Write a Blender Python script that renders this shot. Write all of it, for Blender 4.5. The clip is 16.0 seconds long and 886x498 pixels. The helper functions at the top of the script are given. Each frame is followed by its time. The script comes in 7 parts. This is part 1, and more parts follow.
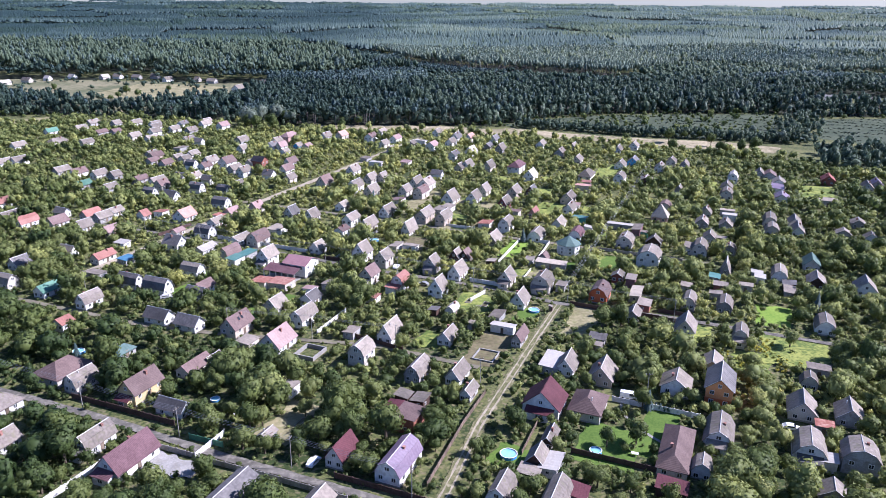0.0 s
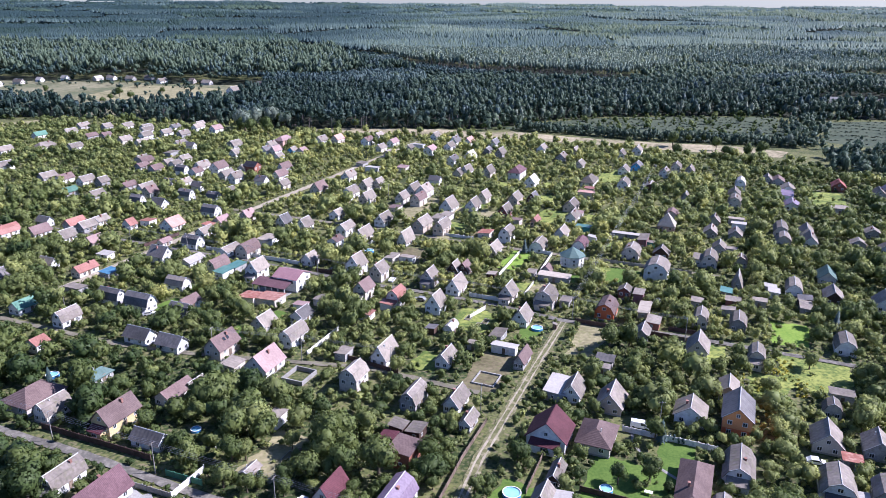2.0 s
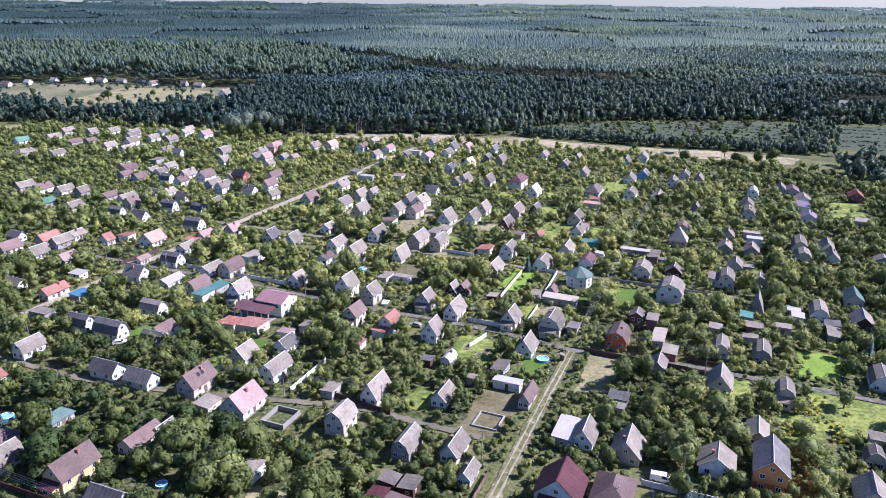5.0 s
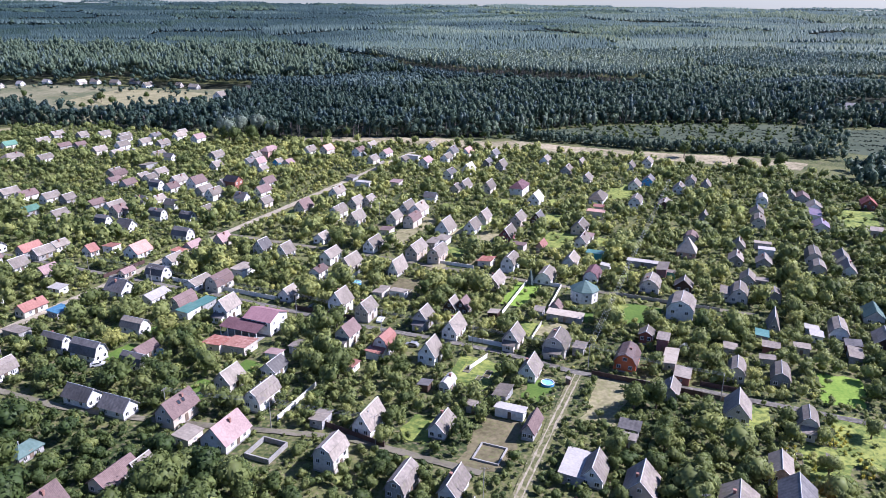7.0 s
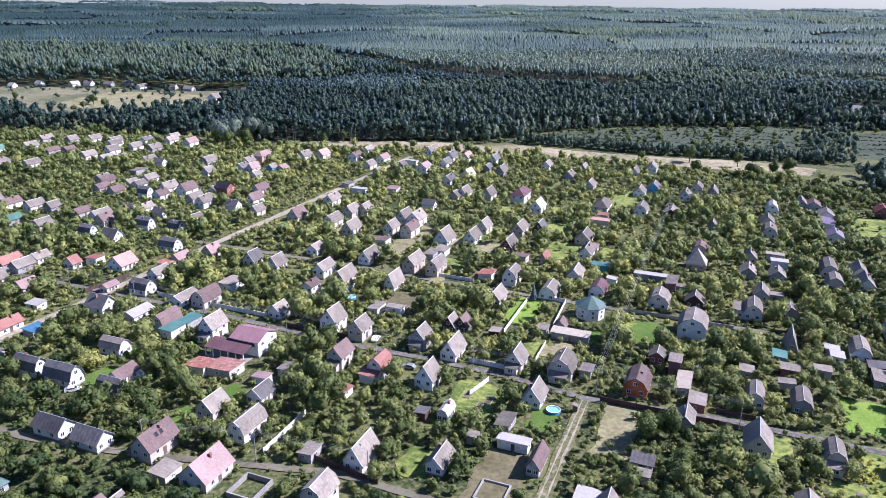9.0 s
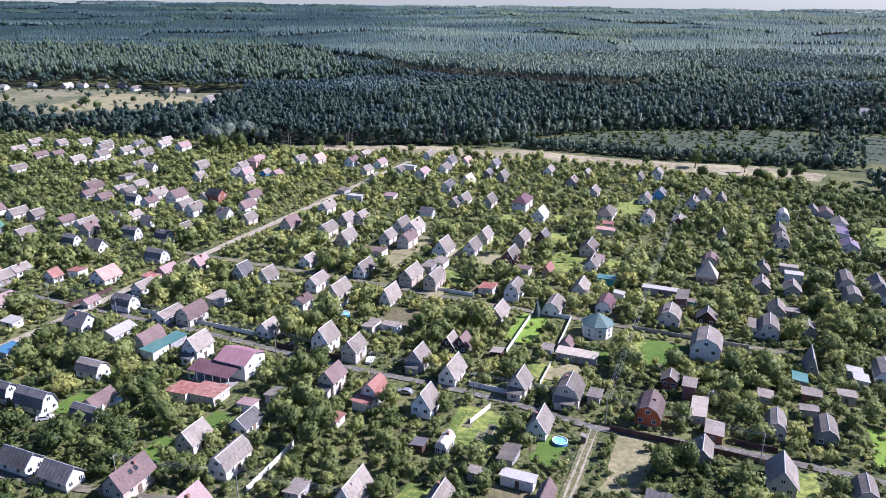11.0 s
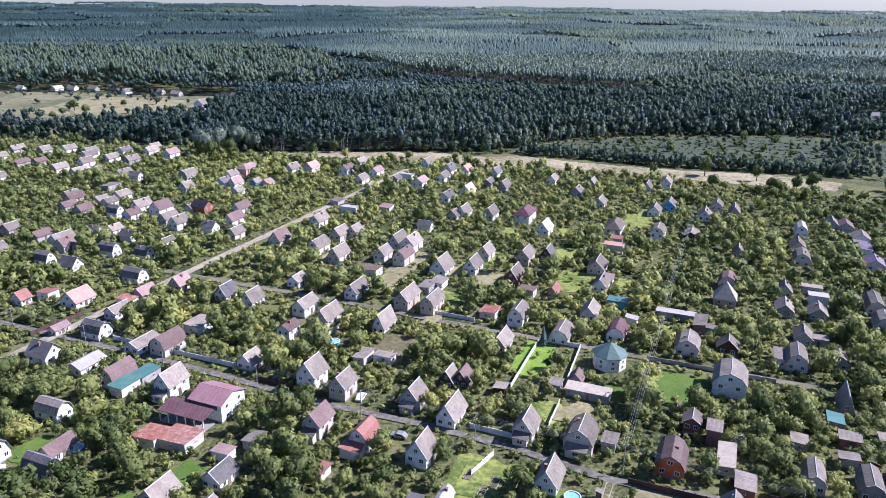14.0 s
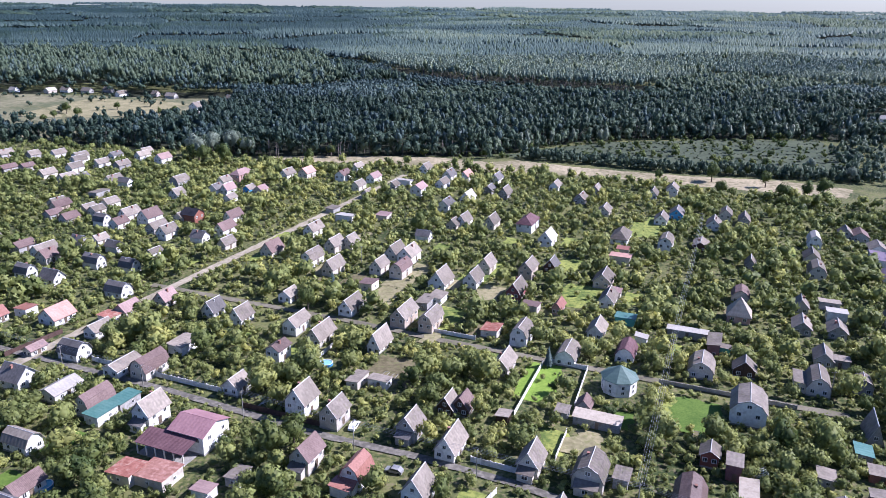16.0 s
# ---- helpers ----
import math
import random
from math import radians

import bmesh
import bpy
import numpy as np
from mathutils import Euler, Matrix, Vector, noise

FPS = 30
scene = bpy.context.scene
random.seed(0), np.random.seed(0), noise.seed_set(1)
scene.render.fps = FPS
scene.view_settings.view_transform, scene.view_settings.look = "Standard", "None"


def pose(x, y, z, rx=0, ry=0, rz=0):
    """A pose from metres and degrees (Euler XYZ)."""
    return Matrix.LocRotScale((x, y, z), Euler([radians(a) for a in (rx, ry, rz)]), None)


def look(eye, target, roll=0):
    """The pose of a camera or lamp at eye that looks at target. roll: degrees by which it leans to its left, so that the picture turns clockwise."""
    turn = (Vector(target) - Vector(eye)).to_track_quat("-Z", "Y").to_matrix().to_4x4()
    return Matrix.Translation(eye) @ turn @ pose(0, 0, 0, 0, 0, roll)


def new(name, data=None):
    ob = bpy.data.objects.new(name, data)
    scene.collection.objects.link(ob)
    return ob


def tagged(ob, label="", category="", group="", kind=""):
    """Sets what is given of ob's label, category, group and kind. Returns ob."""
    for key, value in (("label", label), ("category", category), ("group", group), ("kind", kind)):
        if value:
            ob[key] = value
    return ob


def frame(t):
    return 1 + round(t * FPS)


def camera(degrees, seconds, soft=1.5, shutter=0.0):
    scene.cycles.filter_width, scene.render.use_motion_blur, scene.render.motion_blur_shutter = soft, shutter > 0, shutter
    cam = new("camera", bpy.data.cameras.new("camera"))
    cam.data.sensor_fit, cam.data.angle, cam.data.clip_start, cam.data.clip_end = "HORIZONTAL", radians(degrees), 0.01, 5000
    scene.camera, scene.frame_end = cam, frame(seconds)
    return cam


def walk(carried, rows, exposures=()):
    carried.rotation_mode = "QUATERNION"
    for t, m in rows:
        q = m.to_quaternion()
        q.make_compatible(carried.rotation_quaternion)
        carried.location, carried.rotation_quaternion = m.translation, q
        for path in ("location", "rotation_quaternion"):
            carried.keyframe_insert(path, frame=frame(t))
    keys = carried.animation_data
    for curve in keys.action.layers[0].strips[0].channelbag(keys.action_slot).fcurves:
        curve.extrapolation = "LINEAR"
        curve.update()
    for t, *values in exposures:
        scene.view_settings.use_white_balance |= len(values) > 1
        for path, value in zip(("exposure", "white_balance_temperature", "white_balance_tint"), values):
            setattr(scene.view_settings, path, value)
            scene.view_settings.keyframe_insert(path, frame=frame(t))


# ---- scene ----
# A garden village seen from the air: the camera flies ahead at a steady height.
cam = camera(62.2, 16.0, soft=0.68)
# seconds, x, y, z, degrees down, lean, heading
ROWS = [
    (0.0, 0.00, 0.00, 105.0, 19.015, 0.500, 0.520),
    (2.0, 0.10, 14.65, 105.0, 18.994, 0.524, 0.421),
    (4.0, 0.21, 29.25, 105.0, 18.968, 0.548, 0.331),
    (6.0, 0.32, 43.79, 105.0, 18.938, 0.573, 0.249),
    (8.0, 0.42, 58.25, 105.0, 18.904, 0.597, 0.177),
    (10.0, 0.51, 72.66, 105.0, 18.866, 0.621, 0.113),
    (12.0, 0.62, 87.01, 105.0, 18.824, 0.645, 0.058),
    (14.0, 0.72, 101.30, 105.0, 18.777, 0.670, 0.012),
    (16.0, 0.83, 115.52, 105.0, 18.726, 0.694, -0.026),
]
walk(cam, [(t, pose(x, y, z, 90 - down, 0, head) @ pose(0, 0, 0, 0, 0, lean)) for t, x, y, z, down, lean, head in ROWS],
     [(0.0, 1.14, 4960, 27), (16.0, 1.06, 4960, 27)])

# ---- light ----
SUN_AZ, SUN_EL = 6.0, 41.0      # degrees: from +x towards +y, and above the horizon
sky_world = bpy.data.worlds.new("sky")
sky_world.use_nodes = True
wt = sky_world.node_tree
wt.nodes.clear()
sky = wt.nodes.new("ShaderNodeTexSky")
sky.sky_type, sky.sun_disc = "NISHITA", False
sky.sun_elevation, sky.sun_rotation = radians(SUN_EL), radians(90 - SUN_AZ)
sky.air_density, sky.dust_density, sky.ozone_density = 0.95, 0.3, 3.0
back = wt.nodes.new("ShaderNodeBackground")
back.inputs["Strength"].default_value = 0.057
wout = wt.nodes.new("ShaderNodeOutputWorld")
wt.links.new(sky.outputs[0], back.inputs["Color"])
wt.links.new(back.outputs[0], wout.inputs["Surface"])
scene.world = sky_world
sun_data = bpy.data.lights.new("sun", "SUN")
sun_data.energy, sun_data.angle, sun_data.color = 5.0, radians(0.6), (1.0, 0.87, 0.68)
sun = new("sun", sun_data)
sun_dir = Vector((math.cos(radians(SUN_AZ)) * math.cos(radians(SUN_EL)), math.sin(radians(SUN_AZ)) * math.cos(radians(SUN_EL)), math.sin(radians(SUN_EL))))
sun.matrix_world = look(sun_dir * 300, (0, 0, 0))


# ---- materials ----
def surface(name, dark, light, scale=2.0, rough=0.85, big=0.12, bump=0.3, metal=0.0, vary=0.0, stains=None, ribs=0.0, contrast=1.0):
    """Two scales of colour variation, optional stains, ribs along the local y axis, and bump."""
    m = bpy.data.materials.new(name)
    m.use_nodes = True
    nt = m.node_tree
    n, ln = nt.nodes, nt.links.new
    bsdf = n["Principled BSDF"]
    bsdf.inputs["Roughness"].default_value, bsdf.inputs["Metallic"].default_value = rough, metal
    bsdf.inputs["Specular IOR Level"].default_value = 0.5 if rough < 0.5 else 0.2
    tc = n.new("ShaderNodeTexCoord")
    info = n.new("ShaderNodeObjectInfo")
    off = n.new("ShaderNodeVectorMath")
    off.operation = "MULTIPLY_ADD"
    comb = n.new("ShaderNodeCombineXYZ")
    for k in range(3):
        ln(info.outputs["Random"], comb.inputs[k])
    ln(comb.outputs[0], off.inputs[0])
    off.inputs[1].default_value = (60, 90, 40)
    ln(tc.outputs["Object"], off.inputs[2])
    fine = n.new("ShaderNodeTexNoise")
    fine.inputs["Scale"].default_value, fine.inputs["Detail"].default_value = scale, 5
    coarse = n.new("ShaderNodeTexNoise")
    coarse.inputs["Scale"].default_value, coarse.inputs["Detail"].default_value = big, 4
    ln(off.outputs[0], fine.inputs["Vector"]), ln(off.outputs[0], coarse.inputs["Vector"])
    add = n.new("ShaderNodeMath")
    add.operation = "ADD"
    ln(fine.outputs["Fac"], add.inputs[0]), ln(coarse.outputs["Fac"], add.inputs[1])
    ramp = n.new("ShaderNodeMapRange")
    ramp.inputs["From Min"].default_value, ramp.inputs["From Max"].default_value = 1 - 0.25 / contrast, 1 + 0.25 / contrast
    ln(add.outputs[0], ramp.inputs["Value"])
    mix = n.new("ShaderNodeMix")
    mix.data_type = "RGBA"
    mix.inputs["A"].default_value, mix.inputs["B"].default_value = (*dark, 1), (*light, 1)
    ln(ramp.outputs[0], mix.inputs["Factor"])
    col = mix.outputs["Result"]
    if stains:
        st = n.new("ShaderNodeTexNoise")
        st.inputs["Scale"].default_value, st.inputs["Detail"].default_value = 0.8, 8
        ln(off.outputs[0], st.inputs["Vector"])
        sr = n.new("ShaderNodeMapRange")
        sr.inputs["From Min"].default_value, sr.inputs["From Max"].default_value, sr.inputs["To Max"].default_value = 0.52, 0.68, 0.75
        ln(st.outputs["Fac"], sr.inputs["Value"])
        smix = n.new("ShaderNodeMix")
        smix.data_type = "RGBA"
        ln(sr.outputs[0], smix.inputs["Factor"]), ln(col, smix.inputs["A"])
        smix.inputs["B"].default_value = (*stains, 1)
        col = smix.outputs["Result"]
    if vary:
        hsv = n.new("ShaderNodeHueSaturation")
        vr = n.new("ShaderNodeMapRange")
        vr.inputs["To Min"].default_value, vr.inputs["To Max"].default_value = 1 - vary, 1 + vary
        ln(info.outputs["Random"], vr.inputs["Value"]), ln(vr.outputs[0], hsv.inputs["Value"]), ln(col, hsv.inputs["Color"])
        col = hsv.outputs["Color"]
    ln(col, bsdf.inputs["Base Color"])
    b = n.new("ShaderNodeBump")
    b.inputs["Strength"].default_value, b.inputs["Distance"].default_value = bump, 0.05
    height = fine.outputs["Fac"]
    if ribs:
        wave = n.new("ShaderNodeTexWave")
        wave.bands_direction, wave.inputs["Distortion"].default_value = "Y", 0.2
        wave.inputs["Scale"].default_value = 0.314 / ribs
        ln(tc.outputs["Object"], wave.inputs["Vector"])
        height = wave.outputs["Fac"]
    ln(height, b.inputs["Height"]), ln(b.outputs[0], bsdf.inputs["Normal"])
    return m


def leaf_material(name, tones, lit=0.3, spread=0.18):
    """Foliage: tones are picked tree by tree by the attribute "tint", with light through the leaves."""
    m = bpy.data.materials.new(name)
    m.use_nodes = True
    n, ln = m.node_tree.nodes, m.node_tree.links.new
    n.clear()
    att = n.new("ShaderNodeAttribute")
    att.attribute_name = "tint"
    ramp = n.new("ShaderNodeValToRGB")
    ramp.color_ramp.interpolation = "LINEAR"
    els = ramp.color_ramp.elements
    els[0].color, els[1].color = (*tones[0], 1), (*tones[-1], 1)
    for k in range(1, len(tones) - 1):
        els.new(k / (len(tones) - 1)).color = (*tones[k], 1)
    ln(att.outputs["Fac"], ramp.inputs["Fac"])
    geo = n.new("ShaderNodeNewGeometry")
    hsv = n.new("ShaderNodeHueSaturation")
    vr = n.new("ShaderNodeMapRange")
    vr.inputs["To Min"].default_value, vr.inputs["To Max"].default_value = 1 - spread, 1 + spread
    ln(geo.outputs["Random Per Island"], vr.inputs["Value"]), ln(vr.outputs[0], hsv.inputs["Value"]), ln(ramp.outputs[0], hsv.inputs["Color"])
    dif = n.new("ShaderNodeBsdfPrincipled")
    dif.inputs["Roughness"].default_value, dif.inputs["Specular IOR Level"].default_value = 0.6, 0.25
    tr = n.new("ShaderNodeBsdfTranslucent")
    mx = n.new("ShaderNodeMixShader")
    mx.inputs[0].default_value = lit
    ln(hsv.outputs[0], dif.inputs["Base Color"]), ln(hsv.outputs[0], tr.inputs["Color"])
    ln(dif.outputs[0], mx.inputs[1]), ln(tr.outputs[0], mx.inputs[2])
    out = n.new("ShaderNodeOutputMaterial")
    ln(mx.outputs[0], out.inputs["Surface"])
    return m


MOSS = (0.16, 0.15, 0.10)
ROOF = {
    "grey": surface("weathered_asbestos_sheet", (0.135, 0.117, 0.101), (0.238, 0.205, 0.177), 1.5, 0.9, 0.3, 0.5, 0, 0.25, MOSS, 1.13),
    "pale": surface("pale_asbestos_sheet", (0.199, 0.172, 0.144), (0.302, 0.26, 0.219), 1.5, 0.9, 0.3, 0.5, 0, 0.15, (0.19, 0.17, 0.135), 1.13),
    "slate": surface("dark_slate_sheet", (0.086, 0.08, 0.079), (0.155, 0.144, 0.139), 1.5, 0.6, 0.3, 0.5, 0, 0.2, None, 1.13),
    "black": surface("black_tile", (0.02, 0.02, 0.025), (0.05, 0.045, 0.05), 2, 0.5, 0.3, 0.5, 0, 0, None, 0.35),
    "mauve": surface("brown_metal_tile", (0.121, 0.083, 0.077), (0.185, 0.131, 0.12), 2, 0.75, 0.25, 0.5, 0, 0.2, None, 0.35),
    "brown": surface("dark_brown_tile", (0.08, 0.055, 0.05), (0.14, 0.10, 0.09), 2, 0.55, 0.25, 0.5, 0, 0.1, None, 0.35),
    "plum": surface("plum_metal_tile", (0.092, 0.048, 0.055), (0.148, 0.083, 0.091), 2, 0.7, 0.25, 0.6, 0, 0.1, None, 0.35),
    "lilac": surface("lilac_metal_sheet", (0.149, 0.106, 0.153), (0.228, 0.17, 0.222), 2, 0.45, 0.25, 0.4, 0, 0.1, None, 1.1),
    "rose": surface("rose_metal_sheet", (0.269, 0.149, 0.162), (0.362, 0.211, 0.222), 2, 0.5, 0.25, 0.4, 0, 0.05, None, 1.1),
    "maroon": surface("maroon_metal_tile", (0.066, 0.022, 0.028), (0.105, 0.038, 0.046), 2, 0.75, 0.25, 0.5, 0, 0.15, None, 0.35),
    "pink": surface("faded_pink_sheet", (0.225, 0.155, 0.145), (0.315, 0.22, 0.205), 2, 0.6, 0.25, 0.4, 0, 0.15, None, 1.1),
    "red": surface("red_metal_sheet", (0.21, 0.095, 0.075), (0.30, 0.15, 0.12), 2, 0.5, 0.25, 0.4, 0, 0.15, None, 1.1),
    "orange": surface("orange_clay_tile", (0.36, 0.21, 0.17), (0.46, 0.29, 0.24), 2, 0.7, 0.25, 0.4, 0, 0.1, None, 0.35),
    "rust": surface("rusty_red_sheet", (0.21, 0.08, 0.06), (0.33, 0.15, 0.115), 1.2, 0.8, 0.3, 0.5, 0, 0.1, (0.42, 0.28, 0.22), 1.1),
    "redrust": surface("faded_red_sheet", (0.25, 0.12, 0.09), (0.36, 0.19, 0.15), 1.2, 0.8, 0.3, 0.5, 0, 0.1, (0.5, 0.3, 0.25), 1.1),
    "brickroof": surface("dark_red_tile", (0.16, 0.05, 0.04), (0.26, 0.09, 0.07), 2, 0.7, 0.3, 0.5, 0, 0.1, None, 0.35),
    "green": surface("green_metal_sheet", (0.07, 0.15, 0.11), (0.12, 0.22, 0.16), 2, 0.5, 0.3, 0.4, 0, 0.2, None, 1.1),
    "teal": surface("teal_metal_sheet", (0.06, 0.15, 0.13), (0.11, 0.21, 0.185), 2, 0.45, 0.3, 0.4, 0, 0.15, None, 1.1),
    "greyteal": surface("grey_teal_metal_sheet", (0.085, 0.135, 0.12), (0.125, 0.18, 0.165), 2, 0.55, 0.3, 0.4, 0, 0.05, None, 1.1),
    "blue": surface("blue_metal_sheet", (0.045, 0.115, 0.19), (0.08, 0.18, 0.27), 2, 0.5, 0.3, 0.4, 0, 0.1, None, 1.1),
    "white": surface("white_sheet", (0.313, 0.292, 0.266), (0.428, 0.4, 0.369), 2, 0.6, 0.3, 0.3, 0, 0.08, (0.34, 0.31, 0.27), 1.1),
    "cream": surface("cream_sheet", (0.346, 0.296, 0.236), (0.453, 0.392, 0.319), 2, 0.7, 0.3, 0.3, 0, 0.1, (0.3, 0.26, 0.2), 1.1),
}
WALL = {
    "white": surface("whitewashed_wall", (0.64, 0.625, 0.60), (0.80, 0.785, 0.76), 1.2, 0.85, 0.3, 0.2, 0, 0.08, (0.52, 0.49, 0.45)),
    "cream": surface("cream_brick_wall", (0.48, 0.44, 0.38), (0.62, 0.57, 0.50), 3, 0.9, 0.3, 0.3, 0, 0.15, (0.40, 0.36, 0.30)),
    "beige": surface("beige_wall", (0.42, 0.35, 0.28), (0.54, 0.46, 0.38), 3, 0.9, 0.3, 0.3, 0, 0.12, (0.36, 0.29, 0.23)),
    "grey": surface("grey_block_wall", (0.26, 0.255, 0.25), (0.40, 0.39, 0.38), 2.5, 0.9, 0.3, 0.4, 0, 0.2, (0.2, 0.18, 0.16)),
    "dark": surface("dark_timber_wall", (0.055, 0.035, 0.028), (0.11, 0.07, 0.055), 3, 0.8, 0.3, 0.4, 0, 0.25),
    "brick": surface("red_brick_wall", (0.20, 0.08, 0.06), (0.32, 0.14, 0.10), 5, 0.9, 0.3, 0.4, 0, 0.15),
    "brickpink": surface("pale_brick_wall", (0.38, 0.24, 0.21), (0.50, 0.34, 0.30), 5, 0.9, 0.3, 0.4, 0, 0.1),
    "orange": surface("orange_brick_wall", (0.58, 0.23, 0.085), (0.72, 0.34, 0.14), 5, 0.85, 0.3, 0.3, 0, 0.05),
    "redorange": surface("red_orange_brick_wall", (0.46, 0.105, 0.04), (0.58, 0.17, 0.065), 5, 0.85, 0.3, 0.3),
    "yellow": surface("yellow_wall", (0.50, 0.39, 0.20), (0.61, 0.50, 0.28), 3, 0.85, 0.3, 0.3),
    "plumwall": surface("brown_plum_wall", (0.15, 0.08, 0.085), (0.24, 0.14, 0.14), 4, 0.85, 0.3, 0.3, 0, 0.1),
    "maroonwall": surface("maroon_wall", (0.18, 0.06, 0.065), (0.26, 0.10, 0.10), 4, 0.85, 0.3, 0.3),
    "blue": surface("blue_painted_wall", (0.08, 0.30, 0.55), (0.14, 0.40, 0.66), 3, 0.8, 0.3, 0.3),
    "teal": surface("teal_painted_wall", (0.08, 0.30, 0.27), (0.14, 0.40, 0.36), 3, 0.8, 0.3, 0.3),
}
CAP = surface("galvanised_ridge", (0.38, 0.375, 0.37), (0.54, 0.53, 0.52), 3, 0.5, 0.4, 0.2)
FRAME = surface("white_window_frame", (0.62, 0.61, 0.58), (0.78, 0.77, 0.75), 6, 0.6, 0.5, 0.1)
TIMBER = surface("weathered_timber", (0.10, 0.075, 0.055), (0.22, 0.17, 0.13), 4, 0.85, 0.4, 0.4, 0, 0.25)
CONCRETE = surface("concrete", (0.22, 0.212, 0.197), (0.36, 0.345, 0.32), 2.5, 0.9, 0.3, 0.4, 0, 0.12, (0.24, 0.22, 0.19))
LIME = surface("white_concrete_wall", (0.62, 0.60, 0.57), (0.76, 0.74, 0.71), 2.0, 0.9, 0.3, 0.3, 0, 0.1, (0.42, 0.40, 0.36))
SOOT = surface("chimney_brick", (0.20, 0.10, 0.08), (0.34, 0.19, 0.15), 6, 0.9, 0.5, 0.4, 0, 0.2)
ASPHALT = surface("worn_asphalt", (0.09, 0.083, 0.07), (0.18, 0.166, 0.142), 0.8, 0.9, 0.12, 0.3, 0, 0, (0.24, 0.22, 0.18))
DIRT = surface("trodden_dirt_lane", (0.12, 0.108, 0.078), (0.22, 0.195, 0.145), 0.8, 0.95, 0.15, 0.4, 0, 0, (0.11, 0.12, 0.05))
SAND = surface("sandy_track", (0.22, 0.19, 0.135), (0.40, 0.35, 0.265), 0.9, 0.95, 0.15, 0.4, 0, 0, (0.24, 0.22, 0.12))
TRACK = surface("worn_grass_track", (0.075, 0.085, 0.03), (0.19, 0.175, 0.085), 0.9, 0.95, 0.12, 0.5, 0, 0, (0.34, 0.30, 0.2))
LAWN = surface("mown_lawn", (0.065, 0.115, 0.018), (0.115, 0.175, 0.03), 1.6, 0.9, 0.2, 0.4)
VIVID = surface("vivid_lawn", (0.13, 0.215, 0.026), (0.215, 0.30, 0.045), 1.2, 0.9, 0.15, 0.5)
BRIGHT = surface("sunlit_meadow_grass", (0.10, 0.14, 0.03), (0.27, 0.29, 0.068), 0.7, 0.9, 0.09, 0.6, 0, 0, (0.06, 0.09, 0.025), 0, 1.6)
DRY = surface("dry_grass", (0.17, 0.155, 0.08), (0.33, 0.29, 0.165), 0.7, 0.95, 0.08, 0.5, 0, 0, (0.16, 0.17, 0.06))
FIELD = surface("mown_field", (0.10, 0.11, 0.055), (0.24, 0.215, 0.13), 0.2, 0.95, 0.02, 0.4, 0, 0, (0.09, 0.11, 0.05), 0, 1.3)
SOIL = surface("bare_soil", (0.095, 0.083, 0.043), (0.195, 0.165, 0.095), 0.9, 0.95, 0.12, 0.5, 0, 0, (0.15, 0.16, 0.06))
MARSH = surface("marsh_grass", (0.04, 0.054, 0.032), (0.085, 0.098, 0.06), 0.25, 0.95, 0.03, 0.5, 0, 0, (0.07, 0.10, 0.045))
TAN = surface("ripe_field", (0.19, 0.165, 0.095), (0.40, 0.335, 0.22), 0.35, 0.95, 0.035, 0.4, 0, 0, (0.15, 0.16, 0.075), 0, 1.4)
GROUND = surface("garden_ground", (0.033, 0.05, 0.015), (0.135, 0.14, 0.05), 0.9, 0.95, 0.05, 0.6, 0, 0, (0.20, 0.165, 0.10), 0, 1.7)
PAINT_WHITE = surface("white_car_paint", (0.74, 0.74, 0.74), (0.80, 0.80, 0.80), 2, 0.25, 0.5, 0.02)
TYRE = surface("tyre_rubber", (0.02, 0.02, 0.02), (0.035, 0.035, 0.035), 8, 0.8, 0.5, 0.1)
WATER = surface("pool_water", (0.20, 0.43, 0.52), (0.30, 0.54, 0.62), 0.8, 0.08, 0.4, 0.1)
POOL = surface("blue_pool_liner", (0.06, 0.22, 0.50), (0.10, 0.30, 0.60), 3, 0.5, 0.5, 0.1)
WIRE = surface("aluminium_wire", (0.34, 0.34, 0.34), (0.48, 0.48, 0.48), 5, 0.4, 0.5, 0.05, 0.6)
BARK = surface("bark", (0.07, 0.055, 0.04), (0.15, 0.12, 0.09), 5, 0.95, 0.6, 0.5)
LEAF = leaf_material("orchard_leaves", [(0.058, 0.088, 0.026), (0.09, 0.122, 0.034), (0.13, 0.16, 0.044), (0.18, 0.208, 0.064), (0.235, 0.262, 0.08), (0.30, 0.317, 0.096), (0.38, 0.375, 0.105)], 0.37, 0.25)
# distance haze is put into these two ramps as extra blue
WOOD = leaf_material("hazed_woodland_leaves", [(0.03, 0.056, 0.048), (0.052, 0.084, 0.060), (0.09, 0.128, 0.080), (0.14, 0.18, 0.11), (0.19, 0.23, 0.125)], 0.3, 0.1)
PINE = leaf_material("hazed_pine_needles", [(0.034, 0.061, 0.062), (0.058, 0.093, 0.091), (0.096, 0.141, 0.127), (0.148, 0.197, 0.154), (0.205, 0.25, 0.178)], 0.25, 0.1)
SEDGE = leaf_material("sedge", [(0.05, 0.07, 0.043), (0.068, 0.09, 0.055), (0.09, 0.115, 0.07)], 0.25)
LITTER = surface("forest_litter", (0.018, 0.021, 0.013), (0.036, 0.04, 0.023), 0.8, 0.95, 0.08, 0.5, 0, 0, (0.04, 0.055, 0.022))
glass = bpy.data.materials.new("window_glass")
glass.use_nodes = True
gb = glass.node_tree.nodes["Principled BSDF"]
gb.inputs["Base Color"].default_value, gb.inputs["Roughness"].default_value = (0.03, 0.035, 0.04, 1), 0.06


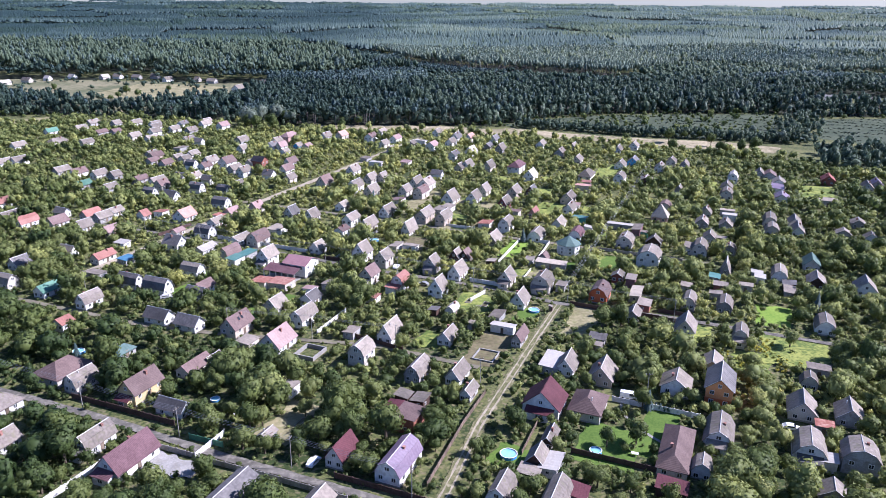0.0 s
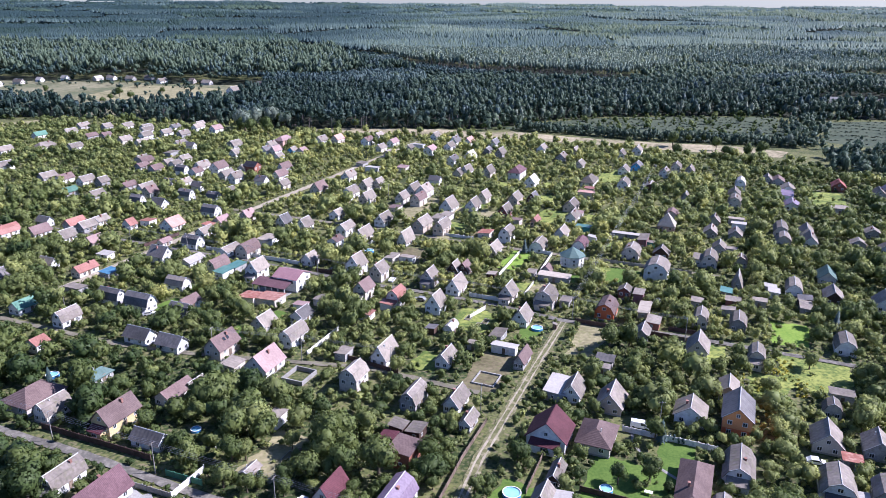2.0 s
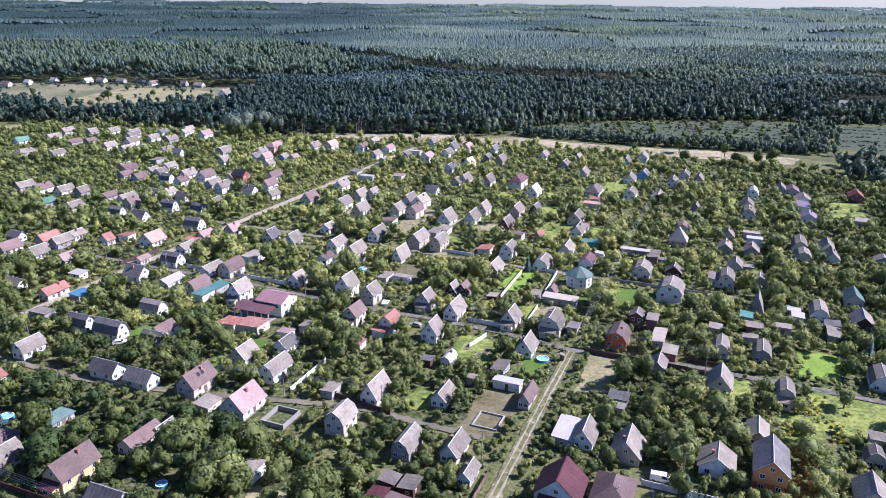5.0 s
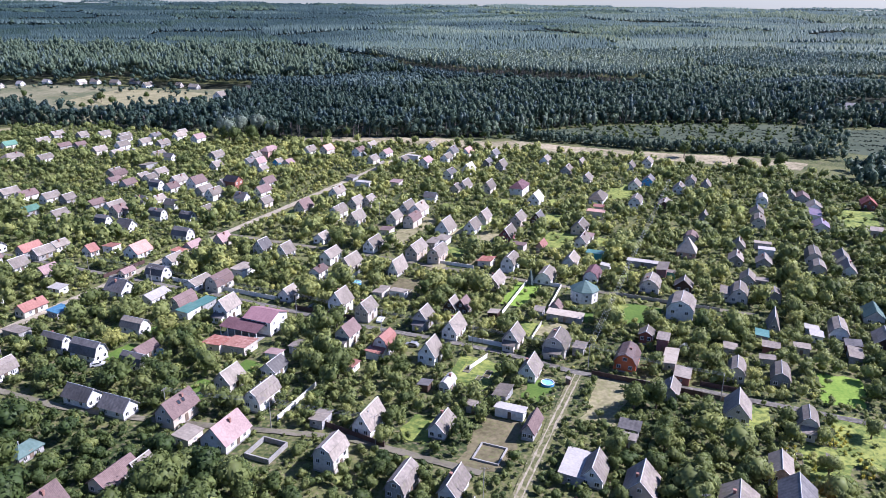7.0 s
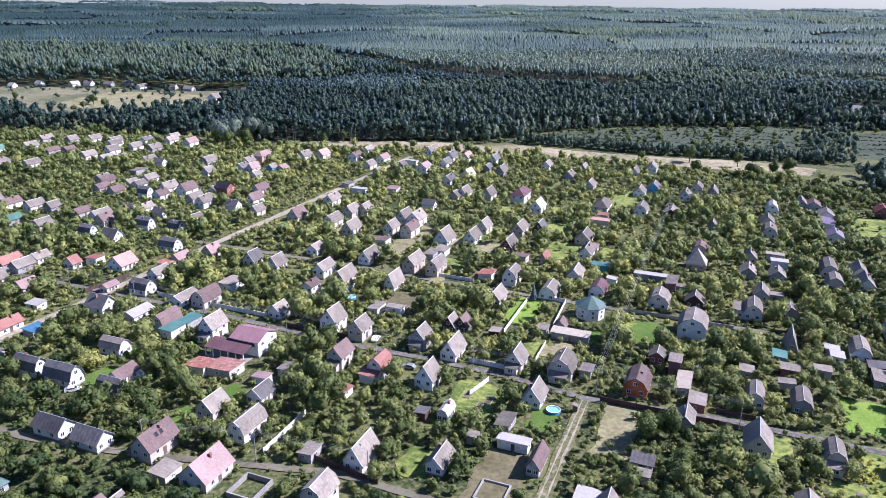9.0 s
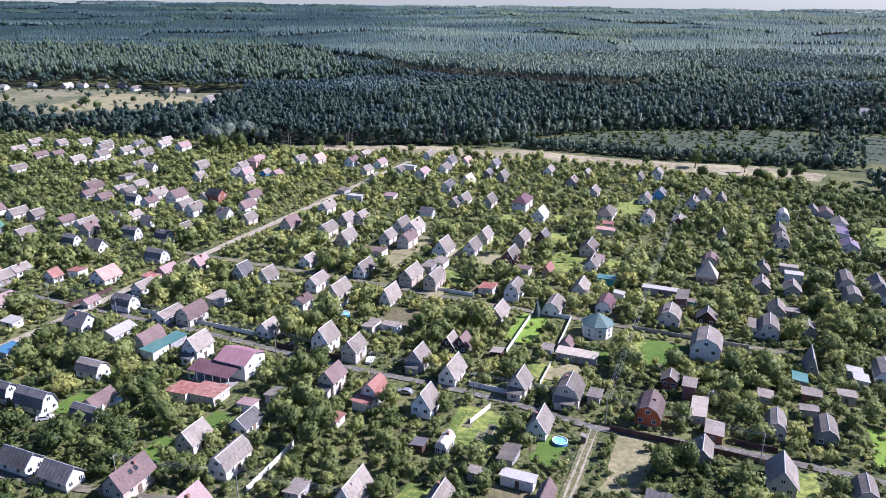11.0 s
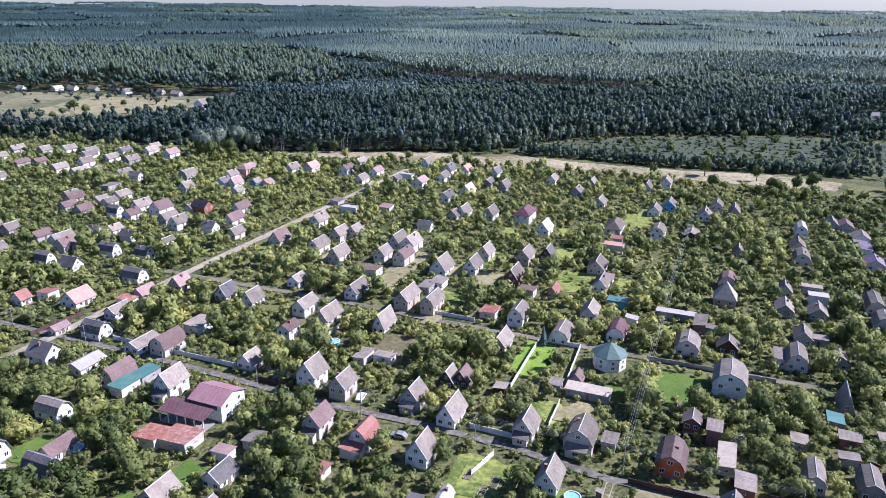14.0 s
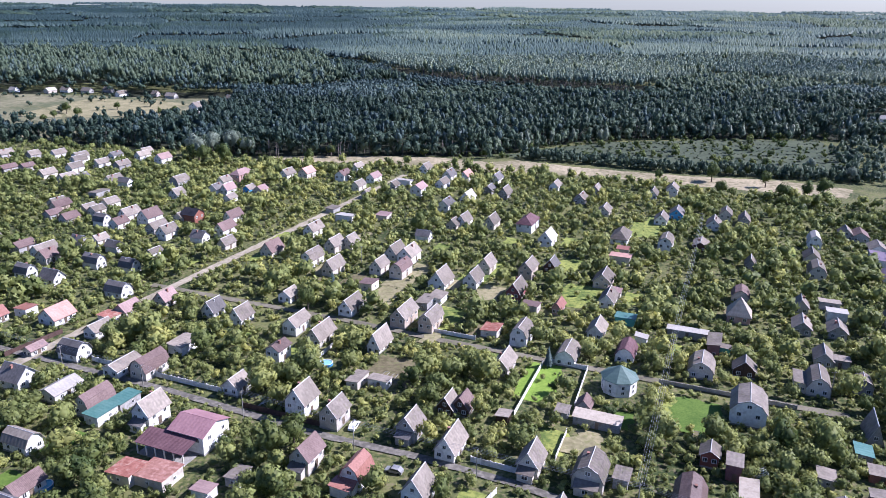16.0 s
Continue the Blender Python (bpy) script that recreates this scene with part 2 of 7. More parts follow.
# ---- building helpers ----
def mesh_object(name, verts, faces, material, parent=None, label=""):
    me = bpy.data.meshes.new(name)
    me.from_pydata([tuple(v) for v in verts], [], [tuple(f) for f in faces])
    me.materials.append(material)
    ob = new(name, me)
    if parent:
        ob.parent = parent
    if label:
        tagged(ob, label)
    return ob


def share(name, me, parent, x, y, z, rz=0.0, sx=1.0, sy=1.0, sz=1.0):
    ob = new(name, me)
    ob.parent = parent
    ob.location, ob.rotation_euler, ob.scale = (x, y, z), (0, 0, radians(rz)), (sx, sy, sz)
    return ob


class Shape:
    """Collects boxes, prisms and slabs for one mesh."""

    def __init__(self):
        self.v, self.f = [], []

    def box(self, x0, x1, y0, y1, z0, z1):
        k = len(self.v)
        self.v += [(x, y, z) for z in (z0, z1) for x, y in ((x0, y0), (x1, y0), (x1, y1), (x0, y1))]
        self.f += [(k + 3, k + 2, k + 1, k), (k + 4, k + 5, k + 6, k + 7)] + [(k + i, k + (i + 1) % 4, k + 4 + (i + 1) % 4, k + 4 + i) for i in range(4)]
        return self

    def prism(self, outline, y0, y1):
        """An outline of (x, z), counter-clockwise seen from -y, drawn out along y."""
        k, n = len(self.v), len(outline)
        self.v += [(x, y0, z) for x, z in outline] + [(x, y1, z) for x, z in outline]
        self.f += [tuple(range(k, k + n)), tuple(range(k + 2 * n - 1, k + n - 1, -1))]
        self.f += [(k + (i + 1) % n, k + i, k + n + i, k + n + (i + 1) % n) for i in range(n)]
        return self

    def column(self, x, y, z0, z1, r0, r1, n=8):
        k = len(self.v)
        for z, r in ((z0, r0), (z1, r1)):
            self.v += [(x + r * math.cos(2 * math.pi * i / n), y + r * math.sin(2 * math.pi * i / n), z) for i in range(n)]
        self.f += [tuple(range(k + n - 1, k - 1, -1)), tuple(range(k + n, k + 2 * n))]
        self.f += [(k + i, k + (i + 1) % n, k + n + (i + 1) % n, k + n + i) for i in range(n)]
        return self

    def done(self, name, material, parent=None, label=""):
        return mesh_object(name, self.v, self.f, material, parent, label)


def inside(px, py, poly):
    """Which of the points lie in the polygon."""
    hit = np.zeros(px.shape, bool)
    for (x0, y0), (x1, y1) in zip(poly, poly[1:] + poly[:1]):
        if y0 != y1:
            hit ^= ((y0 > py) != (y1 > py)) & (px < (x1 - x0) * (py - y0) / (y1 - y0) + x0)
    return hit


def sheet(name, poly, z, material, label, category):
    """A flat patch of ground cover with a soft, uneven outline."""
    rng = random.Random(len(name) * 7 + int(abs(poly[0][0]) * 10))
    pts = []
    for (x0, y0), (x1, y1) in zip(poly, poly[1:] + poly[:1]):
        n = max(2, int(math.hypot(x1 - x0, y1 - y0) / 2))
        for i in range(n):
            pts.append((x0 + (x1 - x0) * i / n + rng.uniform(-0.9, 0.9), y0 + (y1 - y0) * i / n + rng.uniform(-0.9, 0.9), z))
    ob = mesh_object(name, pts, [tuple(range(len(pts)))], material)
    if ob.data.polygons[0].normal.z < 0:
        ob.data.flip_normals()
    return tagged(ob, label, category, kind="structure")


def ribbon(points, width, z, wobble=0.0, seed=1):
    rng = random.Random(seed)
    pts = []
    for (x0, y0), (x1, y1) in zip(points, points[1:]):
        n = max(2, int(math.hypot(x1 - x0, y1 - y0) / 2.5))
        pts += [(x0 + (x1 - x0) * i / n, y0 + (y1 - y0) * i / n) for i in range(n)]
    pts.append(points[-1])
    v, f = [], []
    for i, (x, y) in enumerate(pts):
        a, b = pts[max(i - 1, 0)], pts[min(i + 1, len(pts) - 1)]
        d = Vector((b[0] - a[0], b[1] - a[1])).normalized()
        w = width / 2 + rng.uniform(-wobble, wobble)
        c = rng.uniform(-wobble, wobble) * 0.5
        v += [(x + d.y * (c + w), y - d.x * (c + w), z), (x + d.y * (c - w), y - d.x * (c - w), z)]
        if i:
            k = 2 * i
            f.append((k - 2, k, k + 1, k - 1))
    return v, f


AX, AY = math.cos(radians(68)), math.sin(radians(68))      # along the lanes; across them is (AY, -AX)


# ---- ground ----
def rise(x, y):
    """The land lifts gently towards the horizon, in long swells."""
    s = np.clip((y - 1400) / 3400, 0, 1)
    k = np.clip((y - 950) / 500, 0, 1)
    return 36 * s * s * (3 - 2 * s) + 7 * k * np.sin(y * 0.0078 + x * 0.0023 + 1.2 * np.sin(x * 0.0031))


gx, gy = np.linspace(-3600, 3600, 41), np.concatenate([np.linspace(-250, 1400, 12), np.linspace(1480, 4960, 44)])
gv = [(x, y, float(rise(x, y)) - (0.8 if y > 900 else 0)) for y in gy for x in gx]
gf = [(j * 41 + i, j * 41 + i + 1, j * 41 + i + 42, j * 41 + i + 41) for j in range(len(gy) - 1) for i in range(40)]
tagged(mesh_object("ground", gv, gf, GROUND), "green and brown garden ground reaching to the horizon", "ground", kind="structure")
CLEARING = [(-760, 950), (-504, 950), (-438, 948), (-370, 938), (-302, 925), (-223, 930), (-205, 815), (-225, 745), (-262, 715), (-304, 684), (-325, 683), (-382, 725), (-430, 750), (-760, 770)]
STUBBLE = [(-128, 622), (-90, 626), (-51.3, 627), (-8.2, 627), (33.8, 612), (51.3, 619.5), (93.3, 597.3), (156.3, 576.3), (211.2, 567), (247.3, 544.8), (232.2, 523.8), (184.3, 539), (150.5, 550.7), (110.8, 567), (59.5, 578.7), (10.5, 583.3), (-31.5, 598.5), (-80, 606), (-128, 606)]
BOG = [(39.7, 633.5), (82.8, 666.2), (133, 693), (217, 709.3), (306.8, 711.7), (290.5, 640.5), (266, 572.8), (214.7, 577.5), (152.8, 598.5), (95.7, 617.2), (57.2, 628.8)]
EAST = [(334.8, 682.5), (513.3, 709.3), (408.3, 548.3), (309.2, 570.5), (294, 586.8)]
WEST = [(-466.7, 589.2), (-375.7, 607.8), (-344.2, 639.3), (-354.7, 654.5), (-385, 625.3), (-466.7, 612.5)]
sheet("clearing_field", CLEARING, 0.05, FIELD, "dry grass field in a forest clearing", "field")
sheet("stubble_field", STUBBLE, 0.05, TAN, "strip of pale ripe grass before the forest", "field")
sheet("marsh_meadow", BOG, 0.05, MARSH, "grey-green marsh meadow with tussocks", "meadow")
sheet("east_meadow", EAST, 0.05, MARSH, "grey-green open meadow beside the forest", "meadow")
sheet("west_field", WEST, 0.05, DRY, "dry grass field behind the village", "field")

LANES = []


def lane(name, points, width, material, label, z=0.2, ruts=False):
    LANES.append((points, width))
    z += 0.012 * len(LANES)
    v, f = ribbon(points, width, z, width * 0.06, len(points))
    ob = tagged(mesh_object(name, v, f, material), label, "road", kind="structure")
    if ruts:
        for side in (-0.75, 0.75):
            moved = [(x + side * AY, y - side * AX) for x, y in points]
            v, f = ribbon(moved, 0.45, z + 0.03, 0.14, 5 + int(side * 2))
            mesh_object("wheel_rut", v, f, SAND, ob, "pale sandy wheel rut")
    return ob


lane("dirt_track", [(-4.7, 126), (0, 137.7), (8.6, 165.7), (18.7, 191.3), (29.2, 218.2), (40.2, 245)], 3.4, TRACK, "dirt track with two pale sandy ruts between gardens", ruts=True)
lane("village_street", [(-186.7, 203), (-124.8, 179.1), (-86.8, 164.5), (-54.2, 149.9), (-24.3, 138.2), (11.7, 123.7)], 2.5, ASPHALT, "narrow grey village street with worn asphalt")
lane("garden_lane", [(-175, 250.8), (-102.7, 222.8), (-73, 216.4), (-24, 210), (9.3, 196)], 2.3, DIRT, "trodden dirt lane between garden plots")
lane("village_street", [(-192.5, 345.3), (-124.8, 317.9), (-75.8, 298.1), (-30.7, 277.1), (-4.7, 267.8), (18, 257.8), (40.2, 245), (74.1, 235.1), (94.5, 226.8), (163.3, 198.3)], 2.5, ASPHALT, "narrow grey village street with worn asphalt")
lane("garden_lane", [(-110.8, 378), (-26.6, 344.8), (-1.3, 333.1), (46.7, 313.8), (110.8, 288.2)], 3.0, DIRT, "trodden dirt lane between garden plots")
lane("sandy_street", [(-145.8, 266), (-113.2, 347.7), (-101.5, 377.4), (-79.3, 431.1), (-56.7, 486.5), (-23.3, 569.3)], 4.2, SAND, "pale sandy street through the gardens")

PATCHES = []


def patch(x, y, length, width, material, label, turn=0.0):
    """A lawn, meadow or bare plot, lying along the lanes."""
    a = radians(68 + turn)
    c, s = math.cos(a), math.sin(a)
    poly = [(x + u * c * length / 2 + w * s * width / 2, y + u * s * length / 2 - w * c * width / 2) for u, w in ((-1, -1), (1, -1), (1, 1), (-1, 1))]
    PATCHES.append(poly)
    sheet("lawn" if material in (LAWN, BRIGHT, VIVID) else "bare_plot", poly, 0.015 + 0.005 * len(PATCHES), material, label, "ground")


patch(15.2, 151.7, 9.0, 9.0, LAWN, "shaded green lawn round a pool")
patch(39.7, 156.3, 18.7, 15.2, LAWN, "mown green lawn with a path")
patch(54.2, 162.2, 23.3, 8.2, LAWN, "bright mown green lawn beside a long house")
patch(113.9, 236.8, 18.7, 11.7, VIVID, "bright sunlit grass plot")
patch(109.7, 210.0, 23.3, 19.8, BRIGHT, "yellow-green flowering meadow plot")
patch(92.2, 200.7, 16.3, 10.5, BRIGHT, "yellow-green grass plot")
patch(9.3, 245.0, 17.5, 12.8, BRIGHT, "overgrown grass plot")
patch(45.5, 229.8, 25.7, 9.3, DRY, "dry grass plot beside the track")
patch(12.8, 208.7, 23.0, 11.0, SOIL, "bare trodden yard with sparse dry grass")
patch(-40.8, 165.7, 18.7, 10.5, DRY, "worn garden plot with dry grass")
patch(26.8, 234.5, 11.7, 7.0, LAWN, "small green lawn with a pool")
patch(29.2, 305.7, 23.3, 10.5, VIVID, "bright green lawn inside a white fence")
patch(67.7, 289.3, 15.2, 14.0, BRIGHT, "sunlit green lawn beside a white house")
patch(29.2, 275.3, 10.5, 7.0, BRIGHT, "small sunlit lawn")
patch(-12.8, 311.5, 15.2, 15.2, SOIL, "dug pinkish-brown garden plot")
patch(37.3, 274.2, 11.7, 7.0, DRY, "straw-coloured garden plot")
patch(81.7, 221.7, 14.0, 9.3, BRIGHT, "grassy plot behind a house")
patch(-93.3, 273.0, 10.5, 7.0, LAWN, "small green lawn")
patch(-67.7, 233.3, 9.3, 7.0, LAWN, "small bright green lawn")
patch(-5.8, 214.7, 11.7, 8.2, BRIGHT, "grassy plot behind a house")
patch(-18.7, 375.7, 28.0, 10.5, DRY, "dry sunlit yard between houses")
patch(16.3, 394.3, 35.0, 11.7, BRIGHT, "sunlit grass plot among houses")
patch(54.8, 371.0, 23.3, 18.7, BRIGHT, "sunlit grass plot among houses")
patch(2.3, 350.0, 18.7, 9.3, BRIGHT, "sunlit grass plot among houses")
patch(99.2, 457.3, 25.7, 14.0, BRIGHT, "sunlit grass plot among houses")
patch(210.0, 410.7, 35.0, 18.7, BRIGHT, "sunlit grass plot among houses")
patch(69.2, 287.6, 18.0, 12.0, LAWN, "open mown lawn before a white house")
patch(-58.5, 244.9, 10.0, 7.0, LAWN, "bright green lawn between sheds")
patch(-99.1, 254.9, 11.0, 6.0, LAWN, "grassy yard beside a house")
patch(9.9, 244.3, 13.0, 10.0, BRIGHT, "grassy garden plot by the street")
patch(103.6, 210.1, 22.0, 9.0, BRIGHT, "yellow-green flowering meadow plot")
patch(48.6, 285.5, 9.0, 6.0, LAWN, "lawn before an octagonal house")
patch(-9.1, 396.8, 16.0, 8.0, DRY, "dry sunlit plot between garden trees")
patch(18.5, 373.3, 16.0, 9.0, DRY, "dry sunlit plot between garden trees")
patch(-34.3, 385.2, 14.0, 7.0, SOIL, "dug brown garden plot")
patch(53.3, 404.4, 18.0, 10.0, BRIGHT, "sunlit grass plot among houses")
patch(-48.3, 396.8, 12.0, 7.0, DRY, "dry sunlit plot between garden trees")
patch(-14.7, 313.8, 12.0, 9.0, SOIL, "dug brown garden plot")
patch(104.6, 354.9, 12.0, 8.0, SOIL, "dug brown garden plot")
patch(4.6, 381.6, 10.0, 6.0, DRY, "dry sunlit plot between garden trees")
patch(-77.3, 411.8, 12.0, 5.0, BRIGHT, "sunlit grass plot among houses")
patch(59.6, 436.4, 14.0, 8.0, BRIGHT, "sunlit grass plot among houses")
patch(-17.5, 383.9, 10.0, 8.0, DRY, "dry sunlit plot between garden trees")
patch(72.1, 369.4, 12.0, 7.0, BRIGHT, "sunlit grass plot among houses")
patch(13.7, 338.3, 10.0, 6.0, SOIL, "dug brown garden plot")
patch(-104.9, 400.2, 16.0, 5.0, BRIGHT, "sunlit grass plot among houses")
patch(-47.6, 539.2, 30.0, 9.0, BRIGHT, "sunlit grass plot among houses")
patch(31.0, 435.3, 14.0, 6.0, BRIGHT, "sunlit grass plot among houses")
patch(64.3, 406.1, 9.0, 6.0, DRY, "dry sunlit plot between garden trees")
patch(-0.0, 426.0, 12.0, 6.0, BRIGHT, "sunlit grass plot among houses")
patch(-48.3, 382.9, 10.0, 6.0, SOIL, "dug brown garden plot")
patch(109.1, 470.0, 20.0, 12.0, BRIGHT, "sunlit grass plot among houses")
patch(154.6, 427.8, 16.0, 8.0, BRIGHT, "sunlit grass plot among houses")
patch(-43.9, 324.3, 9.0, 6.0, BRIGHT, "sunlit grass plot among houses")
patch(16.3, 318.2, 9.0, 6.0, BRIGHT, "sunlit grass plot among houses")
patch(33.3, 273.3, 7.0, 5.0, DRY, "dry sunlit plot between garden trees")
patch(-65.5, 331.9, 10.0, 5.0, BRIGHT, "sunlit grass plot among houses")
patch(-3.2, 333.6, 9.0, 5.0, DRY, "dry sunlit plot between garden trees")
patch(-37.0, 441.1, 14.0, 6.0, DRY, "dry sunlit plot between garden trees")
patch(-73.5, 439.6, 12.0, 6.0, BRIGHT, "sunlit grass plot among houses")
patch(74.5, 327.4, 8.0, 6.0, BRIGHT, "sunlit grass plot among houses")
patch(87.2, 299.4, 8.0, 5.0, BRIGHT, "sunlit grass plot among houses")
sheet("paved_yard", [(-71.5, 152.2), (-56.5, 146.0), (-59.0, 140.2), (-74.0, 146.3)], 0.19, CONCRETE, "grey concrete yard inside a white wall", "ground")
PATCHES.append([(-71.5, 152.2), (-56.5, 146.0), (-59.0, 140.2), (-74.0, 146.3)])

# ---- houses ----
WIN_FRAME, WIN_PANE = Shape(), Shape()
for bx in ((-0.5, -0.4, -0.6, 0.6), (0.4, 0.5, -0.6, 0.6), (-0.4, 0.4, 0.5, 0.6), (-0.4, 0.4, -0.6, -0.5), (-0.035, 0.035, -0.5, 0.5)):
    WIN_FRAME.box(bx[0], bx[1], -0.07, 0.05, bx[2], bx[3])
WIN_PANE.box(-0.42, 0.42, -0.03, 0.03, -0.52, 0.52)


def plain_mesh(name, shape, material):
    me = bpy.data.meshes.new(name)
    me.from_pydata(shape.v, [], shape.f)
    me.materials.append(material)
    return me


FRAME_MESH, PANE_MESH = plain_mesh("window_frame", WIN_FRAME, FRAME), plain_mesh("pane", WIN_PANE, glass)
DOOR_MESH = plain_mesh("door", Shape().box(-0.45, 0.45, -0.05, 0.05, 0, 2.0).box(-0.53, -0.45, -0.07, 0.06, 0, 2.08).box(0.45, 0.53, -0.07, 0.06, 0, 2.08).box(-0.45, 0.45, -0.07, 0.06, 2.0, 2.08), TIMBER)
STACK_MESH = plain_mesh("chimney", Shape().box(-0.28, 0.28, -0.28, 0.28, 0, 1.25).box(-0.35, 0.35, -0.35, 0.35, 1.25, 1.38), SOOT)
PIPE_MESH = plain_mesh("flue_pipe", Shape().column(0, 0, 0, 1.2, 0.12, 0.12).column(0, 0, 1.2, 1.35, 0.2, 0.05), CAP)
WORDS = {"grey": "weathered grey", "pale": "pale grey", "slate": "dark slate", "black": "black", "mauve": "brown-mauve", "brown": "dark brown", "plum": "plum tiled",
         "lilac": "lilac metal", "rose": "rose-pink metal", "maroon": "maroon tiled", "pink": "faded pink", "red": "red metal", "orange": "orange tiled", "rust": "rusty red", "redrust": "faded red",
         "brickroof": "dark red", "green": "green metal", "teal": "teal metal", "greyteal": "grey-teal metal", "blue": "blue metal", "white": "white", "cream": "cream"}
WALLWORDS = {"white": "whitewashed", "cream": "cream", "beige": "beige", "grey": "grey block", "dark": "dark timber", "brick": "red-brick", "brickpink": "pale brick",
             "orange": "orange brick", "redorange": "red-orange brick", "yellow": "yellow", "plumwall": "brown", "maroonwall": "maroon", "blue": "blue-painted", "teal": "teal-painted"}
KINDWORDS = {"g": "gable roof", "m": "gambrel roof", "h": "hipped roof", "f": "low sloping roof"}
PLOTS = []      # centre, half sizes along and across the lanes
hrng = random.Random(11)


def slab(s, p0, p1, y0, y1, thick=0.14):
    """A roof slope from p0 (top) to p1 (eave), both (x, z)."""
    d = Vector((p1[0] - p0[0], p1[1] - p0[1])).normalized()
    nx, nz = (-d.y, d.x) if d.x > 0 else (d.y, -d.x)
    q = [p0, p1, (p1[0] + nx * thick, p1[1] + nz * thick), (p0[0] + nx * thick, p0[1] + nz * thick)]
    area = sum(q[i][0] * q[(i + 1) % 4][1] - q[(i + 1) % 4][0] * q[i][1] for i in range(4))
    s.prism(q if area > 0 else q[::-1], y0, y1)


def window(parent, x, y, z, rz, wide=1.0, high=1.0):
    w = share("window", FRAME_MESH, parent, x, y, z, rz, wide, 1, high)
    share("pane", PANE_MESH, w, 0, 0, 0)


def house(x, y, axis, L, W, hw, hr, ty, roof, wall, porch=""):
    e = new("house" if ty != "f" else "shed")
    e.location, e.rotation_euler = (x, y, 0), (0, 0, radians(-22 if axis == "A" else 68))
    noun = "house" if ty != "f" else "outbuilding"
    tagged(e, "%s %s with %s %s" % (WALLWORDS[wall], noun, WORDS[roof], KINDWORDS[ty]), noun if ty == "f" else "house", "village houses" if ty != "f" else "garden outbuildings")
    PLOTS.append((x, y, (L if axis == "A" else W) / 2, (W if axis == "A" else L) / 2))
    w, h = W / 2, L / 2
    near = y < 385
    s, r = Shape(), Shape()
    o = 0.45 if near else 0.4
    if ty == "g":
        s.prism([(-w, 0), (w, 0), (w, hw), (0, hr - 0.05), (-w, hw)], -h, h)
        k = (hr - hw) / w
        for side in (-1, 1):
            slab(r, (0, hr), (side * (w + o), hw - o * k), -h - o, h + o)
    elif ty == "m":
        bx, bz = w * 0.66, hw + (hr - hw) * 0.62
        s.prism([(-w, 0), (w, 0), (w, hw), (bx, bz - 0.05), (0, hr - 0.05), (-bx, bz - 0.05), (-w, hw)], -h, h)
        k = (bz - hw) / (w - bx)
        for side in (-1, 1):
            slab(r, (0, hr), (side * (bx + 0.04), bz), -h - o, h + o)
            slab(r, (side * bx, bz), (side * (w + 0.22), hw - 0.22 * k), -h - o, h + o)
    elif ty == "h":
        s.box(-w, w, -h, h, 0, hw)
        rl = max(h - w * 0.85, 0.3)
        z0 = hw - 0.2
        r.v += [(-w - o, -h - o, z0), (w + o, -h - o, z0), (w + o, h + o, z0), (-w - o, h + o, z0), (0, -rl, hr), (0, rl, hr)]
        r.v += [(a, b, c - 0.18) for a, b, c in r.v[:4]]
        r.f += [(0, 1, 4), (1, 2, 5, 4), (2, 3, 5), (3, 0, 4, 5), (0, 6, 7, 1), (1, 7, 8, 2), (2, 8, 9, 3), (3, 9, 6, 0), (6, 9, 8, 7)]
    else:
        tip = hrng.choice((-1, 1)) * (hr - hw) / 2
        zl, zr = hw + (hr - hw) / 2 - tip, hw + (hr - hw) / 2 + tip
        s.prism([(-w, 0), (w, 0), (w, zr), (-w, zl)], -h, h)
        slab(r, (-w - 0.35, zl), (w + 0.35, zr), -h - 0.35, h + 0.35, 0.1)
    s.done("wall", WALL[wall], e)
    r.done("roof", ROOF[roof], e)
    if near and ty != "f":
        Shape().box(-w - 0.06, w + 0.06, -h - 0.06, h + 0.06, 0, 0.45).done("plinth", CONCRETE, e, "grey concrete plinth")
    if ty in "gm" and roof in ("grey", "pale", "slate", "lilac"):
        c = Shape()
        c.prism([(-0.17, hr - 0.02), (0.17, hr - 0.02), (0.05, hr + 0.22), (-0.05, hr + 0.22)], -h - o - 0.02, h + o + 0.02)
        c.done("ridge_cap", CAP, e, "pale galvanised ridge cap")
        if near:
            b = Shape()
            bx, bz = (w, hw) if ty == "g" else (w * 0.66, hw + (hr - hw) * 0.62)
            for side in (-1, 1):
                slab(b, (side * 0.02, hr + 0.17), (side * (bx + (0.3 if ty == "g" else 0)), bz + 0.16 - (0.3 * (hr - hw) / w if ty == "g" else 0)), -h - o - 0.06, -h - o + 0.08, 0.05)
            b.done("barge_board", CAP, e, "pale barge boards on the gable")
    if porch:
        pw, pd = W * 0.36, 2.1
        Shape().prism([(-pw, 0), (pw, 0), (pw, 2.3), (-pw, 2.3)], -h - pd, -h).done("porch", WALL[wall], e, "low front porch")
        q = Shape()
        q.v += [(-pw - 0.3, -h - pd - 0.35, 2.25), (pw + 0.3, -h - pd - 0.35, 2.25), (pw + 0.3, -h + 0.02, 3.1), (-pw - 0.3, -h + 0.02, 3.1)]
        q.v += [(a, b, c + 0.1) for a, b, c in q.v]
        q.f += [(3, 2, 1, 0), (4, 5, 6, 7), (0, 1, 5, 4), (1, 2, 6, 5), (2, 3, 7, 6), (3, 0, 4, 7)]
        q.done("porch_roof", ROOF[porch], e, "sloping porch roof")
        window(e, 0, -h - pd - 0.02, 1.4, 0, 1.6, 0.9)
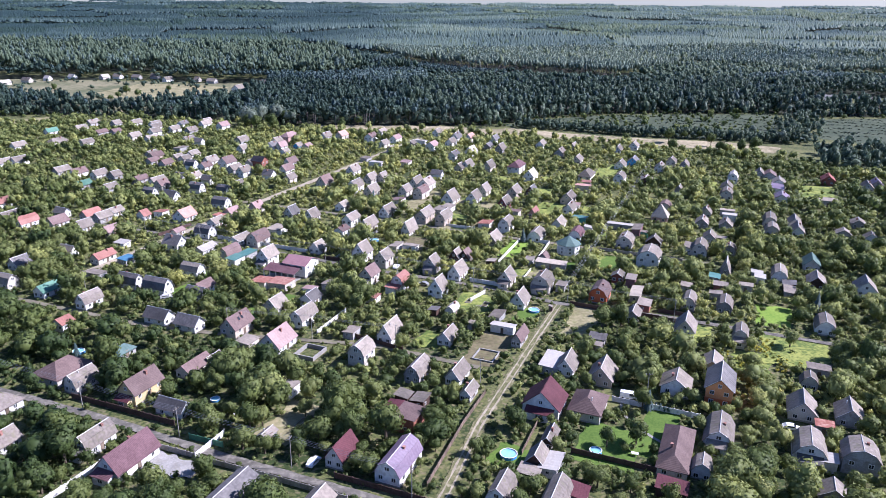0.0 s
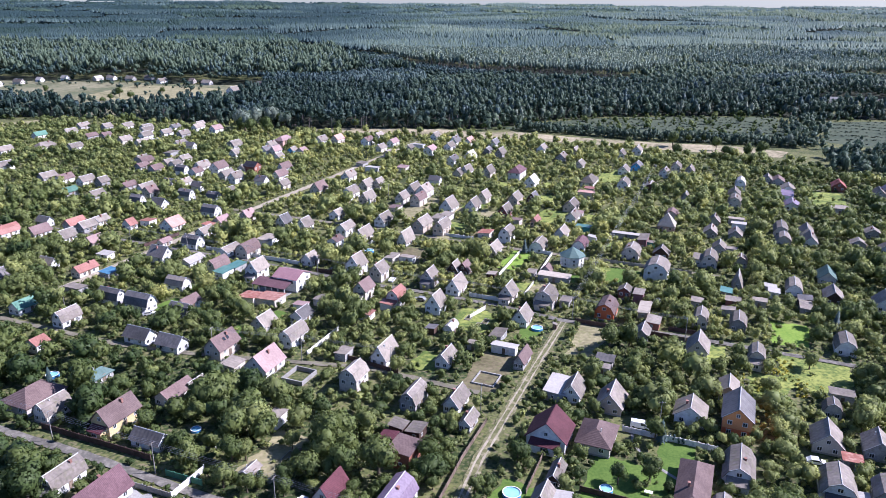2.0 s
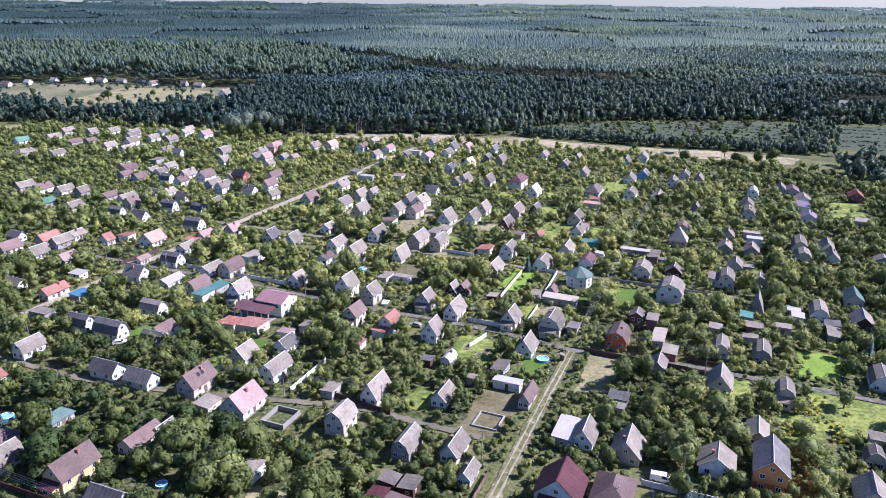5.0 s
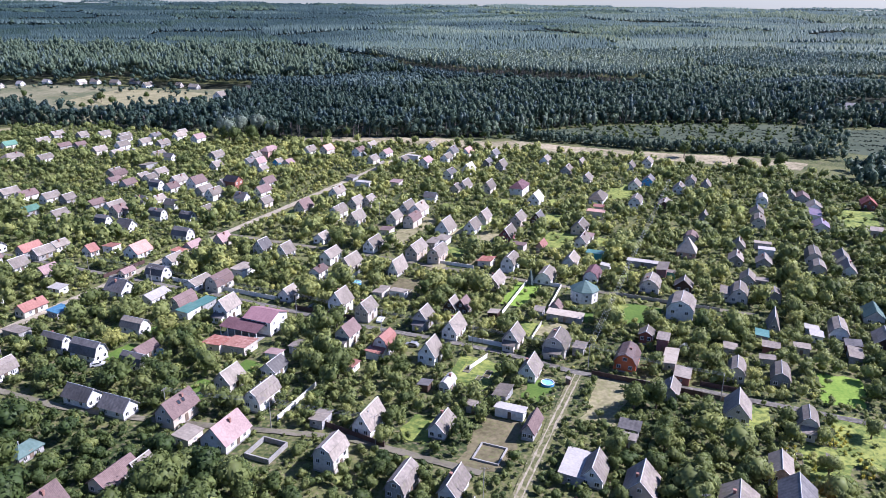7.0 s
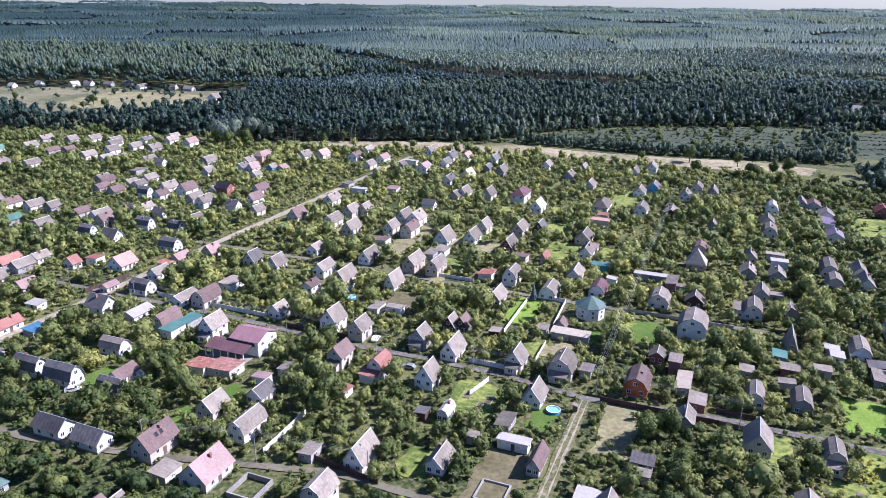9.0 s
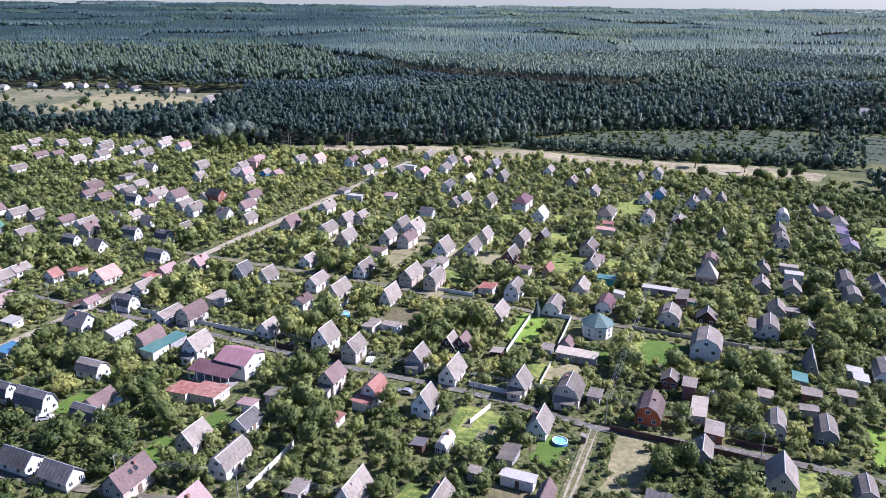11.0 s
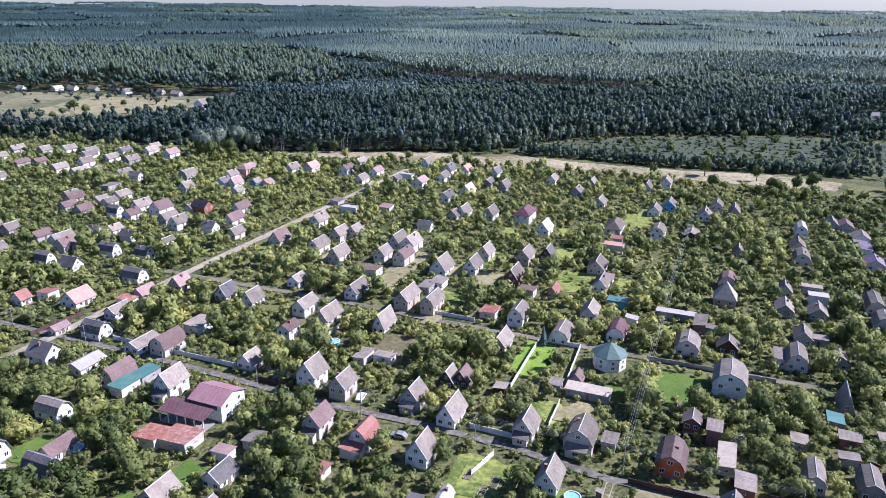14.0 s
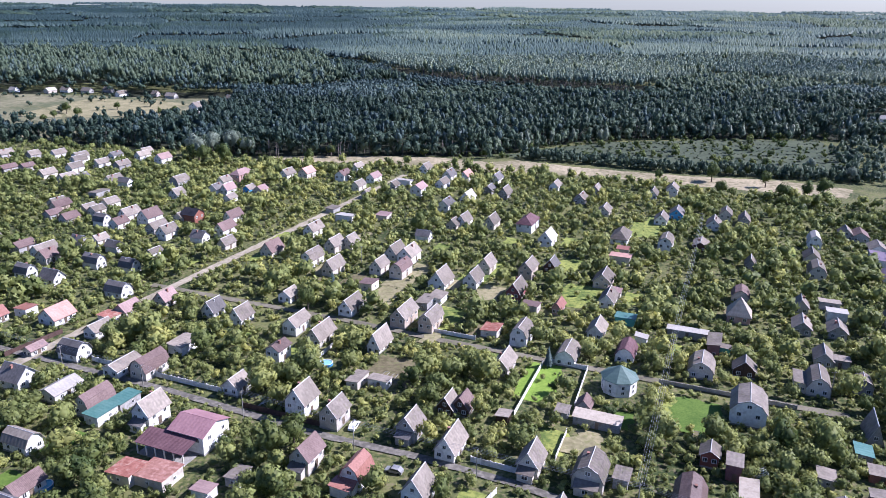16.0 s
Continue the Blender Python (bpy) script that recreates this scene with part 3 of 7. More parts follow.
    # windows on the near gable and on both long sides
    if ty == "f":
        if L > 4 and near:
            window(e, hrng.uniform(-0.5, 0.5), -h - 0.02, 1.5, 0, 0.9, 0.7)
            window(e, w + 0.02, hrng.uniform(-1, 1), 1.5, 90, 0.9, 0.7)
        if near:
            share("door", DOOR_MESH, e, -w - 0.03, hrng.uniform(-0.5, 0.5), 0, 90, 0.9)
        return e
    if hr - hw > 2.6 and ty != "h":
        zt = hw + (hr - hw) * (0.30 if ty == "g" else 0.42)
        window(e, 0, -h - 0.02, zt, 0, 1.3 if ty == "m" else 1.0, 0.9)
    if hw > 2:
        for u in (-0.26, 0.26):
            window(e, u * W, -h - 0.02, hw - 1.25, 0, 1.2, 1.0)
            if hw > 5:
                window(e, u * W, -h - 0.02, hw - 3.9, 0, 1.2, 1.0)
        n = 1 if not near else 2 if L < 10 else 3
        for i in range(n):
            v = (i + 0.5) / n * L - h
            window(e, w + 0.02, v, hw - 1.25, 90, 1.1, 1.0)
            if near and (axis == "B" or x > 20):
                window(e, -w - 0.02, v, hw - 1.25, 90, 1.1, 1.0)
        share("door", DOOR_MESH, e, w + 0.04, 0, 0.35, 90)
    if hrng.random() < 0.45:
        cx = hrng.choice((-1, 1)) * w * 0.3
        zc = hr - 0.3 * (hr - hw) - 0.3
        if hrng.random() < 0.7:
            share("chimney", STACK_MESH, e, cx, hrng.uniform(-0.2, 0.25) * L, zc)
        else:
            share("flue_pipe", PIPE_MESH, e, cx, hrng.uniform(-0.2, 0.25) * L, zc)
    return e


def roof_window(parent, w, hw, hr, along, up, wide, high, dark=True):
    """A window lying in the right-hand slope of a gable roof: along the ridge and up the slope, as shares."""
    slope = math.atan2(hr - hw, w)
    x, z = w * (1 - up), hw + (hr - hw) * up
    f = Shape().box(-wide / 2, wide / 2, -high / 2, high / 2, 0.05, 0.24).done("roof_window", FRAME if not dark else SOOT, parent, "window in the roof slope")
    f.location, f.rotation_euler = (x, along, z), (0, slope, 0)
    Shape().box(-wide / 2 + 0.07, wide / 2 - 0.07, -high / 2 + 0.07, high / 2 - 0.07, 0.24, 0.26).done("pane", glass if dark else WATER, f)


grey_house = house(-46.2, 130.8, "A", 12.2, 7.56, 3.32, 6.65, "m", "slate", "white")
for along in (-2.6, -1.3):
    roof_window(grey_house, 4.4, 2.9, 6.0, along, 0.45, 0.9, 0.8, False)
house(-27.6, 130.8, "A", 5.9, 5.04, 2.85, 4.75, "g", "pale", "white")
house(23.5, 132.2, "A", 9.6, 5.46, 2.85, 6.17, "m", "grey", "white")
house(12.0, 134.5, "A", 7.4, 5.04, 2.85, 6.17, "m", "grey", "white")
house(28.8, 135.2, "A", 4.8, 4.14, 2.66, 3.23, "f", "maroon", "dark")
house(85.4, 136.8, "A", 4.7, 5.54, 2.41, 4.3, "g", "grey", "grey")
house(50.2, 137.9, "A", 4.8, 6.44, 2.47, 2.85, "f", "maroon", "dark")
house(19.0, 143.0, "A", 3.8, 4.6, 2.28, 2.66, "f", "grey", "dark")
house(-11.2, 145.3, "A", 12.0, 6.3, 3.1, 6.2, "m", "lilac", "white")
house(59.4, 145.6, "A", 4.5, 4.44, 2.15, 4.3, "m", "grey", "white")
house(-74.6, 145.7, "A", 12.7, 6.72, 2.85, 6.65, "g", "plum", "white", porch="plum")
house(24.5, 146.5, "A", 7.1, 4.14, 2.38, 2.85, "f", "white", "white")
house(21.4, 148.2, "A", 5.6, 4.2, 2.38, 4.75, "g", "grey", "dark")
house(89.8, 148.8, "A", 4.0, 4.14, 2.66, 3.04, "f", "white", "cream")
house(97.3, 148.8, "A", 6.6, 7.76, 4.3, 6.88, "m", "grey", "grey")
house(-24.9, 149.0, "A", 7.7, 4.62, 2.85, 6.17, "g", "maroon", "white")
house(-107.5, 151.6, "A", 5.9, 5.04, 2.85, 5.22, "g", "grey", "white")
house(55.4, 152.6, "A", 19, 6.7, 2.58, 4.73, "h", "mauve", "cream")
house(-85.6, 152.6, "A", 8.7, 4.62, 2.85, 5.7, "m", "grey", "white", porch="slate")
house(87.5, 153.1, "A", 8.5, 7.21, 3.01, 6.02, "m", "grey", "white", porch="slate")
house(-44.7, 157.1, "A", 4.1, 2.52, 2.09, 2.85, "g", "grey", "grey")
house(25.6, 157.8, "A", 6.8, 2.52, 2.18, 3.32, "g", "grey", "dark")
house(68.0, 159.5, "A", 10.2, 6.65, 2.58, 5.59, "m", "grey", "white", porch="grey")
house(-9.7, 163.9, "A", 6.9, 5.52, 4.27, 4.75, "f", "mauve", "brick")
house(96.5, 164.0, "B", 4.0, 4.14, 2.28, 2.66, "f", "rust", "grey")
house(-118.2, 167.7, "A", 9.6, 6.72, 2.85, 5.22, "h", "grey", "white")
house(-72.3, 168.9, "B", 8.5, 4.2, 2.38, 4.27, "g", "slate", "white")
house(105.5, 169.5, "A", 7.3, 6.1, 2.58, 5.16, "g", "grey", "grey")
house(-14.1, 171.0, "A", 3.3, 3.68, 2.38, 2.85, "f", "maroon", "dark")
house(37.6, 172.4, "A", 11, 8.2, 3.01, 5.59, "h", "mauve", "cream")
house(94.5, 172.5, "A", 8.1, 6.65, 2.58, 5.59, "g", "grey", "cream")
house(26.1, 173.3, "A", 9.1, 9.66, 3.23, 7.6, "g", "maroon", "white", porch="maroon")
house(-7.3, 174.5, "A", 4.8, 3.68, 2.38, 2.85, "f", "grey", "dark")
house(-11.9, 176.2, "A", 3.8, 3.68, 2.38, 2.85, "f", "grey", "dark")
house(-84.3, 177.5, "A", 10.4, 5.88, 3.8, 7.12, "g", "mauve", "yellow", porch="maroon")
house(-43.9, 179.1, "A", 5.6, 3.68, 2.66, 3.04, "f", "pale", "white")
house(5.9, 179.3, "A", 6.2, 2.94, 2.38, 3.8, "g", "grey", "white")
brick_house = house(75.2, 180.4, "A", 11.5, 6.93, 5.7, 8.55, "g", "slate", "orange")
Shape().box(-3.5, 3.5, -5.785, 5.785, 0.45, 2.75).done("lower_wall", WALL["redorange"], brick_house, "red-orange brick ground storey")
house(-102.7, 181.4, "A", 7.7, 4.62, 2.85, 5.7, "m", "grey", "cream")
house(64.3, 183.8, "A", 7.3, 7.54, 3.01, 5.59, "g", "grey", "white")
house(103.1, 187.1, "A", 3.8, 4.44, 2.15, 4.3, "m", "grey", "cream")
house(-111.2, 188.0, "A", 12.4, 9.66, 2.85, 5.7, "h", "mauve", "cream")
house(2.8, 188.7, "A", 8.3, 4.2, 2.66, 5.22, "g", "grey", "white")
house(-8.7, 189.7, "A", 8.3, 4.62, 2.85, 5.7, "m", "grey", "grey")
house(44.8, 189.7, "A", 8.5, 6.55, 2.58, 6.02, "g", "grey", "beige")
house(-74.3, 191.5, "A", 9.9, 5.04, 2.38, 4.27, "g", "mauve", "cream")
house(109.3, 194.5, "B", 6.0, 4.6, 2.47, 2.85, "f", "grey", "grey")
house(35.3, 194.7, "A", 7.8, 5.04, 2.66, 5.7, "g", "grey", "white")
house(-70.0, 195.8, "A", 5.2, 2.94, 2.18, 3.61, "g", "grey", "cream")
house(78.5, 195.8, "A", 7.7, 4.54, 3.44, 5.16, "g", "pale", "grey")
house(31.4, 196.9, "A", 10.6, 5.52, 2.66, 3.04, "f", "white", "grey")
house(-26.1, 198.8, "A", 6.9, 5.46, 4.27, 7.12, "m", "pale", "cream")
house(-99.7, 200.7, "A", 6.7, 4.6, 2.28, 3.8, "h", "greyteal", "grey")
house(-62.9, 207.8, "A", 5.4, 4.6, 2.47, 2.85, "f", "pale", "cream")
house(-53.6, 207.9, "A", 9.6, 7.56, 2.85, 6.65, "g", "pink", "white")
house(46.1, 208.9, "B", 4.2, 3.22, 2.18, 2.47, "f", "grey", "grey")
house(-0.1, 213.3, "A", 7.5, 4.2, 2.66, 4.75, "g", "grey", "white")
house(22.9, 213.6, "A", 8.3, 2.94, 2.66, 4.75, "g", "mauve", "grey")
house(-18.7, 214.6, "A", 8.8, 5.04, 2.85, 6.65, "g", "pale", "white")
house(94.1, 216.0, "A", 6.7, 4.54, 3.44, 5.59, "m", "grey", "cream", porch="grey")
house(-31.4, 216.6, "A", 5.0, 3.68, 2.28, 2.66, "f", "pale", "grey")
plum_house = house(-69.0, 217.8, "A", 9.5, 5.88, 3.8, 7.12, "g", "mauve", "beige")
for along in (-0.7, 0.9):
    roof_window(plum_house, 2.94, 3.8, 7.12, along, 0.55, 1.3, 1.1)
house(-126.5, 218.4, "A", 4.6, 5.04, 3.32, 4.75, "g", "red", "white")
house(-85.4, 220.2, "B", 8.2, 5.04, 2.85, 5.22, "g", "slate", "white")
house(18.1, 221.3, "B", 7.7, 3.22, 2.47, 2.75, "f", "white", "white")
house(78.6, 222.7, "A", 8.7, 6.05, 2.58, 6.02, "g", "grey", "cream")
house(125.6, 224.9, "A", 8.4, 6.05, 2.58, 5.16, "m", "grey", "white")
house(-97.4, 225.3, "B", 8.6, 5.04, 2.85, 5.22, "g", "slate", "white")
house(-48.8, 225.9, "A", 9.4, 5.04, 3.32, 6.17, "m", "grey", "white")
house(16.7, 230.6, "A", 6.7, 3.68, 2.28, 2.66, "f", "grey", "grey")
house(63.8, 232.9, "A", 7.0, 4.03, 2.41, 4.3, "g", "grey", "grey")
house(-60.2, 234.8, "A", 6.9, 5.46, 3.32, 6.17, "g", "pale", "cream")
house(1.3, 235.1, "A", 5.4, 2.94, 2.38, 3.8, "m", "white", "white")
house(-127.0, 238.0, "A", 7.8, 4.62, 2.85, 5.7, "m", "grey", "white")
house(69.8, 241.9, "A", 6.5, 4.14, 2.47, 2.75, "f", "pale", "brick")
house(98.5, 242.5, "A", 8.2, 5.04, 2.15, 4.3, "m", "grey", "grey")
house(-49.4, 242.7, "A", 6.6, 5.04, 2.85, 4.94, "g", "slate", "white")
house(25.5, 243.0, "A", 7.5, 5.04, 2.85, 6.17, "g", "grey", "white")
house(86.2, 244.0, "A", 7.7, 4.54, 3.01, 5.16, "m", "grey", "cream")
house(-91.2, 245.0, "B", 7.0, 4.2, 2.66, 5.22, "m", "slate", "white")
house(-146.6, 248.9, "A", 10.0, 5.04, 2.66, 4.75, "g", "green", "white")
house(69.2, 252.1, "A", 10.5, 3.6, 2.5, 2.9, "f", "cream", "beige")
house(55.5, 250.4, "A", 9.2, 6.55, 3.01, 6.02, "m", "brown", "redorange")
house(-107.6, 251.1, "B", 9.8, 5.04, 2.85, 6.17, "m", "slate", "white")
house(-3.9, 251.6, "A", 6.5, 5.46, 3.8, 7.6, "g", "pale", "white")
house(-91.0, 252.1, "A", 7.4, 4.2, 2.85, 4.75, "g", "mauve", "white")
house(-51.4, 252.3, "A", 3.2, 4.6, 2.28, 2.56, "f", "pink", "white")
house(98.7, 252.4, "A", 3.0, 4.14, 2.28, 2.66, "f", "grey", "grey")
house(-20.9, 253.7, "A", 3.5, 4.6, 2.47, 2.85, "f", "red", "white")
house(-167.3, 255.0, "B", 10.1, 5.04, 2.85, 5.7, "m", "grey", "cream")
house(127.2, 255.7, "A", 8.0, 3.68, 2.47, 2.85, "f", "grey", "grey")
house(-120.0, 256.3, "B", 8.6, 4.62, 2.66, 5.7, "m", "slate", "white")
house(155.7, 256.9, "A", 8.4, 7.06, 3.44, 6.88, "g", "grey", "white")
house(-45.2, 257.5, "A", 4.8, 3.68, 2.47, 2.85, "f", "grey", "grey")
house(-63.5, 257.7, "A", 6.8, 8.28, 2.66, 3.13, "f", "redrust", "cream")
house(-18.2, 257.9, "A", 6.7, 5.04, 3.32, 6.65, "m", "red", "white", porch="red")
house(-70.9, 258.6, "A", 5.9, 6.44, 2.66, 3.13, "f", "rust", "cream")
house(42.7, 258.7, "B", 3.3, 5.52, 2.47, 2.85, "f", "grey", "grey")
house(35.4, 258.9, "A", 8.0, 7.06, 3.44, 6.88, "m", "grey", "cream", porch="grey")
house(89.9, 259.4, "A", 4.6, 3.68, 2.47, 2.85, "f", "pale", "grey")
house(112.7, 260.1, "B", 4.4, 4.6, 2.47, 2.85, "f", "pale", "grey")
house(103.4, 260.9, "B", 4.8, 3.68, 2.28, 2.66, "f", "pale", "brick")
house(69.5, 261.9, "B", 3.3, 4.6, 4.27, 4.75, "f", "grey", "plumwall")
house(22.3, 263.5, "A", 7.2, 5.04, 3.32, 6.65, "g", "grey", "cream", porch="grey")
house(-30.6, 264.0, "A", 7.2, 5.04, 4.27, 7.12, "g", "mauve", "cream", porch="slate")
house(141.7, 265.6, "A", 9.0, 6.05, 2.58, 5.16, "g", "grey", "dark")
house(-137.7, 265.8, "B", 7.3, 4.6, 2.28, 2.66, "f", "grey", "grey")
house(65.7, 267.1, "A", 5.0, 4.03, 3.44, 4.73, "g", "grey", "brick")
house(104.0, 269.6, "A", 5.2, 3.68, 2.28, 2.66, "f", "teal", "grey")
house(121.7, 269.6, "A", 4.9, 3.68, 2.38, 2.75, "f", "white", "white")
house(-100.9, 269.6, "B", 7.8, 5.04, 2.85, 5.22, "m", "pale", "white")
house(3.4, 270.1, "A", 8.8, 5.04, 3.04, 6.65, "g", "pale", "white")
house(-58.9, 273.5, "B", 10.0, 9.66, 5.22, 7.12, "g", "rose", "white")
house(131.0, 273.9, "A", 9.5, 5.54, 2.41, 4.73, "m", "grey", "white")
house(-172.1, 275.5, "A", 8.3, 5.04, 2.85, 5.22, "g", "slate", "white")
house(-6.8, 277.4, "A", 6.5, 5.04, 3.8, 6.84, "g", "grey", "grey", porch="slate")
house(111.9, 279.4, "A", 9.0, 3.93, 0.43, 5.59, "g", "grey", "grey")
house(-74.3, 282.2, "A", 7.6, 5.46, 4.56, 7.89, "g", "pale", "white", porch="slate")
house(-132.3, 282.3, "A", 5.8, 4.6, 2.28, 2.66, "f", "blue", "grey")
house(-26.7, 282.6, "A", 7.0, 5.04, 4.27, 7.12, "g", "grey", "cream")
house(41.8, 283.0, "B", 12.1, 4.14, 2.47, 2.75, "f", "cream", "grey")
house(-87.9, 283.2, "A", 6.9, 4.6, 2.85, 3.13, "f", "teal", "white")
house(-142.7, 283.7, "A", 9.2, 4.62, 2.85, 4.75, "g", "red", "cream")
house(17.4, 284.5, "A", 3.4, 3.22, 2.28, 2.66, "f", "pale", "dark")
house(149.3, 286.3, "A", 9.7, 6.05, 2.58, 5.16, "g", "greyteal", "cream")
house(33.3, 287.1, "B", 3.2, 3.68, 2.28, 2.66, "f", "grey", "grey")
house(82.8, 287.6, "A", 10.2, 8.8, 4.73, 7.74, "m", "grey", "white")
house(-91.5, 287.8, "A", 8.7, 5.04, 3.13, 6.46, "m", "mauve", "cream")
house(-36.2, 288.0, "A", 7.2, 5.88, 4.75, 8.55, "g", "pale", "white")
house(2.8, 288.7, "A", 5.2, 4.2, 2.85, 5.7, "g", "pale", "dark")
house(6.8, 288.8, "A", 5.3, 4.62, 2.85, 5.7, "g", "mauve", "dark")
house(-84.6, 290.1, "A", 7.3, 4.14, 2.66, 2.94, "f", "teal", "grey")
house(-160.5, 290.3, "B", 7.1, 4.2, 2.66, 4.75, "g", "pale", "white")
house(39.8, 290.8, "A", 4.2, 3.53, 2.06, 3.87, "g", "mauve", "grey")
house(-104.3, 295.2, "A", 9.2, 5.88, 2.85, 4.27, "g", "white", "white")
house(-56.6, 298.4, "A", 6.0, 5.04, 2.85, 5.22, "g", "pale", "white")
house(-118.9, 300.4, "B", 7.8, 6.72, 3.32, 6.65, "g", "slate", "white")
house(121.5, 302.5, "A", 5.1, 5.04, 2.58, 4.73, "m", "grey", "grey")
house(-16.7, 302.5, "B", 5.9, 3.68, 2.38, 2.75, "f", "pale", "white")
house(108.8, 303.0, "A", 9.3, 6.05, 3.01, 6.02, "m", "grey", "cream")
house(-23.2, 303.3, "A", 6.9, 3.68, 2.38, 2.75, "f", "pale", "cream")
house(105.2, 304.7, "A", 8.0, 4.6, 2.85, 3.42, "f", "grey", "cream")
house(-84.8, 308.4, "A", 9.4, 5.88, 3.04, 6.46, "m", "mauve", "cream")
house(-93.2, 309.4, "A", 9.6, 5.46, 2.85, 4.27, "g", "pale", "white")
house(91.3, 312.0, "A", 5.2, 6.05, 2.58, 5.16, "g", "grey", "dark")
house(78.6, 312.4, "A", 8.7, 7.06, 2.58, 5.59, "m", "grey", "cream")
house(19.6, 313.2, "A", 9.1, 5.04, 2.85, 5.7, "g", "pale", "cream")
house(-48.9, 317.6, "A", 6.4, 4.62, 4.75, 6.17, "g", "brown", "white")
house(-111.3, 317.8, "B", 7.5, 5.88, 2.85, 5.7, "m", "slate", "white")
house(123.1, 317.9, "B", 4.6, 4.6, 2.47, 2.85, "f", "grey", "grey")
house(-154.8, 318.1, "A", 7.1, 5.04, 2.85, 5.22, "g", "pink", "cream")
house(39.8, 319.8, "A", 9.1, 6.05, 2.58, 5.16, "m", "grey", "white")
house(118.8, 320.2, "A", 7.6, 5.04, 2.58, 4.73, "g", "grey", "grey")
house(-124.8, 320.2, "A", 5.6, 3.36, 2.28, 3.42, "g", "pink", "cream")
house(192.3, 320.7, "A", 5.1, 6.05, 2.58, 4.73, "g", "grey", "white")
house(58.3, 321.8, "A", 8.4, 5.54, 2.58, 5.16, "m", "plum", "white")
house(-80.0, 324.2, "A", 8.6, 5.52, 2.85, 3.32, "f", "pale", "white")
house(-170.1, 324.4, "A", 7.0, 5.46, 2.85, 5.7, "g", "grey", "white")
house(89.6, 325.1, "A", 3.0, 4.6, 2.66, 3.04, "f", "grey", "teal")
house(87.2, 326.7, "A", 9.5, 3.68, 4.27, 4.75, "f", "grey", "plumwall")
house(-18.8, 326.7, "A", 9.0, 4.2, 2.38, 6.65, "g", "pale", "white")
house(183.2, 327.6, "A", 5.1, 6.05, 2.58, 4.3, "g", "pale", "grey")
house(-200.2, 330.2, "A", 9.7, 5.46, 2.85, 5.7, "m", "red", "white")
house(-185.6, 330.3, "A", 9.0, 5.46, 2.85, 5.7, "g", "mauve", "white")
house(-38.2, 331.4, "A", 10.1, 5.04, 2.85, 6.17, "g", "pale", "cream")
house(26.7, 331.7, "A", 8.5, 5.46, 4.08, 7.12, "m", "grey", "white")
house(151.8, 331.9, "A", 7.9, 6.05, 2.58, 5.16, "m", "grey", "cream")
house(163.8, 332.0, "A", 10.6, 5.54, 2.58, 5.16, "g", "grey", "white")
house(65.8, 332.6, "A", 3.0, 3.68, 2.28, 2.85, "f", "white", "white")
house(-111.1, 333.9, "A", 7.8, 5.04, 2.85, 4.75, "g", "pale", "white")
house(82.4, 337.7, "B", 12.7, 4.14, 2.38, 2.66, "f", "white", "grey")
house(17.4, 337.7, "A", 6.4, 5.52, 2.47, 3.04, "f", "rust", "cream")
house(52.5, 338.4, "A", 9.0, 5.04, 2.58, 5.16, "g", "pale", "white")
house(-47.4, 338.7, "A", 9.1, 5.04, 3.8, 6.17, "g", "pale", "white")
house(-212.7, 339.0, "A", 9.4, 5.04, 2.85, 5.22, "g", "grey", "grey")
house(-168.2, 339.8, "A", 8.1, 5.04, 2.85, 5.22, "g", "grey", "grey")
house(133.1, 340.0, "A", 7.7, 5.54, 2.58, 4.73, "g", "grey", "grey")
house(-2.9, 342.3, "A", 10.1, 5.04, 3.8, 6.84, "m", "grey", "beige")
house(122.8, 343.4, "A", 8.4, 5.54, 2.58, 4.73, "g", "pale", "grey")
house(-149.8, 343.5, "A", 4.3, 5.04, 2.85, 5.22, "g", "red", "white")
house(-111.9, 343.6, "A", 4.7, 5.52, 2.85, 3.23, "f", "rust", "cream")
house(-129.7, 343.8, "A", 8.6, 7.56, 2.85, 6.17, "g", "orange", "white")
house(-176.0, 344.0, "A", 9.2, 5.04, 2.85, 5.22, "g", "red", "grey")
house(198.8, 344.5, "A", 6.6, 6.05, 2.58, 4.3, "g", "grey", "grey")
house(168.0, 344.8, "A", 10.2, 5.54, 2.58, 5.16, "g", "grey", "cream")
house(-67.6, 345.2, "A", 7.1, 5.04, 2.85, 6.17, "g", "grey", "white")
house(-12.1, 346.4, "A", 10.9, 5.46, 4.08, 6.93, "g", "grey", "beige")
house(-191.6, 347.0, "B", 6.8, 4.2, 2.85, 4.75, "g", "slate", "white")
house(157.3, 347.8, "A", 11.7, 6.05, 2.58, 5.16, "m", "grey", "cream")
house(64.3, 348.2, "B", 6.5, 5.52, 2.47, 2.85, "f", "teal", "teal")
house(-143.2, 349.2, "A", 4.8, 5.52, 2.85, 3.23, "f", "red", "white")
house(-166.2, 349.6, "A", 6.6, 5.04, 2.85, 4.75, "g", "pale", "white")
house(-108.2, 349.9, "A", 7.3, 5.46, 2.85, 5.22, "g", "pink", "cream")
house(-78.6, 350.4, "A", 6.5, 5.04, 2.85, 6.17, "g", "slate", "white")
house(104.6, 351.6, "A", 7.5, 7.5, 3, 8.6, "h", "cream", "brickpink")
house(139.3, 352.7, "B", 6.3, 5.52, 3.32, 3.8, "f", "white", "white")
house(-31.2, 354.6, "A", 9.7, 5.04, 3.32, 6.17, "g", "grey", "white")
house(42.4, 356.7, "A", 7.0, 2.94, 2.85, 4.75, "g", "red", "brickpink")
house(32.5, 357.1, "B", 5.8, 5.52, 2.85, 3.32, "f", "mauve", "cream")
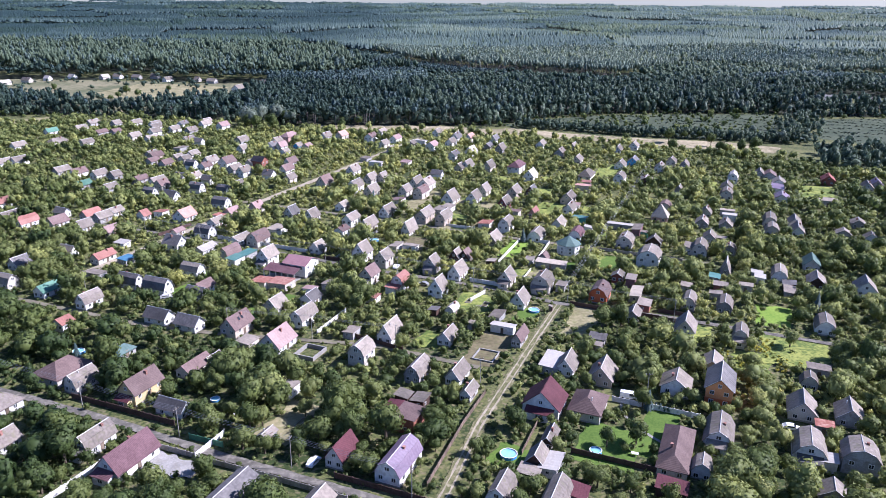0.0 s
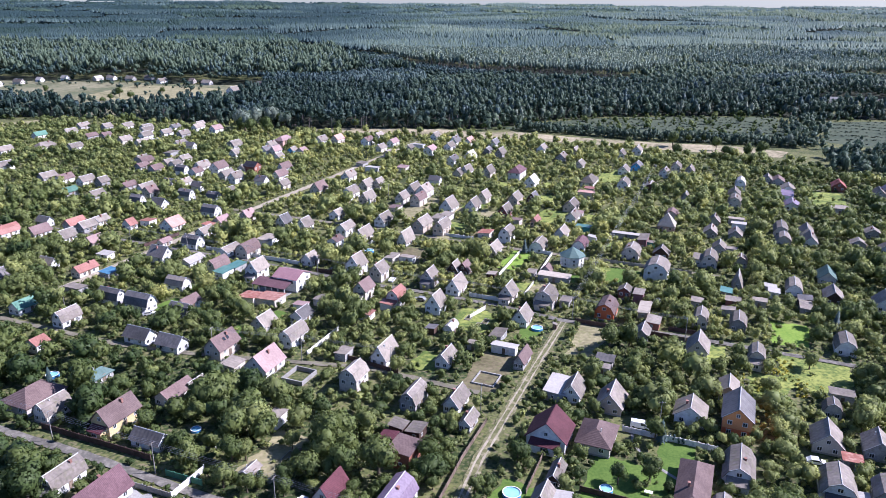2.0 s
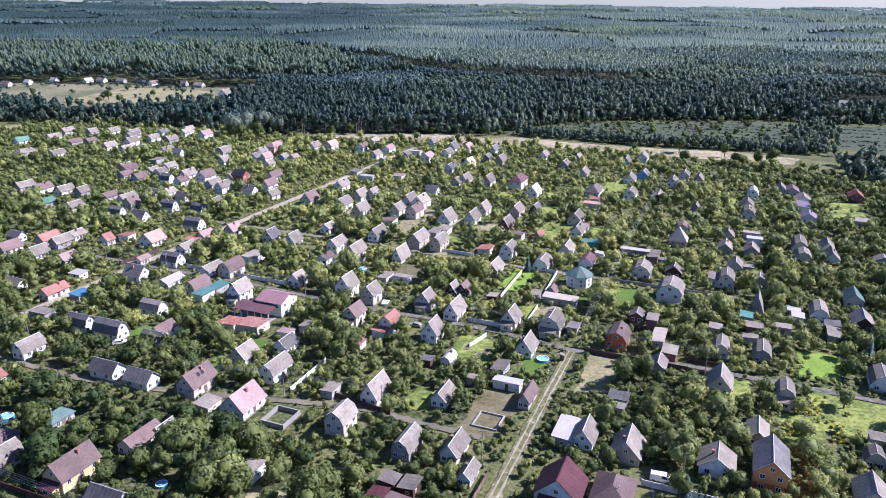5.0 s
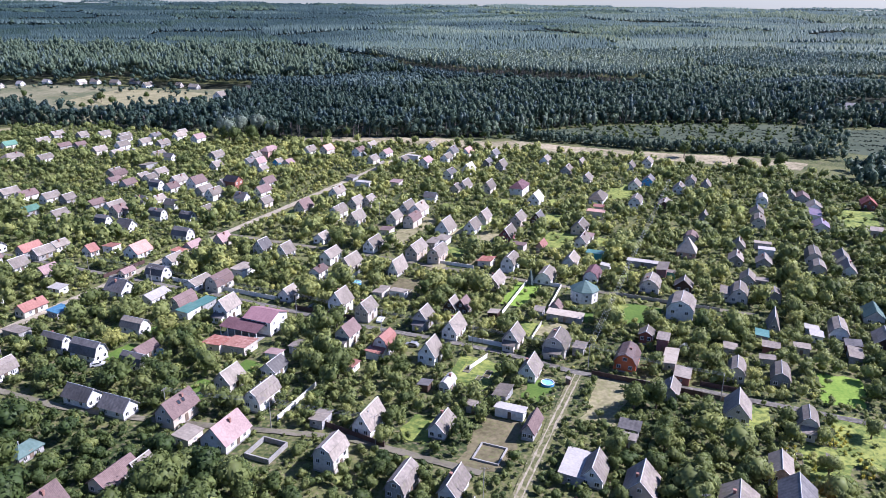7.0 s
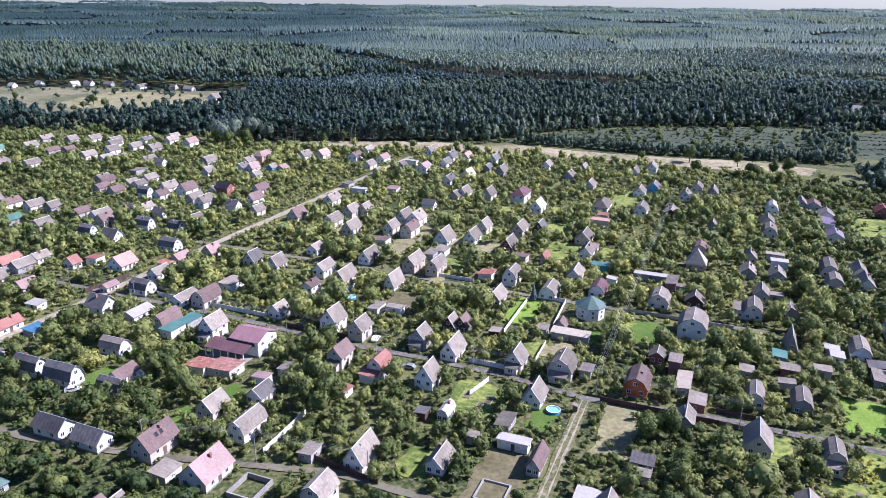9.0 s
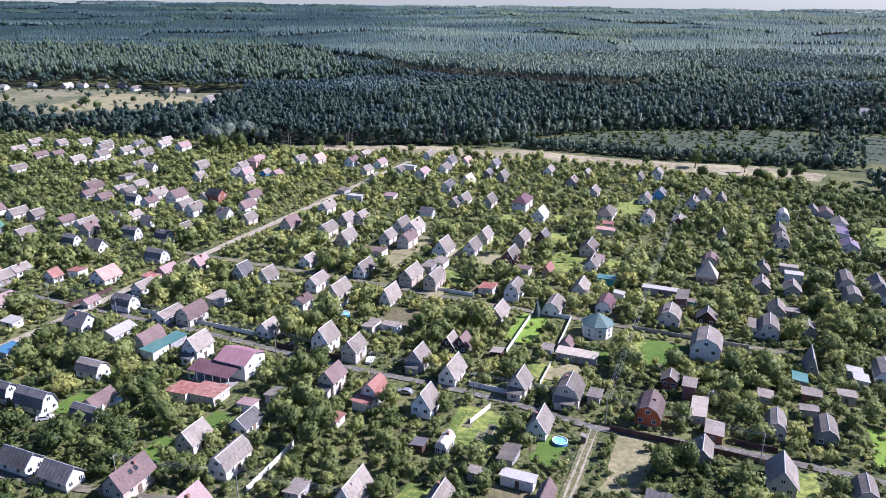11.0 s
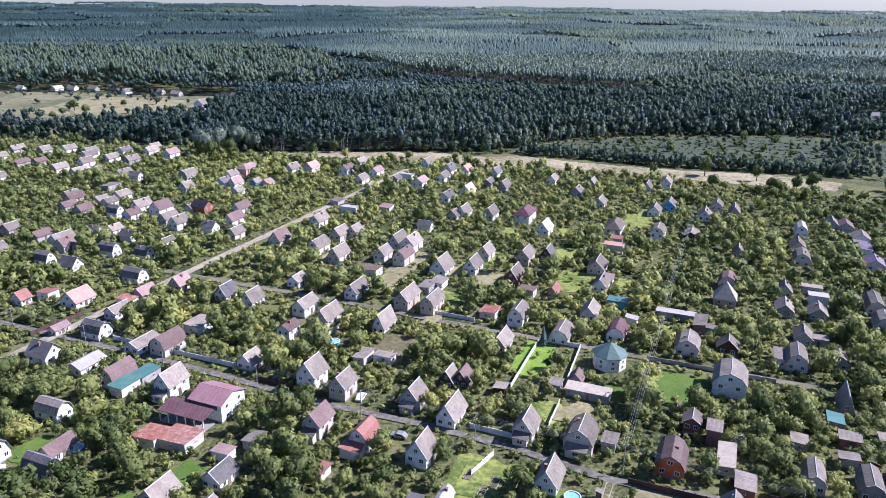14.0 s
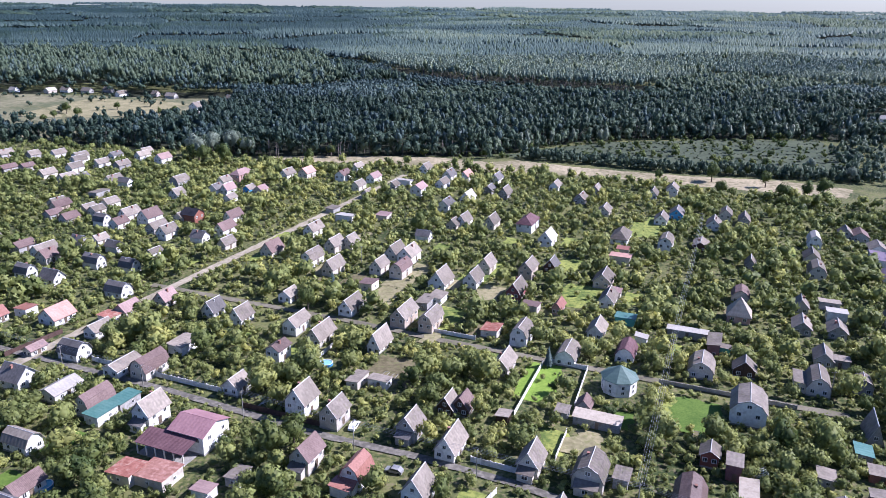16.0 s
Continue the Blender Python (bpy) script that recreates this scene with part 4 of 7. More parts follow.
house(-98.5, 359.7, "A", 6.5, 5.04, 2.85, 5.7, "g", "pink", "cream")
house(130.3, 360.8, "A", 6.5, 5.04, 2.58, 5.16, "g", "grey", "cream")
house(-5.0, 360.9, "A", 8.7, 4.6, 2.66, 3.13, "f", "pale", "grey")
house(141.9, 363.1, "B", 6.8, 4.6, 2.66, 3.04, "f", "pale", "grey")
house(-230.7, 363.5, "A", 6.8, 5.04, 2.85, 5.22, "g", "red", "white")
house(61.7, 364.5, "A", 10.0, 5.04, 3.01, 5.59, "g", "grey", "white")
house(-55.2, 364.8, "A", 6.5, 5.04, 2.85, 4.75, "g", "pale", "white")
house(-0.5, 365.1, "A", 7.1, 4.6, 2.66, 3.13, "f", "pale", "white")
house(-118.5, 366.8, "B", 7.9, 5.88, 2.85, 5.7, "m", "slate", "white")
house(111.6, 368.7, "A", 7.2, 6.05, 3.01, 5.59, "m", "mauve", "cream")
house(28.7, 371.2, "A", 10.0, 5.04, 3.32, 6.65, "g", "grey", "maroonwall")
house(65.6, 372.3, "B", 4.9, 4.6, 2.47, 2.85, "f", "pink", "cream")
house(-27.3, 377.1, "A", 5.9, 5.52, 2.85, 3.32, "f", "mauve", "cream")
house(-149.1, 378.9, "B", 7.4, 5.46, 2.85, 5.7, "g", "slate", "white")
house(0.3, 381.4, "A", 10.0, 6.72, 2.66, 7.12, "g", "pale", "white")
house(12.9, 382.0, "A", 9.1, 5.46, 3.32, 6.65, "g", "grey", "white")
house(202.8, 383.3, "B", 8.9, 5.52, 3.32, 3.8, "f", "pale", "grey")
house(64.0, 384.1, "A", 10.0, 6.55, 3.01, 6.02, "g", "grey", "beige")
house(-162.6, 384.8, "B", 6.6, 5.04, 2.85, 5.7, "m", "slate", "white")
house(-15.8, 391.6, "A", 10.0, 5.46, 3.8, 6.65, "m", "mauve", "cream")
house(181.9, 392.3, "A", 10.0, 7.06, 2.58, 4.73, "g", "lilac", "white")
house(-124.9, 392.5, "B", 6.5, 5.04, 2.85, 5.7, "m", "slate", "white")
house(35.4, 392.8, "A", 10.0, 5.46, 4.27, 7.12, "g", "grey", "beige")
house(-43.2, 393.9, "A", 10.0, 5.04, 3.32, 6.65, "g", "grey", "cream")
house(-188.6, 394.5, "A", 8.1, 5.34, 3, 5.5, "g", "grey", "grey")
house(-24.7, 395.5, "A", 8.0, 5.04, 3.32, 6.17, "g", "grey", "cream")
house(153.0, 396.0, "A", 10.0, 6.55, 3.01, 6.02, "m", "grey", "cream")
house(-141.5, 397.4, "B", 7.7, 5.04, 2.85, 5.7, "m", "slate", "white")
house(19.1, 398.1, "A", 8.7, 5.04, 3.32, 6.65, "g", "grey", "cream")
house(45.7, 399.0, "A", 7.6, 4.62, 2.85, 5.7, "g", "slate", "dark")
house(-162.8, 402.3, "A", 6.9, 5.88, 3.32, 6.17, "g", "mauve", "cream")
house(-207.3, 402.3, "A", 8.1, 5.34, 3, 5, "g", "green", "grey")
house(-53.5, 403.9, "A", 10.0, 5.46, 3.32, 6.65, "m", "grey", "white")
house(129.6, 405.0, "A", 7.0, 4.03, 2.58, 5.16, "g", "grey", "grey")
house(-13.4, 409.0, "A", 10.0, 6.72, 3.8, 7.12, "g", "pale", "white")
house(76.4, 409.8, "B", 8.5, 6.44, 3.32, 3.8, "f", "orange", "cream")
house(-122.0, 411.0, "A", 6.5, 3.36, 2.47, 3.8, "g", "grey", "white")
house(-168.6, 411.0, "A", 10.0, 5.34, 3, 5.5, "g", "grey", "white")
house(-19.5, 413.2, "A", 10.0, 5.04, 3.32, 6.65, "g", "grey", "cream")
house(188.4, 413.6, "A", 13.3, 6.44, 2.85, 3.42, "f", "lilac", "white")
house(159.9, 414.9, "A", 9.0, 6.05, 2.58, 5.16, "g", "grey", "cream")
house(-180.5, 416.1, "A", 8.6, 5.34, 3, 5, "g", "mauve", "grey")
house(-73.0, 416.5, "A", 9.2, 5.88, 2.47, 6.17, "g", "mauve", "cream")
house(-141.5, 417.0, "B", 6.5, 4.45, 3, 5, "g", "slate", "white")
house(241.9, 417.6, "A", 10.0, 6.05, 2.7, 5.4, "g", "grey", "cream")
house(80.0, 421.0, "B", 5.0, 3.68, 2.85, 3.23, "f", "red", "cream")
house(-46.7, 421.7, "A", 9.1, 5.34, 3.5, 6.5, "g", "grey", "cream")
house(-94.4, 422.5, "A", 7.6, 4.45, 3, 5.5, "g", "grey", "cream")
house(-159.7, 423.5, "B", 6.5, 4.45, 3, 5, "g", "slate", "grey")
house(-199.1, 424.7, "A", 6.5, 5.34, 3, 5.5, "g", "grey", "grey")
house(251.3, 424.9, "A", 10.0, 6.05, 2.7, 5.4, "g", "lilac", "grey")
house(-151.6, 425.6, "A", 6.5, 4.45, 3, 5, "g", "pale", "white")
house(-40.2, 426.4, "A", 7.2, 5.34, 3, 6, "g", "grey", "cream")
house(194.9, 426.9, "A", 10.0, 7.06, 2.7, 4.95, "g", "grey", "white")
house(-209.8, 427.2, "A", 9.2, 5.34, 3, 5.5, "g", "grey", "white")
house(117.1, 430.1, "A", 10.0, 6.05, 2.58, 4.3, "g", "pale", "dark")
house(101.5, 430.6, "A", 10.0, 6.05, 3.6, 6.3, "m", "grey", "white")
house(-224.2, 431.0, "A", 10.0, 5.34, 3, 5.5, "g", "mauve", "white")
house(-108.9, 431.1, "B", 6.5, 5.34, 3, 5.5, "g", "slate", "white")
house(226.8, 433.2, "A", 10.0, 7.06, 3.15, 5.85, "g", "brickroof", "brick")
house(48.5, 433.8, "A", 10.0, 6.23, 3.5, 7, "g", "white", "white")
house(-236.3, 435.0, "A", 10.0, 5.34, 3, 5.5, "g", "grey", "grey")
house(170.9, 435.8, "A", 10.0, 5.54, 3.15, 6.3, "m", "white", "white")
house(-125.5, 436.8, "A", 8.7, 5.34, 3.5, 6.5, "g", "grey", "white")
house(-7.9, 437.2, "B", 6.5, 4.45, 3, 5, "g", "slate", "white")
house(83.7, 441.3, "A", 14.5, 7.56, 2.7, 5.85, "h", "grey", "white")
house(-100.9, 443.3, "A", 10.0, 5.34, 3.5, 6.5, "g", "mauve", "white")
house(-59.7, 444.8, "A", 10.0, 5.34, 3, 6, "g", "pale", "white")
house(-133.8, 445.8, "A", 9.5, 5.34, 3, 5.5, "g", "grey", "grey")
house(197.1, 446.0, "A", 10.0, 7.06, 2.7, 4.95, "g", "mauve", "grey")
house(191.8, 448.4, "A", 9.3, 6.05, 2.7, 5.4, "g", "grey", "grey")
house(-154.0, 451.5, "A", 7.5, 5.79, 3, 5.5, "g", "mauve", "white")
house(-163.5, 454.7, "B", 6.5, 5.34, 3, 6, "m", "slate", "white")
house(-283.4, 455.1, "A", 8.8, 5.34, 3, 5.5, "g", "grey", "white")
house(5.9, 455.5, "A", 6.3, 5.34, 3, 5.5, "g", "grey", "cream")
house(42.0, 457.0, "A", 14.3, 7.57, 4.5, 7.5, "h", "plum", "white")
house(-181.2, 458.7, "A", 8.3, 5.34, 3, 5.5, "g", "mauve", "grey")
house(24.7, 459.8, "A", 10.0, 5.34, 3, 6.5, "g", "grey", "cream")
house(-142.4, 459.9, "A", 10.0, 6.68, 4, 7.5, "g", "mauve", "white")
house(11.1, 461.2, "A", 10.0, 5.34, 3, 6.5, "g", "grey", "white")
house(-102.1, 461.3, "A", 9.8, 4.9, 4, 7, "g", "mauve", "white")
house(133.9, 461.8, "A", 10.0, 6.05, 3.15, 5.85, "g", "grey", "white")
house(-277.5, 462.3, "A", 10.0, 5.34, 3, 5.5, "g", "grey", "white")
house(-122.3, 462.6, "B", 8.0, 7.12, 4.5, 7, "g", "black", "brick")
house(-127.9, 463.3, "A", 6.5, 5.34, 3, 5, "g", "grey", "cream")
house(-192.6, 465.6, "A", 8.1, 5.34, 3, 5, "g", "mauve", "grey")
house(-155.2, 466.9, "A", 10.0, 5.79, 3, 6, "g", "grey", "white")
house(-47.5, 467.5, "B", 8.9, 5.85, 3, 3.5, "f", "white", "white")
house(-29.0, 469.8, "B", 6.1, 5.85, 3, 3.5, "f", "pink", "cream")
house(110.6, 470.3, "A", 10.0, 6.05, 2.7, 5.4, "g", "grey", "white")
house(152.5, 471.2, "A", 9.9, 5.04, 2.7, 5.4, "g", "grey", "grey")
house(-174.4, 473.3, "A", 7.1, 5.34, 3, 5, "g", "grey", "cream")
house(-180.1, 476.3, "A", 7.2, 5.34, 3, 5, "g", "grey", "cream")
house(146.1, 479.3, "A", 9.1, 5.54, 3.6, 5.85, "g", "grey", "cream")
house(121.1, 479.5, "A", 10.0, 6.55, 3.15, 5.85, "g", "slate", "blue")
house(-196.3, 480.7, "A", 10.0, 5.34, 3, 5.5, "g", "mauve", "beige")
house(-56.4, 483.1, "A", 6.9, 4.6, 2.47, 2.85, "f", "grey", "grey")
house(85.0, 484.9, "A", 10.0, 6.05, 2.7, 5.4, "g", "grey", "cream")
house(-173.1, 486.0, "A", 8.3, 5.46, 3.32, 5.7, "g", "pale", "cream")
house(-201.4, 487.2, "A", 8.3, 5.34, 3, 5, "g", "grey", "grey")
house(2.3, 489.3, "A", 10.0, 6.23, 4, 6.5, "g", "slate", "white")
house(-114.2, 499.6, "A", 6.5, 4.45, 3, 5, "g", "grey", "white")
house(14.4, 506.4, "A", 10.0, 5.79, 3, 6.5, "g", "white", "white")
house(-145.2, 506.7, "A", 7.4, 5.79, 3, 6, "g", "grey", "white")
house(76.8, 508.6, "A", 9.8, 6.05, 2.7, 5.4, "g", "grey", "grey")
house(-304.9, 510.2, "A", 10.0, 5.34, 3, 5.5, "g", "pale", "white")
house(-190.0, 510.7, "A", 9.6, 5.85, 2.6, 3, "f", "grey", "grey")
house(-41.5, 513.0, "A", 6.5, 4.45, 3, 5, "g", "grey", "cream")
house(35.7, 517.5, "A", 10.0, 5.34, 3, 6.5, "g", "grey", "grey")
house(-102.3, 519.1, "A", 6.5, 5.34, 3, 5, "g", "pink", "cream")
house(-120.7, 519.1, "A", 8.4, 4.45, 3, 6, "g", "pink", "white")
house(-127.7, 519.5, "A", 7.4, 6.23, 3, 5.5, "g", "slate", "white")
house(-108.9, 520.0, "A", 6.5, 4.45, 3, 5, "g", "grey", "blue")
house(119.9, 520.9, "A", 10.0, 5.04, 2.7, 5.4, "g", "grey", "white")
house(-13.1, 523.0, "A", 10.0, 6.68, 4, 6.5, "g", "pink", "white")
house(-262.8, 523.2, "A", 10.0, 5.34, 3, 5.5, "m", "grey", "white")
house(132.3, 526.1, "A", 10.0, 6.05, 4.5, 7.2, "g", "grey", "white")
house(27.3, 526.6, "A", 8.3, 5.34, 3, 5, "g", "slate", "grey")
house(-286.1, 527.5, "A", 14.2, 7.12, 3, 5.5, "h", "grey", "cream")
house(89.1, 528.6, "A", 10.0, 5.04, 2.7, 5.4, "g", "grey", "grey")
house(-48.6, 531.8, "A", 9.1, 5.34, 3, 5.5, "g", "grey", "cream")
house(-185.0, 533.2, "B", 7.9, 4.45, 3, 5, "g", "slate", "white")
house(-28.3, 533.5, "A", 6.9, 5.34, 3, 5, "g", "grey", "grey")
house(-153.7, 535.0, "A", 10.0, 6.23, 3.5, 6.5, "m", "grey", "grey")
house(0.4, 536.0, "A", 10.0, 5.34, 4, 6.5, "g", "grey", "white")
house(66.7, 536.6, "A", 10.0, 5.34, 3, 5.5, "g", "pale", "white")
house(-193.8, 538.3, "A", 10.0, 5.34, 3, 5.5, "g", "grey", "white")
house(-128.5, 538.4, "A", 8.1, 5.34, 3, 5.5, "g", "pale", "white")
house(-224.0, 543.9, "A", 10.0, 5.34, 3, 5, "g", "pale", "white")
house(-22.3, 544.2, "B", 8.9, 4.88, 3, 3.4, "f", "white", "white")
house(-215.2, 544.6, "A", 6.5, 5.34, 3, 5, "g", "slate", "white")
house(-41.3, 550.7, "A", 10.0, 5.34, 3.5, 6, "g", "pink", "white")
house(-239.9, 552.0, "A", 10.0, 5.34, 3, 5.5, "g", "pale", "cream")
house(-122.0, 552.7, "A", 14.2, 7.12, 4.5, 7, "h", "pink", "brickpink")
house(33.3, 553.1, "A", 10.0, 5.34, 3, 6, "g", "slate", "white")
house(-60.4, 555.0, "A", 10.0, 6.23, 4, 6.5, "g", "mauve", "white")
house(14.7, 557.5, "A", 10.0, 5.79, 3.5, 6.5, "g", "orange", "white")
house(-95.3, 558.4, "A", 10.0, 5.79, 3, 6, "g", "grey", "white")
house(-83.4, 559.3, "A", 10.0, 6.23, 4, 7, "g", "orange", "cream")
house(4.4, 560.1, "A", 10.0, 5.79, 3, 6.5, "g", "slate", "white")
house(-229.8, 565.9, "A", 9.5, 5.88, 3.8, 6.65, "g", "grey", "white")
house(-271.7, 566.0, "A", 10.0, 5.34, 3, 5, "g", "mauve", "grey")
house(-311.3, 567.6, "A", 10.0, 5.34, 3, 5.5, "g", "green", "white")
house(-262.1, 570.4, "A", 8.2, 5.34, 3, 5, "g", "mauve", "grey")
house(-205.8, 579.1, "A", 10.0, 5.34, 3, 5.5, "g", "grey", "grey")
house(-10.5, 579.3, "A", 9.1, 5.34, 3, 6, "g", "grey", "white")
house(-54.8, 581.4, "A", 9.9, 5.34, 3, 5, "g", "pale", "white")
house(-294.9, 581.6, "A", 10.0, 5.34, 3, 5.5, "g", "grey", "white")
house(-220.8, 583.5, "A", 10.0, 5.34, 3, 5.5, "g", "grey", "white")
house(-239.0, 590.2, "A", 10.0, 5.34, 3, 6, "m", "grey", "white")
house(-185.6, 596.4, "A", 10.0, 6.23, 4, 7, "g", "pink", "white")
house(-243.2, 601.7, "A", 10.0, 5.34, 3, 6, "m", "grey", "white")
house(-277.8, 607.3, "A", 8.0, 5.34, 3, 5.5, "g", "grey", "grey")
house(-222.8, 609.3, "A", 8.6, 5.34, 3, 5, "g", "slate", "white")
house(-298.1, 609.4, "A", 10.0, 5.34, 3, 5.5, "g", "grey", "grey")
house(-204.5, 609.5, "A", 10.0, 5.34, 3, 5.5, "g", "pale", "white")
house(-262.9, 611.6, "A", 10.0, 5.34, 3, 5.5, "g", "grey", "white")
house(-206.9, 621.9, "A", 8.8, 5.34, 3, 5.5, "g", "pale", "white")
house(-27.8, 246.0, "A", 4.2, 4.6, 2.2, 2.7, "f", "red", "white")
house(-5.0, 234.7, "A", 3.2, 3.0, 2.1, 2.5, "f", "slate", "dark")
house(8.6, 223.5, "B", 3.6, 3.0, 2.1, 2.5, "f", "grey", "grey")
house(-143.0, 302.7, "B", 5.5, 4.0, 2.3, 2.7, "f", "white", "white")
house(122.3, 274.2, "A", 4.0, 4.0, 2.3, 2.8, "f", "white", "white")
house(130.2, 262.8, "A", 5.0, 4.4, 2.3, 2.8, "f", "slate", "dark")
house(47.9, 214.0, "B", 5.0, 4.0, 2.2, 2.6, "f", "slate", "grey")
house(-523, 918, "B", 13.3, 7, 3, 6, "g", "grey", "cream")
house(-509, 940, "B", 8.1, 7, 3, 6, "g", "white", "white")
house(-489, 963, "B", 9.2, 7, 3, 6, "g", "white", "white")
house(-433, 970, "B", 11.9, 7, 3, 6, "g", "grey", "white")
house(-406, 964, "B", 12.2, 7, 3, 6, "g", "pale", "grey")
house(-386, 974, "B", 11.7, 7, 3, 6, "g", "grey", "grey")
house(-357, 940, "A", 13.0, 7, 3, 6, "g", "grey", "white")
house(-297, 927, "B", 12.2, 7, 3, 6, "g", "pale", "grey")
house(-228, 914, "B", 10.3, 7, 3, 6, "g", "grey", "cream")
house(-533, 887, "A", 12.9, 7, 3, 6, "g", "white", "cream")
house(-447, 962, "A", 11.7, 7, 3, 6, "g", "white", "cream")
house(-320, 942, "B", 7.0, 7, 3, 6, "g", "grey", "cream")
house(-234, 819, "A", 12, 10, 7, 11, "g", "grey", "white")
house(383, 857, "B", 8.4, 7, 3, 6, "g", "white", "white")
house(416, 820, "B", 11.6, 7, 3, 6, "g", "white", "white")
house(417, 791, "B", 9.7, 7, 3, 6, "g", "grey", "white")
house(449, 819, "A", 8.2, 7, 3, 6, "g", "white", "white")
house(451, 805, "B", 10.9, 7, 3, 6, "g", "pale", "white")
house(385, 774, "B", 10.0, 7, 3, 6, "g", "white", "white")
house(402, 805, "B", 8.0, 7, 3, 6, "g", "white", "white")
house(469, 798, "A", 11.8, 7, 3, 6, "g", "grey", "white")

# fences: course, height, material, label; the ground before them is kept low
GREENP = surface("green_sheet_fence", (0.05, 0.15, 0.09), (0.09, 0.22, 0.14), 2, 0.5, 0.3, 0.2)
DARKF = surface("dark_brown_fence", (0.055, 0.035, 0.03), (0.11, 0.07, 0.06), 3, 0.7, 0.4, 0.3)
FENCES = [
    ([(-88.7, 128.3), (-81.1, 145.2)], 1.7, LIME, "white concrete garden wall"),
    ([(-60, 148.8), (-56, 158.7)], 1.7, LIME, "white concrete garden wall"),
    ([(-56.6, 147.2), (-41.9, 141.9), (-21.7, 133.9)], 1.5, CONCRETE, "grey concrete street fence"),
    ([(-72.3, 153.5), (-60.2, 148.9)], 1.5, CONCRETE, "grey concrete street fence"),
    ([(-25.7, 142.1), (-17, 138.7), (-4.7, 133.7)], 1.6, DARKF, "dark brown picket fence before a house"),
    ([(-102.7, 175.5), (-86.3, 169.1), (-70, 162.6)], 1.7, DARKF, "dark fence along the street"),
    ([(-64.2, 157), (-54.8, 153.5)], 1.6, GREENP, "green sheet-metal street fence"),
    ([(-4.4, 139.4), (4.2, 165.1), (10.5, 180.8)], 1.4, TIMBER, "weathered timber fence beside the track"),
    ([(43.8, 243.8), (59.5, 237.4), (72.3, 232.2)], 1.7, DARKF, "dark brown panel fence along the lane"),
    ([(8.2, 266.2), (19.8, 261.3)], 1.6, LIME, "white wall along the street"),
    ([(-42.9, 217.6), (-36, 235.4)], 1.5, LIME, "white garden wall between plots"),
    ([(45.3, 177.9), (58.3, 172.6), (66.5, 169.2)], 1.6, LIME, "white concrete fence behind a lawn"),
    ([(20.4, 287), (25.8, 301.1), (31.7, 316.2)], 1.5, LIME, "white wall round a lawn"),
    ([(33.8, 317.6), (44.8, 313.1), (37.3, 291.7)], 1.5, LIME, "white wall round a lawn"),
    ([(28.6, 267.2), (33.1, 278.8)], 1.3, LIME, "low white garden wall"),
    ([(-52.5, 289.6), (-39.7, 284.4), (-28, 279.8)], 1.7, DARKF, "dark brown panel fence with pale posts"),
    ([(-105, 315.4), (-79.3, 304.9), (-60.7, 297.4)], 1.6, LIME, "white concrete street fence"),
    ([(64.2, 305.7), (81.7, 298.7), (98, 291.7)], 1.4, CONCRETE, "grey fence behind a lawn"),
    ([(-7, 340.7), (11.7, 333.1)], 1.4, LIME, "pale fence along a lane"),
    ([(18.1, 152.2), (23.3, 165.7)], 1.2, TIMBER, "timber fence round a yard"),
    ([(30.3, 153.4), (53.7, 144)], 1.5, DARKF, "dark brown fence behind a lawn"),
    ([(-30.0, 215.0), (-14.2, 206.0)], 1.6, DARKF, "dark brown panel fence before a white house"),
    ([(7.9, 246.3), (13.5, 254.3)], 1.5, LIME, "white garden wall between plots"),
    ([(-37.6, 316.9), (-32.5, 330.6)], 1.4, LIME, "white garden wall between plots"),
    ([(-132.8, 317.5), (-123.6, 334.5)], 1.6, DARKF, "brown panel fence along the sandy street"),
    ([(74.0, 238.6), (83.0, 235.0)], 1.5, DARKF, "dark brown fence along the street"),
    ([(72.5, 232.8), (83.0, 228.2)], 1.3, TIMBER, "weathered timber fence along the street"),
]
for course, *_ in FENCES:
    for (x0, y0), (x1, y1) in zip(course, course[1:]):
        cx, cy, half = (x0 + x1) / 2, (y0 + y1) / 2 - 0.8, math.hypot(x1 - x0, y1 - y0) / 2
        along = abs((x1 - x0) * AX + (y1 - y0) * AY) > half
        PLOTS.append((cx, cy, half if along else 1.0, 1.0 if along else half))

# ground kept open round cars, pools and small buildings
KEEP_OPEN = [(-102.9, 246.2, 3, 3), (14.9, 151.7, 2.6, 2.6), (30.1, 238.2, 2.5, 2.5), (-88.2, 254.6, 2.4, 2.4), (-113.8, 202.3, 2.3, 2.3), (-63.4, 175.5, 1.8, 1.8), (-34, 314.8, 2.5, 2.5), (36.2, 153.4, 2, 2), (49.8, 178.0, 5.0, 5.5), (-21.5, 280.5, 3.5, 3.0), (-9.9, 261.8, 3, 4), (-31.5, 147.5, 3.5, 3), (88.7, 165, 3, 4), (51.6, 302, 7, 7), (70.3, 163, 6, 4), (-64, 265, 8, 10), (11.7, 203.7, 5, 5), (-42.6, 203.6, 5.5, 5)]
PLOTS += KEEP_OPEN

